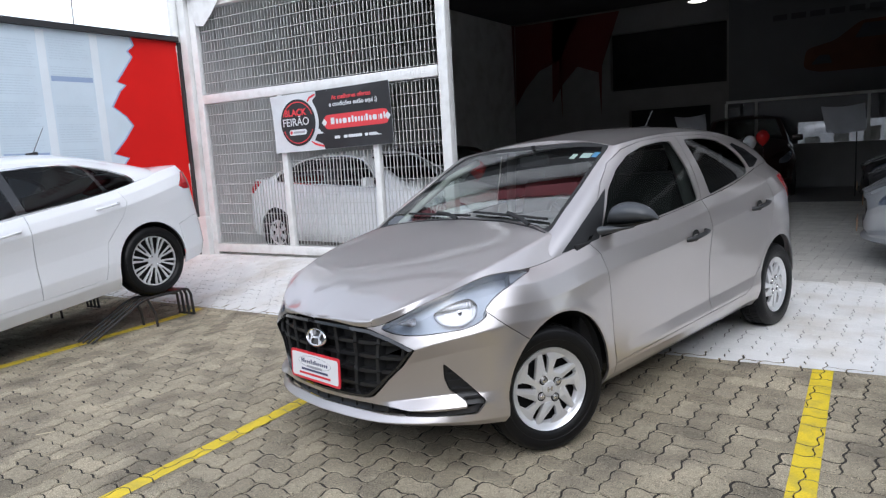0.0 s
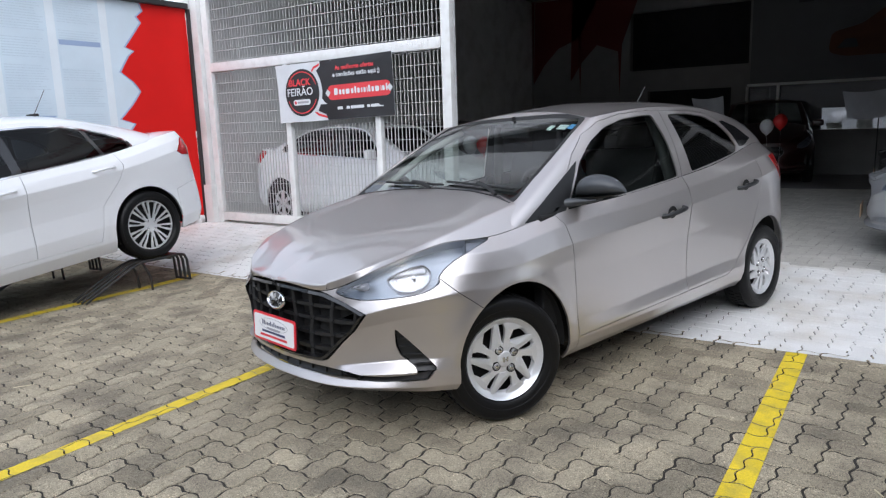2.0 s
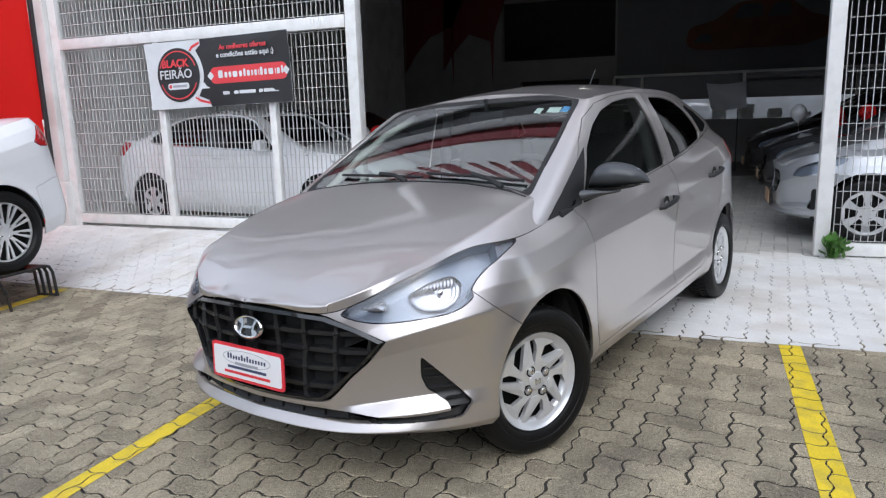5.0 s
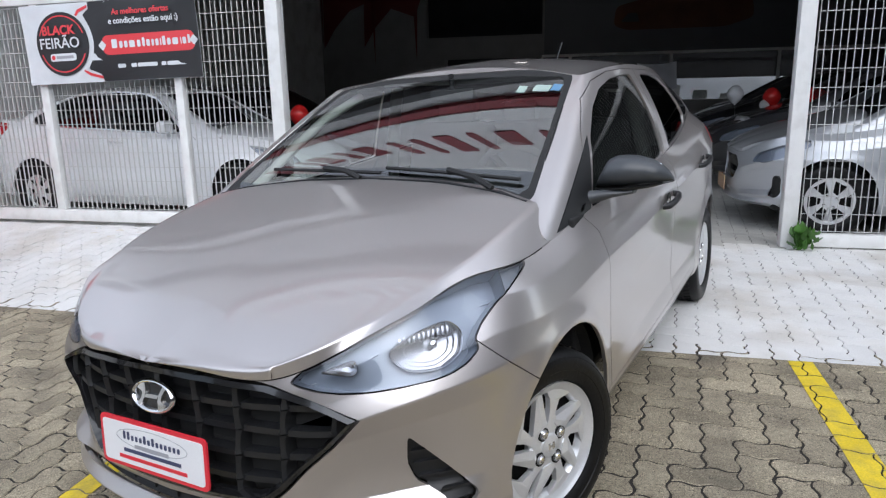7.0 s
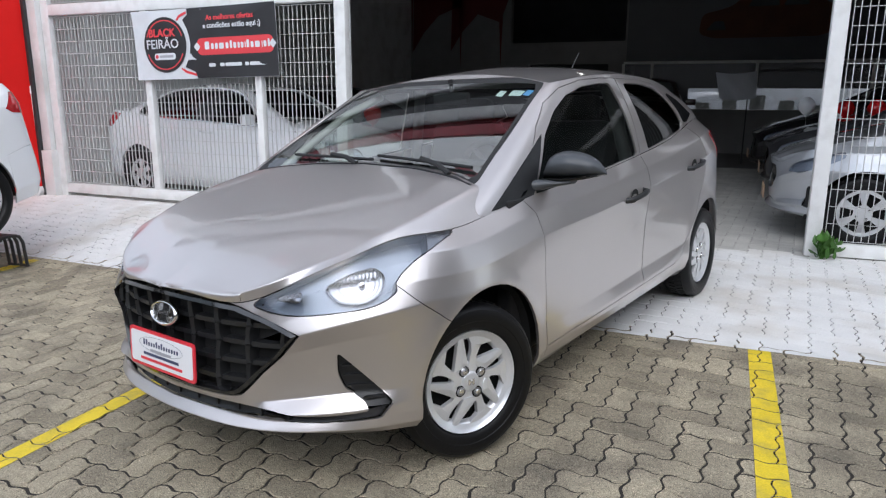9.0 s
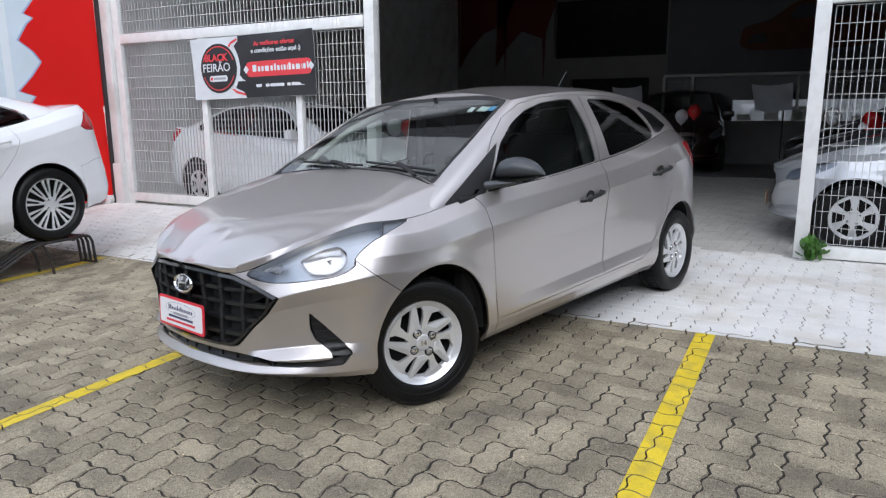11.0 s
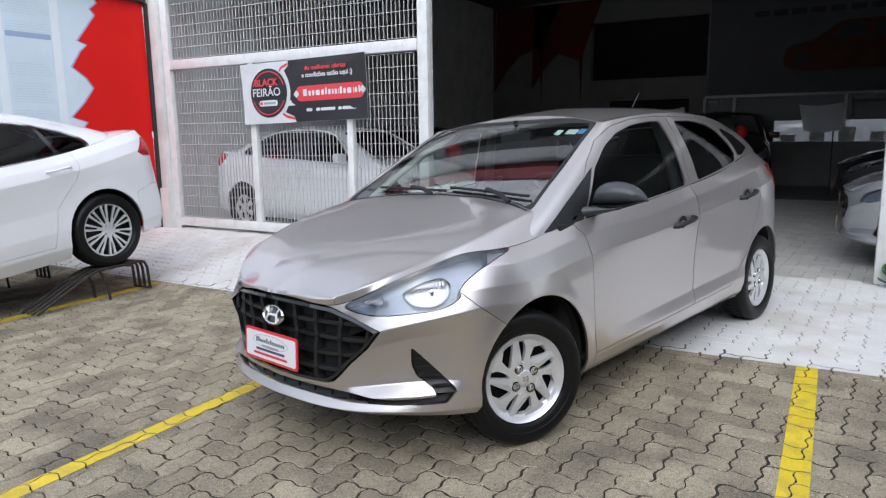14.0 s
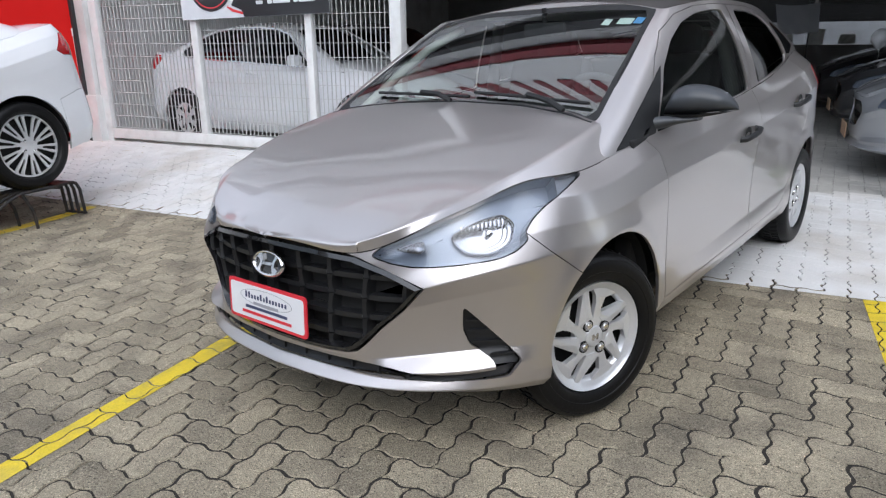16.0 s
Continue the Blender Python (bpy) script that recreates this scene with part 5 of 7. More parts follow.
# mirrors
M_MIRROR = material("blue_black_moulded_plastic", (0.055, 0.060, 0.067), 0.36, grain=0.1, grain_scale=700, bump=0.0003)
for s in (1, -1):
    mirror = new("wing_mirror")
    mirror.parent = hatch
    if s < 0:  # folded back against the door
        mirror.matrix_basis = Matrix.Translation((-0.80, 0.56, 0)) @ pose(0, 0, 0, 0, 0, -72) @ Matrix.Translation((0.80, -0.56, 0))
    tagged(mirror, "grey-black plastic wing mirror")
    rings, lows = [], []
    bm, band = bmesh.new(), bmesh.new()
    for q in np.linspace(0, 1, 18):
        x = 0.792 + 0.226 * (1 - (1 - q) ** 1.5)
        r = (x - 0.792) / 0.226
        top = 0.962 + float(np.interp(r, [0, 0.04, 0.12, 0.3, 0.5, 0.7, 0.85, 0.95, 1], [0.052, 0.086, 0.102, 0.108, 0.104, 0.091, 0.070, 0.046, 0.026]))
        low = 0.962 + 0.018 * r * r
        deep = float(np.interp(r, [0, 0.1, 0.4, 0.8, 1], [0.055, 0.085, 0.092, 0.062, 0.012]))
        back = 0.630 + 0.022 * r
        ring = []
        for a in np.linspace(0, math.pi, 13):  # round front
            ring.append((x - 0.028 * (1 - r) * (0.5 + 0.5 * math.cos(a)), back - deep * math.sin(a) ** 0.8, (top + low) / 2 - (top - low) / 2 * math.cos(a)))
        rings.append([bm.verts.new((s * px, py, pz)) for px, py, pz in ring])
        lows.append([band.verts.new((s * px, py, pz)) for px, py, pz in ((x - 0.026 * (1 - r), back, low - 0.002), (x - 0.026 * (1 - r), back - deep * 0.96, low - 0.002), (x - 0.03 * (1 - r), back - deep * 0.8, low - 0.014 * (1 - r ** 3)), (x - 0.03 * (1 - r), back, low - 0.014 * (1 - r ** 3)))])
    for mesh, rows in ((bm, rings), (band, lows)):
        for p, q in zip(rows, rows[1:]):
            for k in range(len(p)):
                n = (k + 1) % len(p)
                mesh.faces.new((p[k], p[n], q[n], q[k]))
        mesh.faces.new(rows[0])
        mesh.faces.new(rows[-1][::-1])
        bmesh.ops.recalc_face_normals(mesh, faces=mesh.faces)
    part("mirror_shell", bm, M_MIRROR, mirror, smooth=50)
    part("mirror_band", band, M_SEAL, mirror, smooth=40)
    bm = bmesh.new()
    foot = []
    for x, y, z, h, d in ((0.735, 0.50, 0.930, 0.030, 0.040), (0.785, 0.535, 0.938, 0.022, 0.036), (0.83, 0.575, 0.944, 0.015, 0.034), (0.90, 0.60, 0.950, 0.008, 0.030)):
        foot.append([bm.verts.new((s * x, y + d * math.cos(a), z + h * math.sin(a))) for a in np.linspace(0, math.tau, 13)[:-1]])
    for p, q in zip(foot, foot[1:]):
        for k in range(12):
            bm.faces.new((p[k], p[(k + 1) % 12], q[(k + 1) % 12], q[k]))
    bm.faces.new(foot[0])
    bm.faces.new(foot[-1][::-1])
    bmesh.ops.recalc_face_normals(bm, faces=bm.faces)
    part("mirror_arm", bm, M_MIRROR, mirror, smooth=50)
    bm = bmesh.new()
    box(bm, s * 0.895 - 0.085, s * 0.895 + 0.085, 0.636, 0.641, 0.972, 1.040, 0.002)
    part("mirror_glass", bm, M_CHROME, mirror, "mirror glass")

# door handles with their cups
doors = [o for o in hatch.children if o.name.startswith(("front_door", "rear_door"))]
for ob in doors:
    s = 1 if sum(v.co.x for v in ob.data.vertices) > 0 else -1
    y, z = (1.32, 0.803) if ob.name.startswith("front") else (2.20, 0.878)
    p, n = on_wall((2, y, z), (-1, 0, 0))
    x = p.x
    bm = bmesh.new()
    pts = [(x - 0.010, y - 0.105, z - 0.012), (x + 0.020, y - 0.09, z - 0.010), (x + 0.032, y - 0.03, z), (x + 0.034, y + 0.04, z + 0.008), (x + 0.024, y + 0.10, z + 0.014), (x - 0.008, y + 0.115, z + 0.016)]
    tube(bm, [(s * a, b, c) for a, b, c in pts], 0.0135, 8)
    part("door_handle", bm, M_PLASTIC, ob, "black plastic door handle", smooth=60)
    bm = bmesh.new()
    ring = []
    for i in range(24):
        a = i * math.tau / 24
        ring.append(bm.verts.new((s * (x + 0.0015), y - 0.005 + 0.045 * math.cos(a), z + 0.002 + 0.034 * math.sin(a))))
    mid = bm.verts.new((s * (x - 0.002), y, z))
    for a, b in zip(ring, ring[1:] + ring[:1]):
        bm.faces.new((a, b, mid))
    part("handle_cup", bm, M_WELL, ob, smooth=True)

# wipers and the black cowl that they rise from
bm = bmesh.new()
pts = [(x, np.interp(abs(x), [0, 0.3, 0.55, 0.68], [0.345, 0.322, 0.262, 0.225]) - 0.012, np.interp(abs(x), [0, 0.3, 0.55, 0.68], [1.014, 1.008, 0.985, 0.958])) for x in np.linspace(-0.66, 0.66, 25)]
ribbon(pts, 0.012, 0.07, bm)
part("cowl_strip", bm, M_PLASTIC, hatch, smooth=40)


def screen_point(x, z, lift):
    p, n = on_upper((abs(x), -2, z), (0, 1, 0))
    return Vector((x, p.y, z)) + Vector((n.x * (1 if x > 0 else -1), n.y, n.z)) * lift


for a, b, hub in (((0.60, 1.012), (0.03, 1.040), (0.52, 0.275, 0.998)), ((0.02, 1.024), (-0.50, 1.036), (-0.05, 0.335, 1.018))):
    wiper = new("wiper")
    wiper.parent = hatch
    tagged(wiper, "black windscreen wiper")
    bm = bmesh.new()
    tube(bm, [screen_point(a[0] + (b[0] - a[0]) * t, a[1] + (b[1] - a[1]) * t, 0.012) for t in np.linspace(0, 1, 12)], 0.007, 6)
    part("wiper_blade", bm, M_SEAL, wiper, smooth=40)
    bm = bmesh.new()
    mid = screen_point(a[0] + (b[0] - a[0]) * 0.5, a[1] + (b[1] - a[1]) * 0.5, 0.026)
    tube(bm, [Vector(hub), Vector(hub).lerp(mid, 0.35) + Vector((0, -0.01, 0.016)), mid], 0.011, 6)
    part("wiper_arm", bm, M_SEAL, wiper, smooth=40)

# stickers in the corner of the screen
for x0, x1, ma in ((0.545, 0.505, M_STICK_BLUE), (0.500, 0.43, M_STICK_PALE), (0.40, 0.36, M_STICK_PALE)):
    bm = bmesh.new()
    bm.faces.new([bm.verts.new(screen_point(x, z, -0.006)) for x, z in ((x0, 1.300), (x1, 1.304), (x1, 1.328), (x0, 1.324))])
    part("sticker", bm, ma, hatch, "small sticker inside the windscreen")

# aerial, roof spoiler, sill clips
aerial = new("aerial")
aerial.parent = hatch
bm = bmesh.new()
rod(bm, (0.0, 2.30, 1.452), (0.0, 2.42, 1.575), 0.004, 6)
part("aerial_rod", bm, M_PLASTIC, aerial)
bm = bmesh.new()
box(bm, -0.02, 0.02, 2.26, 2.34, 1.445, 1.468, 0.008)
part("aerial_foot", bm, M_PLASTIC, aerial, smooth=40)
bm = bmesh.new()
sp = []
for x in np.linspace(-0.54, 0.54, 21):
    q = abs(x) / 0.54
    z = 1.306 - 0.045 * q * q
    sp.append([bm.verts.new(v) for v in ((x, 2.62 - 0.03 * q, z + 0.028), (x, 2.76 - 0.05 * q, z + 0.020), (x * 0.98, 2.88 - 0.10 * q, z + 0.004), (x * 0.98, 2.87 - 0.10 * q, z - 0.012), (x, 2.72 - 0.05 * q, z - 0.03))])
for a, b in zip(sp, sp[1:]):
    for k in range(4):
        bm.faces.new((a[k], b[k], b[k + 1], a[k + 1]))
part("roof_spoiler", bm, M_PAINT, hatch, smooth=35)

# cabin
bm = bmesh.new()
box(bm, -0.66, 0.66, 0.28, 0.78, 0.78, 0.965, 0.05)
box(bm, -0.14, 0.14, 0.6, 1.0, 0.45, 0.86, 0.04)
box(bm, 0.22, 0.52, 0.5, 0.72, 0.93, 1.02, 0.04)
part("dashboard", bm, M_CABIN, hatch, "dark grey dashboard", smooth=40)
bm = bmesh.new()
R = pose(0.37, 0.86, 0.93, -65, 0, 0)
pts = [R @ Vector((0.18 * math.cos(a), 0.18 * math.sin(a), 0)) for a in np.linspace(0, math.tau, 33)]
tube(bm, pts, 0.016, 8)
for a in (0, 2.2, 4.1):
    rod(bm, R @ Vector((0, 0, 0)), R @ Vector((0.18 * math.cos(a), 0.18 * math.sin(a), 0)), 0.016, 6)
lathe(bm, [(0.0001, 0.03), (0.06, 0.02), (0.07, -0.02)], 16, R)
part("steering_wheel", bm, M_CABIN, hatch, smooth=50)
for x in (-0.36, 0.36):
    seat = new("front_seat")
    seat.parent = hatch
    bm = bmesh.new()
    box(bm, x - 0.25, x + 0.25, 0.95, 1.45, 0.42, 0.60, 0.06)
    part("seat_cushion", bm, M_CABIN, seat, smooth=40)
    bm = bmesh.new()
    box(bm, x - 0.25, x + 0.25, -0.09, 0.09, 0, 0.66, 0.07, Matrix.Translation((0, 1.50, 0.52)) @ pose(0, 0, 0, -16, 0, 0))
    part("seat_back", bm, M_CABIN, seat, smooth=40)
    bm = bmesh.new()
    box(bm, x - 0.12, x + 0.12, -0.05, 0.05, 0.0, 0.17, 0.04, Matrix.Translation((0, 1.71, 1.13)) @ pose(0, 0, 0, -12, 0, 0))
    part("headrest", bm, M_CABIN, seat, smooth=40)
bm = bmesh.new()
box(bm, -0.62, 0.62, 2.1, 2.6, 0.42, 0.62, 0.06)
box(bm, -0.62, 0.62, 2.46, 2.64, 0.5, 1.12, 0.06)
for x in (-0.34, 0.34):
    box(bm, x - 0.12, x + 0.12, 2.52, 2.60, 1.10, 1.24, 0.035)
box(bm, -0.60, 0.60, 2.55, 2.95, 0.90, 0.94, 0.01)
part("rear_seat", bm, M_CABIN, hatch, smooth=40)
bm = bmesh.new()
box(bm, -0.11, 0.11, 0.98, 1.02, 1.265, 1.325, 0.015)
rod(bm, (0, 1.0, 1.32), (0, 0.99, 1.39), 0.012, 8)
part("inner_mirror", bm, M_CABIN, hatch, smooth=40)
bm = bmesh.new()
box(bm, -0.50, 0.50, 1.2, 2.3, 1.36, 1.375, 0.005)
part("headlining", bm, M_CABIN_GREY, hatch)
for s in (1, -1):
    bm = bmesh.new()
    tube(bm, [(s * 0.615, 1.50, 1.35), (s * 0.66, 1.53, 1.2), (s * 0.715, 1.56, 0.95), (s * 0.74, 1.56, 0.5)], 0.035, 8)
    part("inner_pillar", bm, M_CABIN_MID, hatch, smooth=50)
    bm = bmesh.new()
    tube(bm, [(s * 0.645, 0.40, 0.965), (s * 0.622, 0.60, 1.09), (s * 0.588, 0.82, 1.22), (s * 0.545, 1.06, 1.315)], 0.022, 8)
    part("screen_pillar_trim", bm, M_CABIN_GREY, hatch, smooth=50)
    bm = bmesh.new()
    box(bm, s * 0.75 - 0.03, s * 0.75 + 0.03, 0.3, 2.5, 0.35, 0.90, 0.01)
    part("door_lining", bm, M_CABIN, hatch)

# corner between hood, pillar and fender
for s in (1, -1):
    bm = bmesh.new()
    bm.faces.new([bm.verts.new((s * x, y, z)) for x, y, z in ((0.674, 0.215, 0.932), (0.750, 0.125, 0.838), (0.762, 0.185, 0.850), (0.696, 0.275, 0.944))])
    part("fender_corner", bm, M_PAINT, hatch)


# ---- saloons and other parked cars ----
SEDAN = {
    "plan": [(0, -0.9), (0.25, -0.885), (0.5, -0.82), (0.68, -0.7), (0.79, -0.53), (0.86, -0.32), (0.9, -0.05), (0.915, 0.4), (0.922, 1.2), (0.922, 2), (0.918, 2.6), (0.908, 2.958),
             (0.89, 3.21), (0.86, 3.39), (0.80, 3.52), (0.66, 3.606), (0.4, 3.646), (0, 3.664)],
    "low": [0.19, 0.19, 0.19, 0.19, 0.19, 0.19, 0.19, 0.2, 0.2, 0.21, 0.22, 0.24, 0.26, 0.28, 0.3, 0.31, 0.31, 0.31],
    "top": [0.70, 0.70, 0.705, 0.73, 0.765, 0.81, 0.86, 0.93, 0.98, 1.015, 1.05, 1.085, 1.11, 1.12, 1.125, 1.125, 1.125, 1.125],
    "levels": [0, 0.12, 0.3, 0.5, 0.7, 0.82, 0.92, 1.0],
    "profile_at": [0, 3, 6, 8, 11, 13, 15, 17],
    "profiles": [[0.04, 0, 0.01, 0.02, 0.03, 0.04, 0.06, 0.08], [0.04, 0, 0.01, 0.02, 0.03, 0.05, 0.08, 0.11], [0.05, 0.015, 0.005, 0.006, 0.015, 0.04, 0.08, 0.13],
                 [0.08, 0.03, 0.01, 0.022, 0.012, 0.0, 0.03, 0.075], [0.07, 0.025, 0.008, 0.012, 0.004, 0.006, 0.05, 0.12], [0.05, 0.012, 0.004, 0.01, 0.01, 0.02, 0.065, 0.14],
                 [0.04, 0.0, 0.0, 0.015, 0.03, 0.035, 0.06, 0.10], [0.04, 0.0, 0.0, 0.02, 0.035, 0.03, 0.05, 0.08]],
    "arches": [(0.0, 0.335, 0.375, 0.010), (2.85, 0.335, 0.375, 0.010)],
    "hood_corner": 0.5, "hood_end": 0.25,
    "crease": [(0.60, -0.5, 0.80), (0.68, -0.15, 0.90)],
    "hood_spine": [(0, -0.72, 0.79), (0, -0.4, 0.87), (0, 0, 0.95)],
    "cowl": [(0, 0.5, 1.03), (0.35, 0.46, 1.025), (0.6, 0.4, 1.0), (0.74, 0.34, 0.965)],
    "screen": [(0, 0.48, 1.01), (0.35, 0.44, 1.005), (0.6, 0.38, 0.985), (0.73, 0.32, 0.955)],
    "belt": [0.35, 0.8, 1.3, 1.9, 2.35, 2.7, 2.95, 3.1], "half": 1.5, "bulge": 0.02,
    "rear_screen": [(0.62, 3.217, 1.135), (0.4, 3.26, 1.14), (0, 3.282, 1.142)],
    "roof": [(0, 1.22, 1.425), (0.3, 1.2, 1.42), (0.5, 1.16, 1.40), (0.60, 1.1, 1.37), (0.635, 1.16, 1.375), (0.655, 1.4, 1.405), (0.66, 1.65, 1.42), (0.655, 2, 1.415),
             (0.64, 2.3, 1.39), (0.615, 2.55, 1.345), (0.59, 2.72, 1.30), (0.56, 2.8, 1.29), (0.50, 2.84, 1.305), (0.3, 2.864, 1.33), (0, 2.872, 1.335)],
    "roof_corners": (4, 8.718),
    "crown": [(0, 1.5, 1.462), (0, 1.9, 1.477), (0, 2.4, 1.44)],
    "deck_corner": 0.66, "deck_spine": [(0, 3.426, 1.15)], "crisp": 0.75,
}
M_WHITE_PAINT = material("white_car_paint", (0.80, 0.81, 0.83), 0.3, coat=1.0, grain=0.02)
M_SILVER_PAINT = material("silver_car_paint", (0.55, 0.57, 0.60), 0.35, metal=0.6, coat=1.0, grain=0.04)
M_DARK_PAINT = material("dark_car_paint", (0.012, 0.012, 0.014), 0.3, coat=1.0)
M_RED_PAINT = material("dark_red_car_paint", (0.022, 0.004, 0.004), 0.3, coat=1.0)
M_BLACK_GLASS = clear("dark_privacy_glass", (0.12, 0.13, 0.135), 1.38)

S_WIN_F = rounded([(0.80, 0.985), (1.02, 1.20), (1.16, 1.315), (1.35, 1.372), (1.60, 1.393), (1.70, 1.393), (1.745, 1.03), (1.2, 1.0)], 0.02, 3)
S_WIN_R = rounded([(1.82, 1.035), (1.785, 1.392), (2.05, 1.382), (2.30, 1.355), (2.47, 1.31), (2.545, 1.072), (2.2, 1.05)], 0.02, 3)
S_WIN_Q = rounded([(2.585, 1.075), (2.51, 1.30), (2.68, 1.245), (2.83, 1.165), (2.865, 1.115), (2.82, 1.090)], 0.03, 3)
S_CHROME = rounded([(0.74, 0.965), (1.0, 1.215), (1.15, 1.335), (1.35, 1.392), (1.62, 1.412), (2.05, 1.402), (2.32, 1.375), (2.52, 1.322), (2.72, 1.255), (2.87, 1.175), (2.91, 1.105), (2.84, 1.072), (2.2, 1.03), (1.75, 1.012), (1.2, 0.982)], 0.03, 3)
S_DOOR_F = [(0.60, 0.30), (0.58, 0.60), (0.56, 0.90), (0.66, 0.96), (0.98, 1.235), (1.15, 1.36), (1.4, 1.405), (1.74, 1.408), (1.77, 1.2), (1.785, 0.99), (1.76, 0.6), (1.74, 0.30)]
S_DOOR_R = [(1.745, 0.30), (1.765, 0.6), (1.79, 0.99), (1.775, 1.2), (1.745, 1.408), (2.1, 1.396), (2.4, 1.36), (2.58, 1.30), (2.66, 1.08), (2.70, 0.95), (2.62, 0.82), (2.42, 0.62), (2.36, 0.40), (2.33, 0.30)]
S_TAIL = [(3.36, 1.10), (3.45, 1.112), (4.1, 1.09), (4.1, 0.93), (3.42, 0.93), (3.31, 0.965)]
S_LAMP = [(0.05, 0.72), (0.25, 0.80), (0.5, 0.84), (0.42, 0.74), (0.2, 0.66), (0.0, 0.65)]


def alloy_spokes(n, pairs=True):
    return swirl(n, 0.075, 0.205, 0.0, math.tau / n * 0.62, 0.0) if not pairs else swirl(n, 0.064, 0.229, 0.0, math.tau / n * 0.46, 0.0) + swirl(n, 0.105, 0.229, math.tau / n * 0.5, math.tau / n * 0.20, 0.0)


def build_sedan(name, label, m, paint, rim=0.242, radius=0.334, spokes=None, group="", spec=SEDAN, tail=S_TAIL):
    car = thing(name, label, "car", m, group=group)
    wall, hood, upper, roof, deck = body_skins(spec, 150, 26)
    side = lambda f: f.normal.x > 0.25
    front = lambda f: f.calc_center_median().y < 0.2
    for y in (0.0, 2.85):
        wall.cut("gone", circle(y, 0.335, 0.375), SIDE, side)
        wall.cut("gone", [(y - 0.375, 0.335), (y + 0.375, 0.335), (y + 0.375, 0.1), (y - 0.375, 0.1)], SIDE, side)
    wall.cut("lamp", S_LAMP, CORNER, front, ("shell",))
    wall.cut("door_f", S_DOOR_F, SIDE, side, ("shell",))
    wall.cut("door_r", S_DOOR_R, SIDE, side, ("shell",))
    wall.cut("tail", tail, SIDE, lambda f: f.normal.x > 0.05, ("shell",))
    wall.cut("rear_bumper", [(3.215, 0.2), (3.225, 0.62), (3.42, 0.66), (4.2, 0.66), (4.2, 0.2)], SIDE, lambda f: f.calc_center_median().y > 3.1, ("shell",))
    wall.cut("grille", [(-0.1, 0.62), (0.45, 0.60), (0.38, 0.36), (-0.1, 0.34)], FRONT, front, ("shell",))
    upper.cut("door_f", S_DOOR_F, SIDE, side, ("frame",))
    upper.cut("door_r", S_DOOR_R, SIDE, side, ("frame",))
    upper.cut("chrome", S_CHROME, SIDE, side)
    inner = [(a + 0.012 * (1 if a < 0.95 else -1 if a > 2.72 else 0), b + 0.013 * (-1 if b > 1.16 else 1)) for a, b in S_CHROME]
    upper.cut("pillar", inner, SIDE, side, ("chrome",))
    for w in (S_WIN_F, S_WIN_R, S_WIN_Q):
        upper.cut("window", w, SIDE, side, ("pillar", "chrome"))
    upper.cut("windscreen", [(-0.3, 1.02), (0.6, 1.0), (0.66, 1.05), (0.56, 1.37), (0.3, 1.40), (-0.3, 1.405)], FRONT, lambda f: f.normal.y < -0.3, ("frame",))
    upper.cut("rear_glass", [(-0.3, 1.155), (0.58, 1.15), (0.50, 1.29), (-0.3, 1.315)], FRONT, lambda f: f.normal.y > 0.3 and f.calc_center_median().y > 2.7, ("frame",))
    both = lambda fs: fs + flipped(fs)
    panel("body_shell", both(wall.faces("shell") + upper.faces("frame")), paint, car)
    panel("hood", both(hood.faces("hood")), paint, car)
    panel("roof", both(roof.faces("roof")), paint, car, inset=0.001, flange=0.006)
    panel("trunk_lid", both(deck.faces("deck")), paint, car)
    panel("rear_bumper", both(wall.faces("rear_bumper")), paint, car)
    panel("windscreen", both(upper.faces("windscreen")), M_SCREEN, car, "clear windscreen", 0, 0, -0.003)
    panel("rear_window", both(upper.faces("rear_glass")), M_BLACK_GLASS, car, "dark glass", 0, 0, -0.003)
    panel("grille", both(wall.faces("grille")), M_PLASTIC, car, "black grille", 0, 0, -0.02)
    for turn in (lambda fs: fs, flipped):
        df = panel("front_door", turn(wall.faces("door_f") + upper.faces("door_f")), paint, car)
        dr = panel("rear_door", turn(wall.faces("door_r") + upper.faces("door_r")), paint, car)
        panel("window_trim", turn(upper.faces("chrome")), M_CHROME, car, "thin chrome window surround", 0, 0.004, 0.002)
        panel("pillar_trim", turn(upper.faces("pillar")), M_GLOSS_BLACK, car, "black pillar trim", 0, 0.004, -0.001)
        panel("side_window", turn(upper.faces("window")), M_BLACK_GLASS, car, "dark side glass", 0.001, 0, -0.004)
        panel("tail_light", turn(wall.faces("tail")), M_RED_LENS, car, "red tail light", 0.002, 0.01, 0.003)
        lamp = panel("headlight", turn(wall.faces("lamp")), M_LENS, car, "clear headlight", 0.002, 0.0)
        panel("lamp_housing", turn(wall.faces("lamp")), M_LAMP_BOX, lamp, "", 0.002, 0.0, -0.03)
        s = 1 if turn is not flipped else -1
        for door, y, z in ((df, 1.60, 0.885), (dr, 2.50, 0.935)):
            bm = bmesh.new()
            tube(bm, [(s * 0.905, y - 0.11, z), (s * 0.945, y - 0.09, z + 0.006), (s * 0.95, y, z + 0.012), (s * 0.945, y + 0.09, z + 0.016), (s * 0.905, y + 0.11, z + 0.016)], 0.011, 8)
            part("door_handle", bm, paint, door, smooth=60)
        bm = bmesh.new()
        box(bm, s * 0.98 - 0.09, s * 0.98 + 0.09, 0.80, 0.92, 0.985, 1.11, 0.035)
        box(bm, s * 0.86 - 0.05, s * 0.86 + 0.05, 0.84, 0.89, 0.98, 1.01, 0.01)
        part("wing_mirror", bm, paint, car, smooth=40)
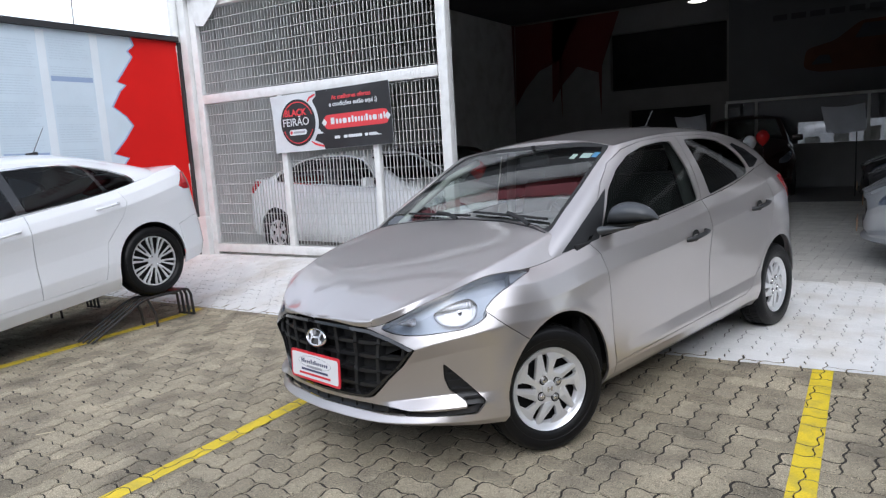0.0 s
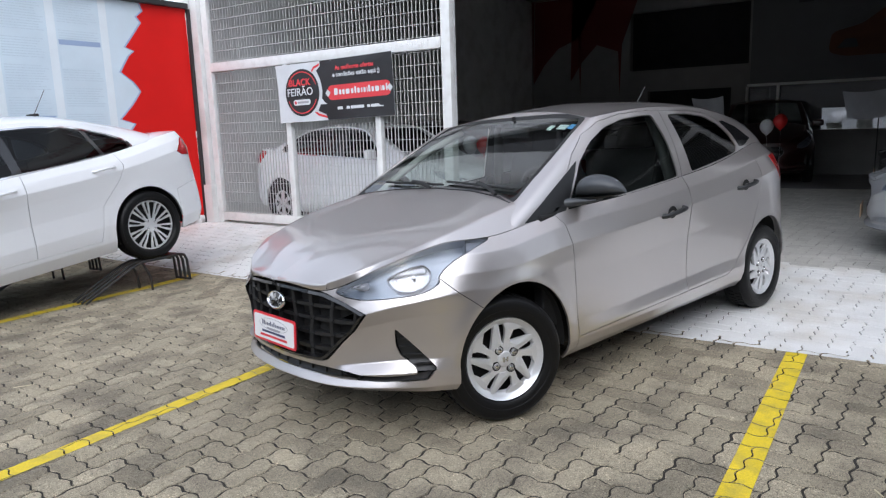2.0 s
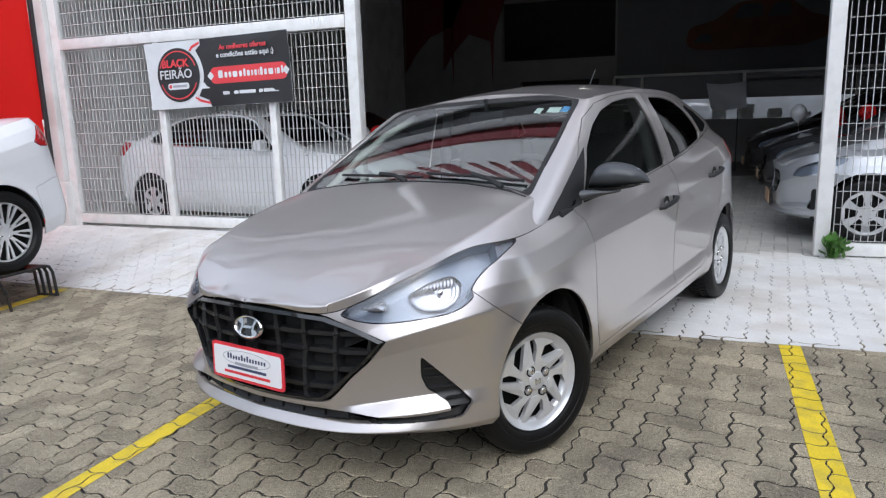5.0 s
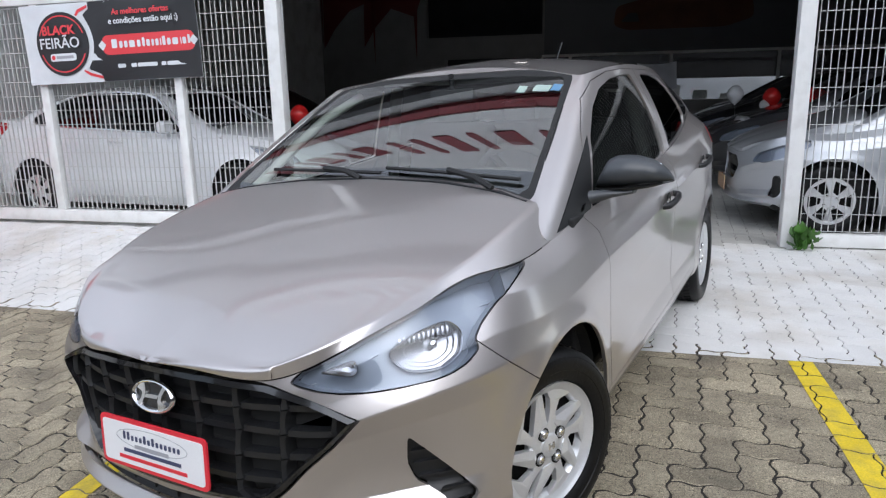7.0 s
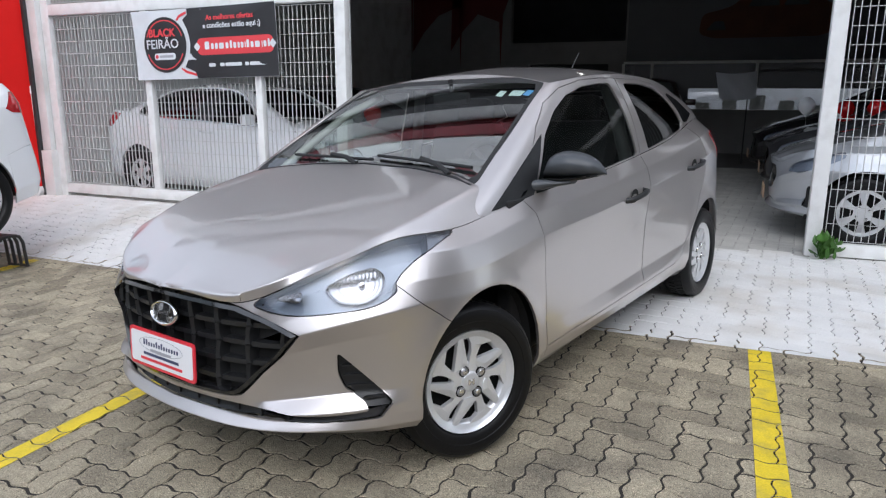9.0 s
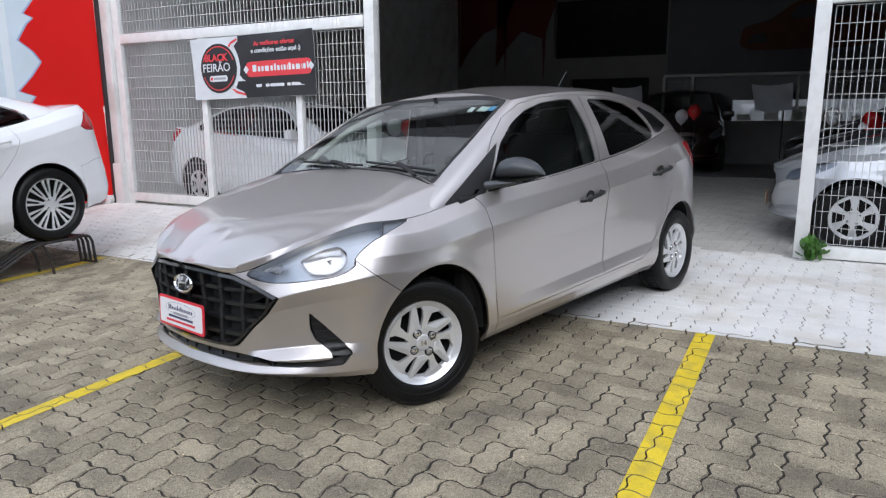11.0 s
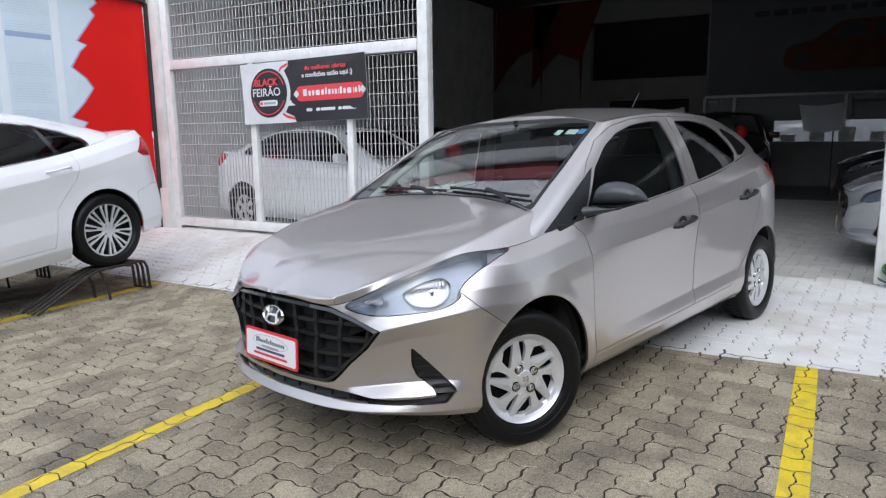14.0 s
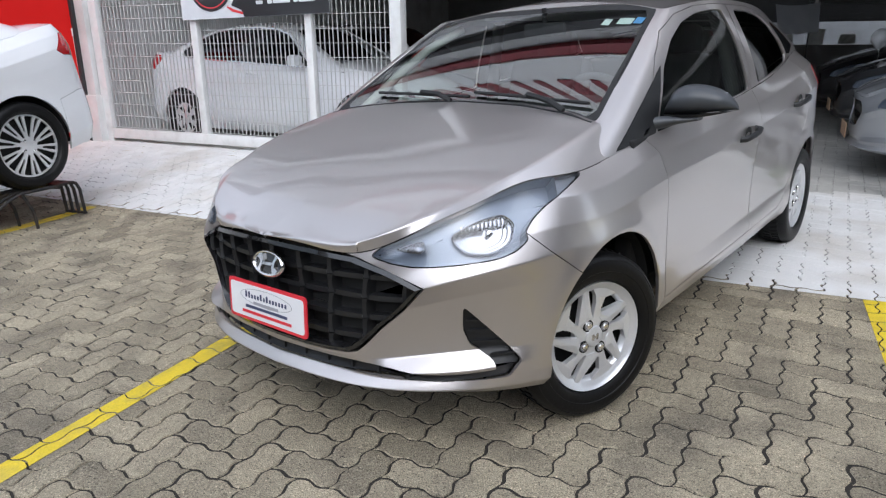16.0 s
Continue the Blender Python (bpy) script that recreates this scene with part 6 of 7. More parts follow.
        for y in (0.0, 2.85):
            turn_m = pose(s * 0.80, y, radius, 0, 0, 0 if s > 0 else 180)
            wheel(car, turn_m, radius, rim, 0.225, spokes or alloy_spokes(10))
            bm = bmesh.new()
            lathe(bm, [(0.0001, -0.36), (0.385, -0.36), (0.385, 0.05)], 40, pose(s * 0.80, y, 0.335, 0, 90 * s, 0))
            for v in list(bm.verts):
                if v.co.z < 0.25 and abs(v.co.z - 0.335) > 0.01:
                    bm.verts.remove(v)
            part("wheel_arch_liner", bm, M_WELL, car)
    bm = bmesh.new()
    box(bm, -0.80, 0.80, -0.3, 3.2, 0.28, 0.5, 0.02)
    box(bm, -0.60, 0.60, 0.9, 3.0, 0.42, 0.9, 0.05)
    part("underbody", bm, M_WELL, car)
    for x in (-0.38, 0.38):
        bm = bmesh.new()
        box(bm, x - 0.25, x + 0.25, 1.55, 1.75, 0.5, 1.12, 0.06)
        box(bm, x - 0.13, x + 0.13, 1.62, 1.72, 1.12, 1.32, 0.04)
        part("front_seat", bm, M_CABIN, car, smooth=40)
    return car, wall


TALL = dict(SEDAN)  # the same body with a deeper sill, a fuller roof and a higher tail
TALL["low"] = [0.19, 0.19, 0.19, 0.19, 0.18, 0.17, 0.16, 0.155, 0.155, 0.16, 0.17, 0.19, 0.21, 0.23, 0.24, 0.25, 0.25, 0.25]
TALL["top"] = [*SEDAN["top"][:8], 0.985, 1.025, 1.065, 1.11, 1.15, 1.17, 1.178, 1.18, 1.18, 1.18]
TALL["rear_screen"] = [(x, y, z + 0.045) for x, y, z in SEDAN["rear_screen"]]
TALL["deck_spine"] = [(0, 3.426, 1.20)]
TALL["roof"] = [(x, y, z + 0.025) for x, y, z in SEDAN["roof"]]
TALL["crown"] = [(x, y, z + 0.055) for x, y, z in SEDAN["crown"]]
FORD_TAIL = [(3.33, 0.985), (3.40, 1.05), (3.45, 1.11), (4.1, 1.12), (4.1, 0.955), (3.5, 0.93), (3.39, 0.945)]
ford_m = Matrix.Translation((-4.76, 1.17 - 2.834, 0)) @ pose(0, 0, 0, 6.06, 0, 0) @ Matrix.Diagonal((1, 1, 1.0, 1))
ford, _ = build_sedan("sedan_car", "white four-door saloon with its rear wheels raised on black steel ramps", ford_m, M_WHITE_PAINT, spec=TALL, tail=FORD_TAIL)
aerial = new("aerial")
aerial.parent = ford
bm = bmesh.new()
rod(bm, (0, 2.45, 1.49), (0, 2.615, 1.73), 0.004, 6, 0.0025)
part("aerial_rod", bm, M_SEAL, aerial)
bm = bmesh.new()
box(bm, -0.02, 0.02, 2.39, 2.50, 1.465, 1.515, 0.01)
part("aerial_foot", bm, M_SEAL, aerial, smooth=40)
sedan_m = GATE @ Matrix.Translation((-5.0, 1.36, -0.08)) @ pose(0, 0, 0, 0, 0, 90) @ Matrix.Diagonal((0.93, 0.885, 0.985, 1))
sedan, _ = build_sedan("sedan_car", "white four-door saloon parked indoors behind the mesh gate", sedan_m, M_WHITE_PAINT, rim=0.19, spokes=swirl(6, 0.07, 0.17, 0, 0.55, 0.05), tail=[(3.26, 1.085), (3.42, 1.105), (4.1, 1.09), (4.1, 0.90), (3.36, 0.92), (3.25, 1.03)])


# ---- other small cars in the showroom, of the same kind of body ----
def build_small(name, label, m, paint, spokes, group="cars in the showroom", glass=None):
    car = thing(name, label, "car", m, group=group)
    wall, hood, upper, roof, _ = body_skins(HATCH, 130, 24)
    side = lambda f: f.normal.x > 0.25
    front = lambda f: f.calc_center_median().y < 0.2
    for y in (0.0, 2.53):
        wall.cut("gone", circle(y, 0.305, 0.345), SIDE, side)
        wall.cut("gone", [(y - 0.345, 0.305), (y + 0.345, 0.305), (y + 0.345, 0.1), (y - 0.345, 0.1)], SIDE, side)
    wall.cut("lamp", rounded([(-0.02, 0.60), (0.02, 0.67), (0.22, 0.745), (0.42, 0.80), (0.44, 0.745), (0.30, 0.66), (0.14, 0.60)], 0.03, 3), CORNER, front, ("shell",))
    wall.cut("grille", rounded([(-0.1, 0.64), (0.30, 0.63), (0.36, 0.55), (0.26, 0.42), (-0.1, 0.41)], 0.03, 3), FRONT, front, ("shell",))
    wall.cut("fog", circle(0.22, 0.36, 0.05, 20), CORNER, front, ("shell",))
    wall.cut("door_f", DOOR_F, SIDE, side, ("shell",))
    wall.cut("door_r", DOOR_R, SIDE, side, ("shell",))
    fore = lambda f: f.calc_center_median().y < 1.12 and f.normal.y < -0.3
    upper.cut("windscreen", [(-0.3, 1.0), (0.4, 0.998), (0.62, 0.975), (0.645, 1.0), (0.60, 1.17), (0.55, 1.33), (0.52, 1.36), (0.3, 1.376), (-0.3, 1.38)], FRONT, fore)
    upper.cut("window", WINDOW_F, SIDE, side, ("frame",))
    upper.cut("window", WINDOW_R, SIDE, side, ("frame",))
    both = lambda fs: fs + flipped(fs)
    panel("body_shell", both(wall.faces("shell") + upper.faces("frame")), paint, car)
    panel("hood", both(hood.faces("hood")), paint, car)
    panel("roof", both(roof.faces("roof")), paint, car, inset=0.001, flange=0.006)
    panel("windscreen", both(upper.faces("windscreen")), M_SCREEN, car, "clear windscreen", 0, 0, -0.003)
    panel("grille", both(wall.faces("grille")), M_GLOSS_BLACK, car, "black grille", 0, 0, -0.02)
    for turn in (lambda fs: fs, flipped):
        panel("front_door", turn(wall.faces("door_f")), paint, car)
        panel("rear_door", turn(wall.faces("door_r")), paint, car)
        panel("side_window", turn(upper.faces("window")), M_BLACK_GLASS, car, "dark side glass", 0.001, 0, -0.004)
        lamp = panel("headlight", turn(wall.faces("lamp")), M_LENS, car, "clear headlight", 0.002, 0.0)
        panel("lamp_housing", turn(wall.faces("lamp")), M_LAMP_BOX, lamp, "", 0.002, -0.026, -0.03)
        panel("fog_light", turn(wall.faces("fog")), M_GLOSS_BLACK, car, "round fog light", 0.002, 0.01, -0.006)
        s = 1 if turn is not flipped else -1
        aim = Vector((0.6 * s, -0.78, 0.12)).to_track_quat("Z", "Y").to_matrix().to_4x4()
        for c in ((0.70, -0.30, 0.685), (0.60, -0.42, 0.645)):
            bm = bmesh.new()
            lathe(bm, [(0.005, -0.03), (0.03, -0.02), (0.05, 0.012), (0.054, 0.012)], 20, Matrix.Translation((s * c[0], c[1], c[2])) @ aim @ Matrix.Diagonal((1.3, 0.62, 1, 1)))
            part("reflector", bm, M_REFLECTOR, lamp, smooth=40)
        bm = bmesh.new()
        box(bm, s * 0.91 - 0.10, s * 0.91 + 0.10, 0.53, 0.63, 0.94, 1.05, 0.03)
        part("wing_mirror", bm, paint, car, smooth=40)
        for y in (0.0, 2.53):
            wheel(car, pose(s * 0.752, y, 0.300, 0, 0, 0 if s > 0 else 180), 0.300, 0.196, 0.185, spokes)
    bm = bmesh.new()
    box(bm, -0.74, 0.74, -0.42, 3.0, 0.20, 0.5, 0.03)
    box(bm, -0.55, 0.55, 0.6, 2.7, 0.42, 0.95, 0.05)
    part("underbody", bm, M_WELL, car)
    return car


STAR = swirl(6, 0.07, 0.172, 0.0, 0.62, 0.03)
silver = build_small("hatchback_car", "silver small hatchback parked indoors behind the mesh gate", GATE @ pose(0.42, 1.27, 0.0, 0, 0, -90), M_SILVER_PAINT, STAR)
bm = bmesh.new()
box(bm, -0.2, 0.2, -0.735, -0.725, 0.30, 0.43, 0.004)
M_ORANGE_PLATE = material("orange_plate", (0.42, 0.27, 0.17), 0.5, grain=0.05)
part("number_plate", bm, M_ORANGE_PLATE, silver, "orange dealer plate")
M_GREY_PAINT = material("dark_grey_car_paint", (0.06, 0.06, 0.065), 0.3, metal=0.4, coat=1.0)


def parked(label, m, paint):
    """A copy of the silver hatchback in another colour."""
    car = copy_thing(silver, m)
    tagged(car, label, "car", "cars in the showroom")
    for o in car.children_recursive:
        if o.type == "MESH" and o.data.materials[0] == M_SILVER_PAINT:
            o.data = o.data.copy()
            o.data.materials[0] = paint
    return car


parked("dark grey small hatchback parked nose out indoors", GATE @ pose(0.45, 3.7, 0.0, 0, 0, -90), M_GREY_PAINT)
parked("black small hatchback parked nose out indoors", GATE @ pose(0.35, 6.0, 0.0, 0, 0, -88), M_DARK_PAINT)
parked("black hatchback parked far inside the showroom", GATE @ pose(0.75, 8.1, 0.0, 0, 0, -80), M_DARK_PAINT)
parked("dark red tall car with balloons facing the gate", GATE @ pose(-2.35, 8.45, -0.02, 0, 0, 8) @ Matrix.Diagonal((1.06, 1.1, 1.14, 1)), M_RED_PAINT)
parked("black hatchback behind the white saloon", GATE @ pose(-5.2, 3.6, -0.06, 0, 0, 90), M_DARK_PAINT)


# ---- things at the gate and in the showroom ----
M_BANNER_BLACK = material("black_banner_vinyl", (0.022, 0.021, 0.022), 0.38, grain=0.05, blotch=0.1, blotch_scale=5)
M_BANNER_WHITE = material("white_banner_vinyl", (0.66, 0.68, 0.70), 0.4, grain=0.03, blotch=0.08, blotch_scale=5)
M_BANNER_RED = material("red_banner_print", (0.72, 0.055, 0.065), 0.45, grain=0.03)
M_BALLOON_RED = material("red_balloon", (0.65, 0.02, 0.02), 0.25, coat=0.4)
M_BALLOON_WHITE = material("white_balloon", (0.75, 0.75, 0.77), 0.3, coat=0.4)
M_LEAF = material("green_weed_leaf", (0.07, 0.19, 0.03), 0.55, grain=0.2, per_piece=0.35)
M_RAMP = material("black_painted_steel", (0.018, 0.018, 0.019), 0.5, grain=0.15, dirt=(0.09, 0.06, 0.04), dirt_amount=0.4, dirt_scale=15)
M_SWOOSH = material("dark_red_wall_paint", (0.13, 0.010, 0.009), 0.7, grain=0.05)
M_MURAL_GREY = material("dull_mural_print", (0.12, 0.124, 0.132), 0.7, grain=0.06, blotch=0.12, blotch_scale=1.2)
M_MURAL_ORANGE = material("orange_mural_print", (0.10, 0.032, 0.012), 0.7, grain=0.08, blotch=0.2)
M_PAPER = material("white_window_posters", (0.75, 0.76, 0.74), 0.7, grain=0.08, blotch=0.2, blotch_scale=4)
M_FLAG = material("pale_grey_cloth", (0.42, 0.43, 0.46), 0.85, grain=0.08, blotch=0.06)
M_FLOOR_DARK = material("dark_office_floor", (0.16, 0.155, 0.15), 0.6, grain=0.1, blotch=0.15)

# banner tied to the gate
banner = thing("banner", "black and white vinyl sale banner tied to the mesh gate", "banner", GATE @ Matrix.Translation((-5.90, -0.035, 1.765)) @ pose(0, 0, 0, 90, -1.2, 0))
W, H = 1.90, 0.725


def sag(x, y):
    return 0.010 * math.sin(x * 7 + y * 3) * (0.4 + abs(y)) + 0.012 * math.cos(x * 3.3 - y * 9) * abs(y) * 2


def sheet(name, inside_fn, mat, lift, label="", nx=76, ny=30):
    bm = bmesh.new()
    vs = {}
    for j in range(ny):
        for i in range(nx):
            cx, cy = -W / 2 + W * (i + 0.5) / nx, -H / 2 + H * (j + 0.5) / ny
            if inside_fn(cx, cy):
                q = []
                for a, b in ((i, j), (i + 1, j), (i + 1, j + 1), (i, j + 1)):
                    if (a, b) not in vs:
                        x, y = -W / 2 + W * a / nx, -H / 2 + H * b / ny
                        vs[(a, b)] = bm.verts.new((x, y, sag(x, y) + lift))
                    q.append(vs[(a, b)])
                bm.faces.new(q)
    return part(name, bm, mat, banner, label, smooth=True)


def laid(name, outline, mat, lift, label=""):
    """A printed shape that follows the banner's folds."""
    bm = bmesh.new()
    f = bm.faces.new([bm.verts.new((x, y, 0)) for x, y in outline])
    bmesh.ops.triangulate(bm, faces=[f])
    for _ in range(2):
        bmesh.ops.subdivide_edges(bm, edges=[e for e in bm.edges if e.calc_length() > 0.05], cuts=1)
        bmesh.ops.triangulate(bm, faces=[f for f in bm.faces if len(f.verts) > 3])
    for v in bm.verts:
        v.co.z = sag(v.co.x, v.co.y) + lift
    return part(name, bm, mat, banner, label)


def laid_arc(name, r0, r1, a0, a1, mat, lift, n=26):
    """A printed arc, as a strip."""
    bm = bmesh.new()
    pairs = []
    for a in np.linspace(a0, a1, n):
        row = [(CX + r * math.cos(a), CY + r * math.sin(a)) for r in (r0, r1)]
        pairs.append([bm.verts.new((x, y, sag(x, y) + lift)) for x, y in row])
    for p, q in zip(pairs, pairs[1:]):
        bm.faces.new((p[0], p[1], q[1], q[0]))
    return part(name, bm, mat, banner)


def follow(ob):
    """Lays lettering on the banner's folds, letter by letter."""
    bm = bmesh.new()
    bm.from_mesh(ob.data)
    for v in bm.verts:
        p = ob.matrix_basis @ v.co
        v.co.z += sag(p.x, p.y) + 0.012
    left, groups = set(bm.verts), []
    while left:
        stack, island = [left.pop()], []
        while stack:
            v = stack.pop()
            island.append(v)
            for e in v.link_edges:
                w = e.other_vert(v)
                if w in left:
                    left.remove(w)
                    stack.append(w)
        groups.append([min(v.co.x for v in island), max(v.co.x for v in island), island])
    groups.sort(key=lambda g: g[0])
    letters = [groups[0]]
    for g in groups[1:]:
        last = letters[-1]
        if g[0] < last[1] - 0.3 * min(g[1] - g[0], last[1] - last[0]):
            last[1], last[2] = max(last[1], g[1]), last[2] + g[2]
        else:
            letters.append(g)
    for g in letters:
        keep = set(g[2])
        one = bmesh.new()
        at = {v: one.verts.new(v.co) for v in g[2]}
        for f in bm.faces:
            if f.verts[0] in keep:
                one.faces.new([at[v] for v in f.verts])
        part("letter", one, ob.data.materials[0], banner, m=ob.matrix_basis.copy())
    bm.free()
    bpy.data.objects.remove(ob)


CX, CY, CR = -0.515, 0.0, 0.292
sheet("banner_cloth", lambda x, y: True, M_BANNER_WHITE, 0.0)
laid("black_field", [(-0.19, H / 2 - 0.002), (W / 2 - 0.002, H / 2 - 0.002), (W / 2 - 0.002, -H / 2 + 0.002), (-0.115, -H / 2 + 0.002), (-0.14, -0.29), (-0.26, -0.24), (-0.20, -0.12), (-0.17, 0.0), (-0.20, 0.14), (-0.26, 0.25), (-0.19, 0.30)], M_BANNER_BLACK, 0.003, "black printed field")
laid("red_stripe", [(-0.20, 0.335), (-0.20, 0.31), (-0.30, 0.275), (-0.33, 0.24), (-0.35, 0.255), (-0.31, 0.30)], M_BANNER_RED, 0.004)
laid("red_stripe", [(-0.125, -0.335), (-0.125, -0.31), (-0.25, -0.275), (-0.30, -0.24), (-0.32, -0.255), (-0.26, -0.30)], M_BANNER_RED, 0.004)
laid_arc("white_arc", 0.325, 0.345, -0.85, 0.85, M_BANNER_WHITE, 0.007)
laid("white_spike", [(CX + 0.285, -0.165), (CX + 0.32, -0.11), (CX + 0.345, -0.10), (CX + 0.37, -0.14), (CX + 0.42, -0.165)], M_BANNER_WHITE, 0.007)
disc = lambda r, n=40: [(CX + r * math.cos(i * math.tau / n), CY + r * math.sin(i * math.tau / n)) for i in range(n)]
laid("black_disc", disc(CR), M_BANNER_BLACK, 0.006, "round black print")
for a0, a1 in ((0.35, 2.8), (3.5, 5.9)):
    laid_arc("red_ring", 0.250, 0.262, a0, a1, M_BANNER_RED, 0.009)
follow(words("BLACK", 0.115, M_BANNER_RED, banner, pose(CX - 0.02, 0.122, 0.012), squeeze=1.02, bold=0.003))
follow(words("FEIRÃO", 0.135, M_BANNER_WHITE, banner, pose(CX - 0.02, 0.005, 0.012), squeeze=1.0, bold=0.0012))
laid("white_pill", rounded([(CX - 0.15, -0.155), (CX + 0.14, -0.155), (CX + 0.14, -0.085), (CX - 0.15, -0.085)], 0.035, 5), M_BANNER_WHITE, 0.010)
laid("red_dot", [(CX - 0.115 + 0.022 * math.cos(a), -0.12 + 0.022 * math.sin(a)) for a in np.linspace(0, math.tau, 17)[:-1]], M_BANNER_RED, 0.012)
laid("print_bar", [(CX - 0.08, -0.133), (CX + 0.11, -0.133), (CX + 0.11, -0.107), (CX - 0.08, -0.107)], M_INK_GREY, 0.012)
follow(words("As melhores ofertas", 0.073, M_BANNER_RED, banner, pose(0.385, 0.247, 0.012), bold=0.0015))
follow(words("e condições estão aqui ;)", 0.073, M_BANNER_WHITE, banner, pose(0.405, 0.168, 0.012), bold=0.0015))
laid("red_pill", rounded([(-0.08, -0.125), (0.905, -0.125), (0.905, 0.05), (-0.08, 0.05)], 0.085, 6), M_BANNER_RED, 0.006, "red rounded print")
for x in (-0.075, 0.895):
    laid("white_diamond", rounded([(x - 0.045, -0.037), (x, -0.085), (x + 0.045, -0.037), (x, 0.010)], 0.012, 3), M_BANNER_WHITE, 0.009)
x = 0.03
for k, w in enumerate((0.075, 0.045, 0.045, 0.075, 0.045, 0.035, 0.045, 0.03, 0.04, 0.014, 0.04, 0.045, 0.075, 0.014, 0.045, 0.03)):
    laid("white_bar", rounded([(x, -0.068), (x + w * 0.8, -0.068), (x + w * 0.8, -0.008 if k % 5 else 0.012), (x, -0.008 if k % 5 else 0.012)], 0.012, 2), M_BANNER_WHITE, 0.009)
    x += w + 0.009
for x0, x1 in ((0.06, 0.15), (0.21, 0.27), (0.28, 0.49), (0.53, 0.58), (0.59, 0.80)):
    laid("white_bar", rounded([(x0, -0.245), (x1, -0.245), (x1, -0.21), (x0, -0.21)], 0.012, 2), M_BANNER_WHITE, 0.006)
for x, y in ((-0.93, 0.345), (-0.93, -0.345), (0.93, 0.345), (0.93, -0.345), (0.0, 0.345)):
    bm = bmesh.new()
    rod(bm, (x, y, 0.004), (x * 1.03, y + 0.02, -0.06), 0.003, 5)
    part("tie", bm, M_BANNER_WHITE, banner)

# steel car ramp under the saloon


def build_ramp(x):
    ramp = thing("car_ramp", "black steel tube car ramp with a bent end stop", "car ramp", Matrix.Translation((x, 1.10, 0)), group="car ramps")
    for k in range(4):
        dx = -0.11 + 0.073 * k
        bm = bmesh.new()
        tube(bm, [(dx, -0.72, 0.015), (dx, -0.22, 0.262), (dx, -0.12, 0.292), (dx, 0.20, 0.292)], 0.0125, 8)
        part("ramp_rail", bm, M_RAMP, ramp, smooth=50)
        bm = bmesh.new()
        tube(bm, [(dx, 0.18, 0.292), (dx, 0.28, 0.300), (dx, 0.345, 0.285), (dx, 0.37, 0.23), (dx, 0.38, 0.02)], 0.0135, 8)
        part("ramp_leg", bm, M_RAMP, ramp, smooth=50)
    for y, z in ((-0.12, 0.278), (0.18, 0.278), (0.38, 0.03)):
        bm = bmesh.new()
        rod(bm, (-0.12, y, z), (0.12, y, z), 0.012, 8)
        part("ramp_crossbar", bm, M_RAMP, ramp, smooth=50)
    for dx in (-0.11, 0.11):
        bm = bmesh.new()
        tube(bm, [(dx, -0.12, 0.28), (dx, -0.06, 0.14), (dx, -0.05, 0.0)], 0.0125, 8)
        part("ramp_leg", bm, M_RAMP, ramp, smooth=50)
    bm = bmesh.new()
    box(bm, -0.13, 0.13, 0.16, 0.32, 0.298, 0.308, 0.003)
    part("ramp_plate", bm, M_RAMP, ramp)
    return ramp


build_ramp(-3.96)
build_ramp(-5.62)

# weed by the gate post
weed = thing("weed", "small leafy green weed growing at the gate post", "plant", GATE @ Matrix.Translation((0.10, -0.07, 0.0)))
bm = bmesh.new()
wr = random.Random(3)
for k in range(90):
    a, tilt, ln = wr.uniform(0, math.tau), wr.uniform(0.1, 1.2), wr.uniform(0.05, 0.12)
    base = Vector((wr.gauss(0.02, 0.035), wr.gauss(0, 0.02), wr.uniform(0.0, 0.13)))
    m = Matrix.Translation(base) @ Euler((tilt, 0, a)).to_matrix().to_4x4()
    w = ln * wr.uniform(0.2, 0.34)
    pts = [(0, 0, 0), (w, 0, ln * 0.35), (w * 0.8, 0.008, ln * 0.7), (0, 0.016, ln), (-w * 0.8, 0.008, ln * 0.7), (-w, 0, ln * 0.35)]
    bm.faces.new([bm.verts.new(m @ Vector(p)) for p in pts])
tagged(part("weed_leaf", bm, M_LEAF, weed), kind="stuff")
for k in range(7):
    bm = bmesh.new()
    a = k * 0.9
    tube(bm, [(0.01 * math.cos(a), 0.01 * math.sin(a), 0), (0.03 * math.cos(a), 0.02 * math.sin(a), 0.08), (0.06 * math.cos(a), 0.03 * math.sin(a), 0.15)], 0.003, 5)
    part("weed_stem", bm, M_LEAF, weed)


def balloon(x, y, z, r, mat, label):
    b = thing("balloon", label, "balloon", GATE @ Matrix.Translation((x, y, z)), group="balloons")
    bm = bmesh.new()
    lathe(bm, [(0.0001, r * 1.08), (r * 0.35, r * 1.0), (r * 0.72, r * 0.72), (r * 0.95, r * 0.28), (r, 0), (r * 0.9, -r * 0.42), (r * 0.62, -r * 0.88), (r * 0.25, -r * 1.2), (r * 0.07, -r * 1.3)], 20)
    part("balloon_skin", bm, mat, b, smooth=True)
    bm = bmesh.new()
    lathe(bm, [(r * 0.07, -r * 1.28), (r * 0.15, -r * 1.42), (r * 0.0001, -r * 1.40)], 8)
    part("balloon_knot", bm, mat, b)
    bm = bmesh.new()
    tube(bm, [(0, 0, -r * 1.35), (0.01, 0.0, -r * 1.9), (0.0, 0.01, -z)], 0.0013, 4)
    part("balloon_string", bm, M_BANNER_WHITE, b)


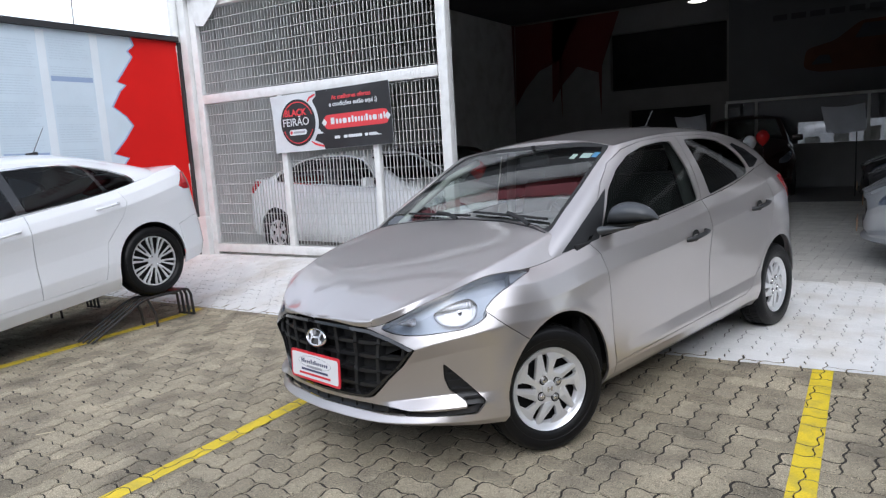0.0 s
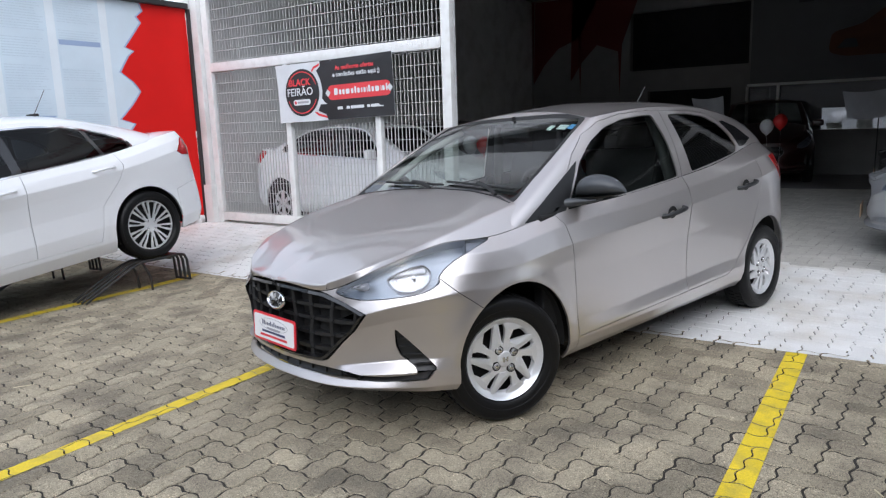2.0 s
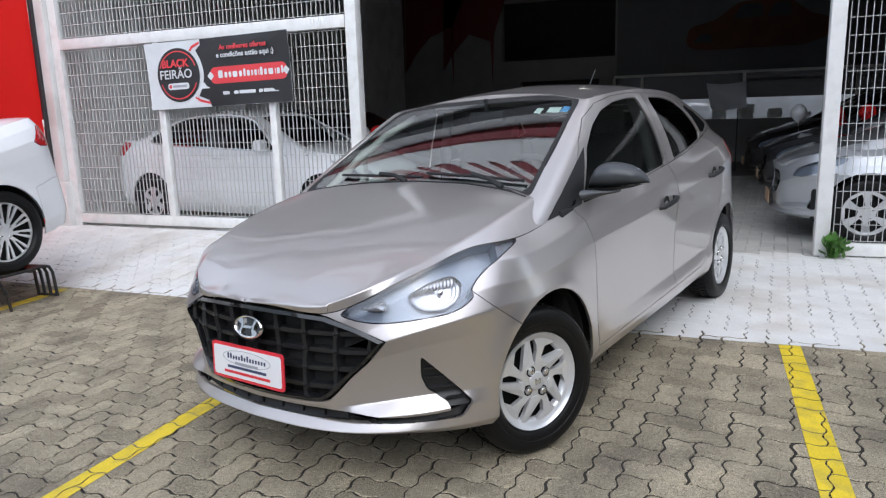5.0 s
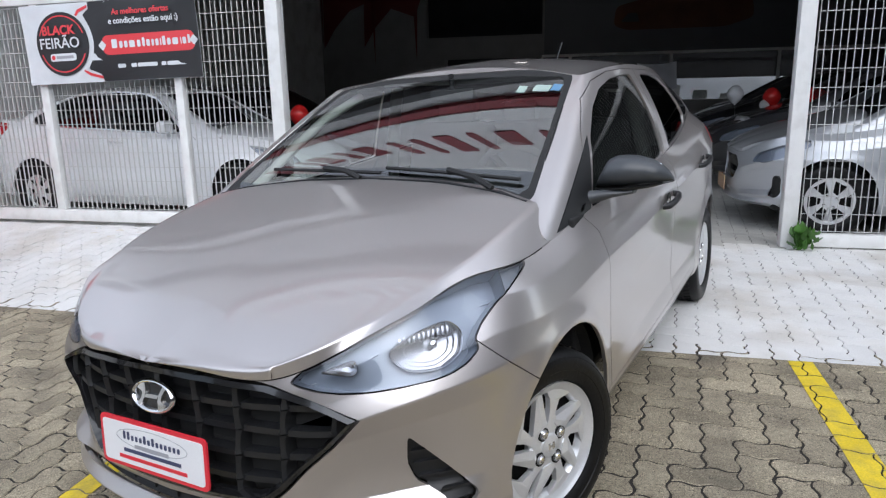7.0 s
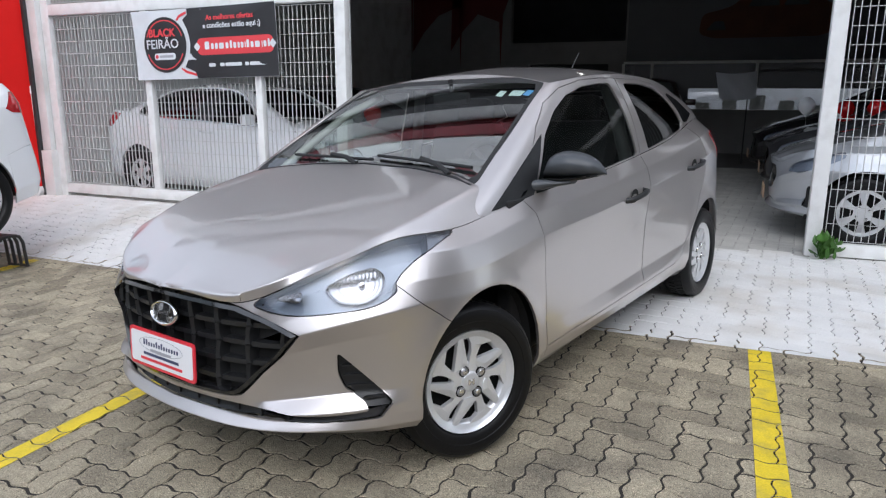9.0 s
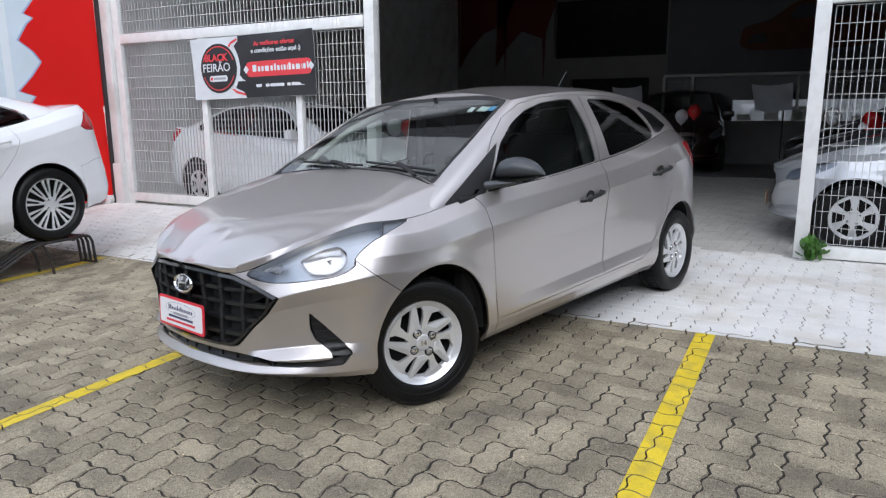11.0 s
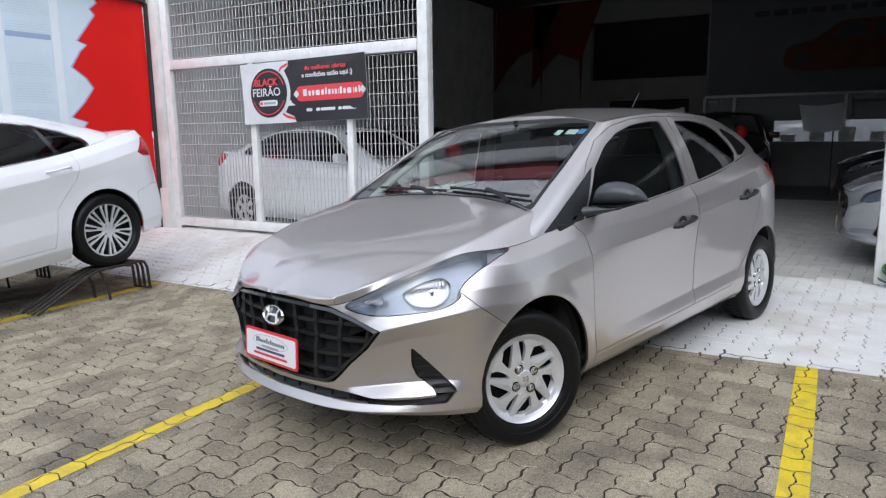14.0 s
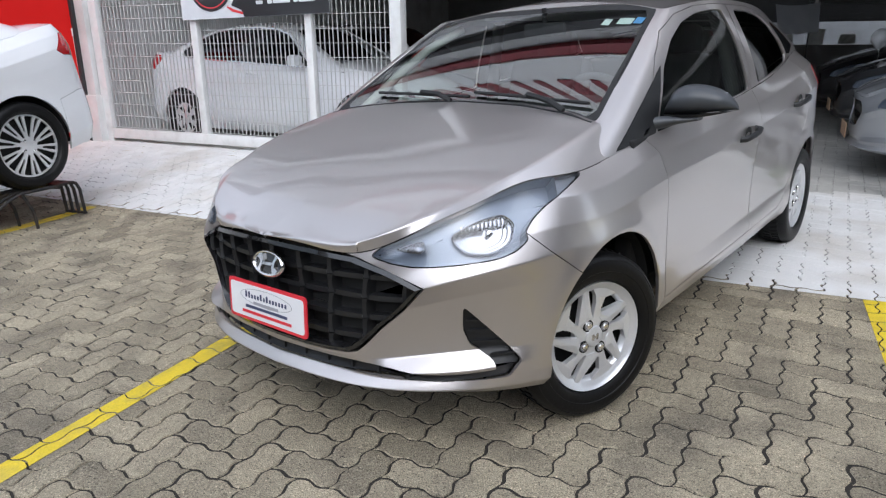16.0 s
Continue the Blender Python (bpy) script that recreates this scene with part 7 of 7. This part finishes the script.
for x, y, z, r, w in ((-5.3, 2.6, 0.98, 0.125, 0), (-5.56, 2.62, 0.99, 0.12, 1), (0.78, 5.0, 1.07, 0.12, 0), (0.30, 5.0, 1.12, 0.11, 1), (0.69, 4.98, 0.96, 0.07, 1), (1.13, 4.0, 1.04, 0.13, 0), (1.0, 4.05, 1.1, 0.11, 0),
                       (-1.90, 7.3, 1.18, 0.12, 0), (-2.12, 7.28, 1.09, 0.12, 1)):
    balloon(x, y, z, r, M_BALLOON_WHITE if w else M_BALLOON_RED, "round white party balloon tied above a parked car" if w else "round red party balloon tied above a parked car")

# cloth signs on poles by the parked cars
for x, y, z, w, h in ((-0.63, 8.0, 1.22, 0.66, 0.48), (-3.3, 8.0, 1.30, 0.56, 0.40)):
    flag = thing("flag_sign", "blank pale grey cloth sign on a dark pole", "sign", GATE @ Matrix.Translation((x, y, -0.03)))
    bm = bmesh.new()
    n = 12
    rows = [[bm.verts.new((-w / 2 + w * i / n - 0.10 * (j / 6 - 0.5) * (1 if i < 6 else 0.3), 0.02 * math.sin(i * 0.9 + j), z + h * j / 6 - 0.03 * math.sin(i * 0.3))) for i in range(n + 1)] for j in range(7)]
    for a, b in zip(rows, rows[1:]):
        for i in range(n):
            bm.faces.new((a[i], a[i + 1], b[i + 1], b[i]))
    part("flag_cloth", bm, M_FLAG, flag, smooth=True)
    bm = bmesh.new()
    rod(bm, (w * 0.3, 0.03, 0.0), (w * 0.3, 0.03, z + h), 0.012, 8)
    part("flag_pole", bm, M_BLACK_TRIM, flag)
    bm = bmesh.new()
    lathe(bm, [(0.0001, 0.03), (0.14, 0.02), (0.15, 0.0)], 20, Matrix.Translation((w * 0.3, 0.03, 0)))
    part("flag_base", bm, M_BLACK_TRIM, flag)

# back of the showroom: glazed office front, posters, mural board, painted swooshes, lamp
office = thing("office_front", "glazed office front with thin white mullions over a low wall", "window", GATE, kind="structure")
bm = bmesh.new()
box(bm, -3.05, 4.6, 10.44, 10.50, 1.93, 1.985, 0.004)
part("head_rail", bm, M_STEEL_WHITE, office)
for x in (-3.05, -2.42, -0.26, 1.9):
    bm = bmesh.new()
    box(bm, x - 0.03, x + 0.03, 10.45, 10.50, 0.95, 1.93, 0.003)
    part("mullion", bm, M_STEEL_WHITE, office)
bm = bmesh.new()
box(bm, -3.05, 4.6, 10.56, 10.565, 0.96, 1.93)
part("window_pane", bm, M_LENS, office, "office glass")
posters = thing("poster_row", "row of crumpled white posters behind the office glass", "poster", GATE)
pr = random.Random(8)
for k in range(5):
    bm = bmesh.new()
    x = -1.45 + k * 0.56
    n = 5
    z0, z1 = 0.96, 1.10 + pr.uniform(-0.06, 0.16)
    rows = [[bm.verts.new((x + 0.29 * i / n + pr.uniform(-0.015, 0.015), 10.53 + pr.uniform(-0.012, 0.012), z0 + (z1 - z0) * j / 3)) for i in range(n + 1)] for j in range(4)]
    for a, b in zip(rows, rows[1:]):
        for i in range(n):
            bm.faces.new((a[i], a[i + 1], b[i + 1], b[i]))
    part("poster", bm, M_PAPER, posters)

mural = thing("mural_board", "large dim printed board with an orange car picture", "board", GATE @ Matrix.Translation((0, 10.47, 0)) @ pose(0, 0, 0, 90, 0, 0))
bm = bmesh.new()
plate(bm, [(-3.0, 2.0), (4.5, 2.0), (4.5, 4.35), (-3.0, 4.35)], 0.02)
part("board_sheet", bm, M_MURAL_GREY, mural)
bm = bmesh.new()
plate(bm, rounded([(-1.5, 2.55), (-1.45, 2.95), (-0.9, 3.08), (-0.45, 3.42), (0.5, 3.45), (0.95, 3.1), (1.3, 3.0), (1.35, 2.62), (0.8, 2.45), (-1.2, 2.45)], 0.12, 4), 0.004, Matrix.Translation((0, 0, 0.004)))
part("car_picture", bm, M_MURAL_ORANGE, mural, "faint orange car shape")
for x0, x1, y0, y1 in ((-0.55, 0.05, 3.08, 3.36), (0.12, 0.6, 3.08, 3.36), (-1.35, -0.95, 2.62, 2.8)):
    bm = bmesh.new()
    plate(bm, rounded([(x0, y0), (x1, y0), (x1 - 0.06, y1), (x0 + 0.15, y1)], 0.04, 3), 0.004, Matrix.Translation((0, 0, 0.008)))
    part("car_window", bm, M_DARK_FILL, mural)
for k in range(9):
    bm = bmesh.new()
    plate(bm, [(-2.1 + k * 0.36, 3.62), (-1.82 + k * 0.36, 3.62), (-1.82 + k * 0.36, 3.74), (-2.1 + k * 0.36, 3.74)], 0.003, Matrix.Translation((0, 0, 0.005)))
    part("print_bar", bm, M_DARK_FILL, mural)

swoosh = thing("wall_painting", "dark red curved flame shapes painted on the inner wall", "wall painting", GATE @ Matrix.Translation((0, 10.485, 0)) @ pose(0, 0, 0, 90, 0, 0))
for x0, tip, top in ((-8.36, 2.25, 4.36), (-7.04, 1.89, 3.5), (-6.0, 1.9, 3.1)):
    bm = bmesh.new()
    pts = [(x0, tip), (x0 + 0.05, top), (x0 + 0.9, 4.38), (x0 - 2.2, 4.38), (x0 - 2.1, 3.1), (x0 - 1.75, 3.5), (x0 - 1.3, 3.9), (x0 - 0.6, 4.2), (x0 - 0.02, top)] if x0 < -8 else \
          [(x0, tip), (x0 + 0.05, top), (x0 - 0.2, 3.15), (x0 - 0.55, 2.95), (x0 - 0.9, 2.6), (x0 - 1.25, 2.05), (x0 - 1.22, 4.3), (x0 + 0.3, 4.3), (x0 + 0.06, top)][:9]
    if x0 > -8:
        pts = [(x0, tip), (x0 + 0.04, top), (x0 + 0.5, 4.35), (x0 - 1.25, 4.35), (x0 - 1.3, 2.3), (x0 - 1.0, 2.75), (x0 - 0.6, 3.15), (x0 - 0.05, top - 0.15)]
    plate(bm, pts, 0.004)
    part("red_flame", bm, M_SWOOSH, swoosh)

lamp = thing("ceiling_lamp", "round industrial ceiling lamp with a lit lens", "lamp", GATE @ Matrix.Translation((-3.22, 8.2, 3.96)) @ Matrix.Diagonal((0.75, 0.75, 0.75, 1)))
bm = bmesh.new()
lathe(bm, [(0.02, 0.585), (0.02, 0.22), (0.07, 0.2), (0.10, 0.1), (0.24, -0.06), (0.25, -0.08)], 28)
part("lamp_shade", bm, M_WALL_GREY, lamp, smooth=40)
M_LAMP = bpy.data.materials.new("lit_lamp_lens")
M_LAMP.use_nodes = True
M_LAMP.node_tree.nodes["Principled BSDF"].inputs["Emission Color"].default_value = (1, 0.98, 0.94, 1)
M_LAMP.node_tree.nodes["Principled BSDF"].inputs["Emission Strength"].default_value = 2.5
bm = bmesh.new()
lathe(bm, [(0.235, -0.075), (0.12, -0.10), (0.0001, -0.11)], 28)
part("lamp_lens", bm, M_LAMP, lamp, smooth=True)
slab_in = bmesh.new()
box(slab_in, -9.4, 4.6, 7.2, 12.6, -0.2, 0.004)
single("floor", slab_in, M_FLOOR_DARK, "dark smooth floor at the back of the showroom", "floor", GATE @ pose(0, 0, 0, 0, -0.57, 0), kind="structure")

# dry straw and scraps on the forecourt
M_STRAW = material("dry_straw", (0.55, 0.48, 0.33), 0.8, grain=0.1, per_piece=0.3)
bm = bmesh.new()
lr = random.Random(12)
for _ in range(70):
    x, y = lr.uniform(-6.0, 3.6), lr.uniform(-3.4, 1.2)
    if lr.random() < 0.35:
        x, y = lr.uniform(-6.2, -1.5), lr.uniform(3.15, 3.62)
    a, ln, w = lr.uniform(0, math.pi), lr.uniform(0.008, 0.05), lr.uniform(0.0012, 0.004)
    z = ground_z(x, y) + 0.002
    box(bm, -ln, ln, -w, w, 0, 0.0025, m=Matrix.Translation((x, y, z)) @ pose(0, 0, 0, 0, 0, math.degrees(a)))
single("litter", bm, M_STRAW, "scattered dry straw and leaf scraps on the paving", "litter", kind="stuff")


# ---- interlocking paving, stone by stone, and the paint on it ----
CELL, WAVE, LEAN = 0.112, 0.009, radians(-4.7)
cl, sl = math.cos(LEAN), math.sin(LEAN)


def edge_y(x):
    """The front edge of the white painted apron."""
    return 1.385 - 0.083 * (x - 0.3)


def stone_outline(i, j, flat_lie, n=6):
    """The wavy outline of a stone over two cells, in paving metres."""
    di, dj = (2, 1) if flat_lie else (1, 2)
    pts = []
    for k in range(di * n):
        u = i + k / n
        pts.append((u, j + WAVE / CELL * math.sin(math.tau * u)))
    for k in range(dj * n):
        v = j + k / n
        pts.append((i + di + WAVE / CELL * math.sin(math.tau * v), v))
    for k in range(di * n):
        u = i + di - k / n
        pts.append((u, j + dj + WAVE / CELL * math.sin(math.tau * u)))
    for k in range(dj * n):
        v = j + dj - k / n
        pts.append((i + WAVE / CELL * math.sin(math.tau * v), v))
    return [(a * CELL, b * CELL) for a, b in pts], ((i + di / 2) * CELL, (j + dj / 2) * CELL, di * CELL, dj * CELL)


def shrink(pts, c, g):
    return [(c[0] + (x - c[0]) * (1 - 2 * g / c[2]), c[1] + (y - c[1]) * (1 - 2 * g / c[3])) for x, y in pts]


def to_site(x, y):
    return x * cl - y * sl, x * sl + y * cl


def clip(poly, a, b, c):
    """Keeps the part of a polygon where a x + b y <= c."""
    out = []
    for (x0, y0), (x1, y1) in zip(poly, poly[1:] + poly[:1]):
        d0, d1 = a * x0 + b * y0 - c, a * x1 + b * y1 - c
        if d0 <= 0:
            out.append((x0, y0))
        if (d0 < 0 < d1) or (d1 < 0 < d0):
            t = d0 / (d0 - d1)
            out.append((x0 + t * (x1 - x0), y0 + t * (y1 - y0)))
    return out


def stone_mesh(name, flat_lie, gap, mat, n=5):
    """One stone about its own middle, its top edge worn round."""
    pts, c = stone_outline(0, 0, flat_lie, n)
    pts = [(x - c[0], y - c[1]) for x, y in pts]
    z = (0, 0, c[2], c[3])
    rings = [(shrink(pts, z, gap + 0.0032), 0.0), (shrink(pts, z, gap), -0.004), (shrink(pts, z, gap), -0.022)]
    vs = [(x, y, h) for ring, h in rings for x, y in ring]
    n = len(pts)
    fs = [list(range(n))] + [[r * n + (k + 1) % n, r * n + k, (r + 1) * n + k, (r + 1) * n + (k + 1) % n] for r in range(2) for k in range(n)]
    me = bpy.data.meshes.new(name)
    me.from_pydata(vs, [], fs)
    me.materials.append(mat)
    me.shade_smooth()
    me.set_sharp_from_angle(angle=radians(18))
    return me, np.array(vs), fs


LINES = {"bay line by the hatchback": (-0.90, -0.83, -3.6, 1.48, 0.10), "bay line": (1.785, 1.80, -3.6, 1.26, 0.105), "bay line by the sedan": (-4.05, -3.95, -3.2, 1.70, 0.13)}
paving = {k: thing("paving", lab, "paving", kind="structure") for k, lab in
          (("dark", "worn brown-grey interlocking concrete paving stones of the forecourt"), ("white", "white painted interlocking paving stones before the gates"), ("inner", "grey interlocking paving stones of the showroom floor"))}
rest = {k: ([], [], 0) for k in paving}
kinds = {"dark": (0.0041, M_PAVER), "white": (0.0018, M_PAVER_WHITE), "inner": (0.0022, M_PAVER_IN)}
stones = {(k, h): stone_mesh("stone", h, g, ma, {"dark": 6, "white": 6, "inner": 3}[k]) for k, (g, ma) in kinds.items() for h in (True, False)}
painted = {k: ([], []) for k in LINES}
white_paint = ([], [])
rng = random.Random(5)
singles = 0


def add_poly(store, poly, x0, y0, lift):
    if len(poly) >= 3:
        k = len(store[0])
        store[0].extend((x, y, ground_z(x, y) + lift) for x, y in poly)
        store[1].append(list(range(k, k + len(poly))))


for j in range(-42, 116):
    for i in range(-100, 72):
        q = (i + j) % 4
        if q not in (0, 2):
            continue
        lie = q == 0
        pts, c = stone_outline(i, j, lie)
        x, y = to_site(c[0], c[1])
        if not (-9.5 < x < 6.8 and -4.2 < y < 11.2) or (x < -6.6 and y > 3.7 and y > 9) or (y < 3.7 and x > 4.4) or (y < 3.7 and x < -7.0):
            continue
        e = edge_y(x)
        kind = "inner" if y > 3.75 else "white" if y > e + 0.11 else "dark"
        h = rng.gauss(0, 0.0009)
        tilt = (rng.gauss(0, 0.004), rng.gauss(0, 0.004))
        rise_x, rise_y = ground_z(x + 0.06, y) - ground_z(x - 0.06, y), ground_z(x, y + 0.06) - ground_z(x, y - 0.06)
        rough = 1.0 if kind == "dark" else 0.3
        slip = (rng.gauss(0, 0.0011) * rough, rng.gauss(0, 0.0011) * rough, rng.gauss(0, 0.006) * rough)
        m = Matrix.Translation((x + slip[0], y + slip[1], ground_z(x, y) + h)) @ Euler((math.atan(rise_y / 0.12) + tilt[0] * rough, -math.atan(rise_x / 0.12) + tilt[1] * rough, LEAN + slip[2])).to_matrix().to_4x4()
        me, vs, fs = stones[(kind, lie)]
        if kind == "dark" and 0.2 < x < 1.75 and -1.6 < y < 1.0 and singles < 300:
            ob = new("stone", me)
            ob.parent, ob.matrix_basis = paving["dark"], m
            singles += 1
        else:
            V, Fs, n = rest[kind]
            M = np.array(m)
            V.append(vs @ M[:3, :3].T + M[:3, 3])
            Fs.extend([[a + n for a in f] for f in fs])
            rest[kind] = (V, Fs, n + len(vs))
        top = None
        for name, (xa, xb, ya, yb, w) in LINES.items():
            xm = xa + (xb - xa) * (yb - y) / (yb - ya)
            if abs(x - xm) < w / 2 + 0.16 and ya - 0.2 < y < yb + 0.2 and kind == "dark":
                top = top or [to_site(*p) for p in shrink(pts, c, kinds[kind][0] - 0.0008)]
                k = (xb - xa) / (yb - ya)
                poly = clip(clip(clip(clip(top, 1, k, xa + k * yb + w / 2), -1, -k, -(xa + k * yb) + w / 2), 0, 1, yb), 0, -1, -ya)
                add_poly(painted[name], poly, x, y, 0.0032)
        if kind == "dark" and y > e - 0.2:
            top = top or [to_site(*p) for p in shrink(pts, c, kinds[kind][0] + 0.003)]
            add_poly(white_paint, clip(top, -0.083, -1, -(1.385 + 0.083 * 0.3)), x, y, 0.0035)
for k, (V, Fs, n) in rest.items():
    if V:
        me = bpy.data.meshes.new("stone_rest")
        me.from_pydata(np.concatenate(V), [], Fs)
        me.materials.append(kinds[k][1])
        me.shade_smooth()
        me.set_sharp_from_angle(angle=radians(18))
        ob = new("stone_rest", me)
        ob.parent = paving[k]
        tagged(ob, kind="stuff")


def paint_mesh(name, store, mat, label):
    me = bpy.data.meshes.new(name)
    me.from_pydata(store[0], [], store[1])
    me.materials.append(mat)
    return tagged(new(name, me), label, "road marking", kind="structure")


for k, store in painted.items():
    paint_mesh("painted_line", store, M_YELLOW, "worn yellow painted parking " + k)
paint_mesh("apron_edge", white_paint, M_PAVER_WHITE, "white paint edge over the paving stones")
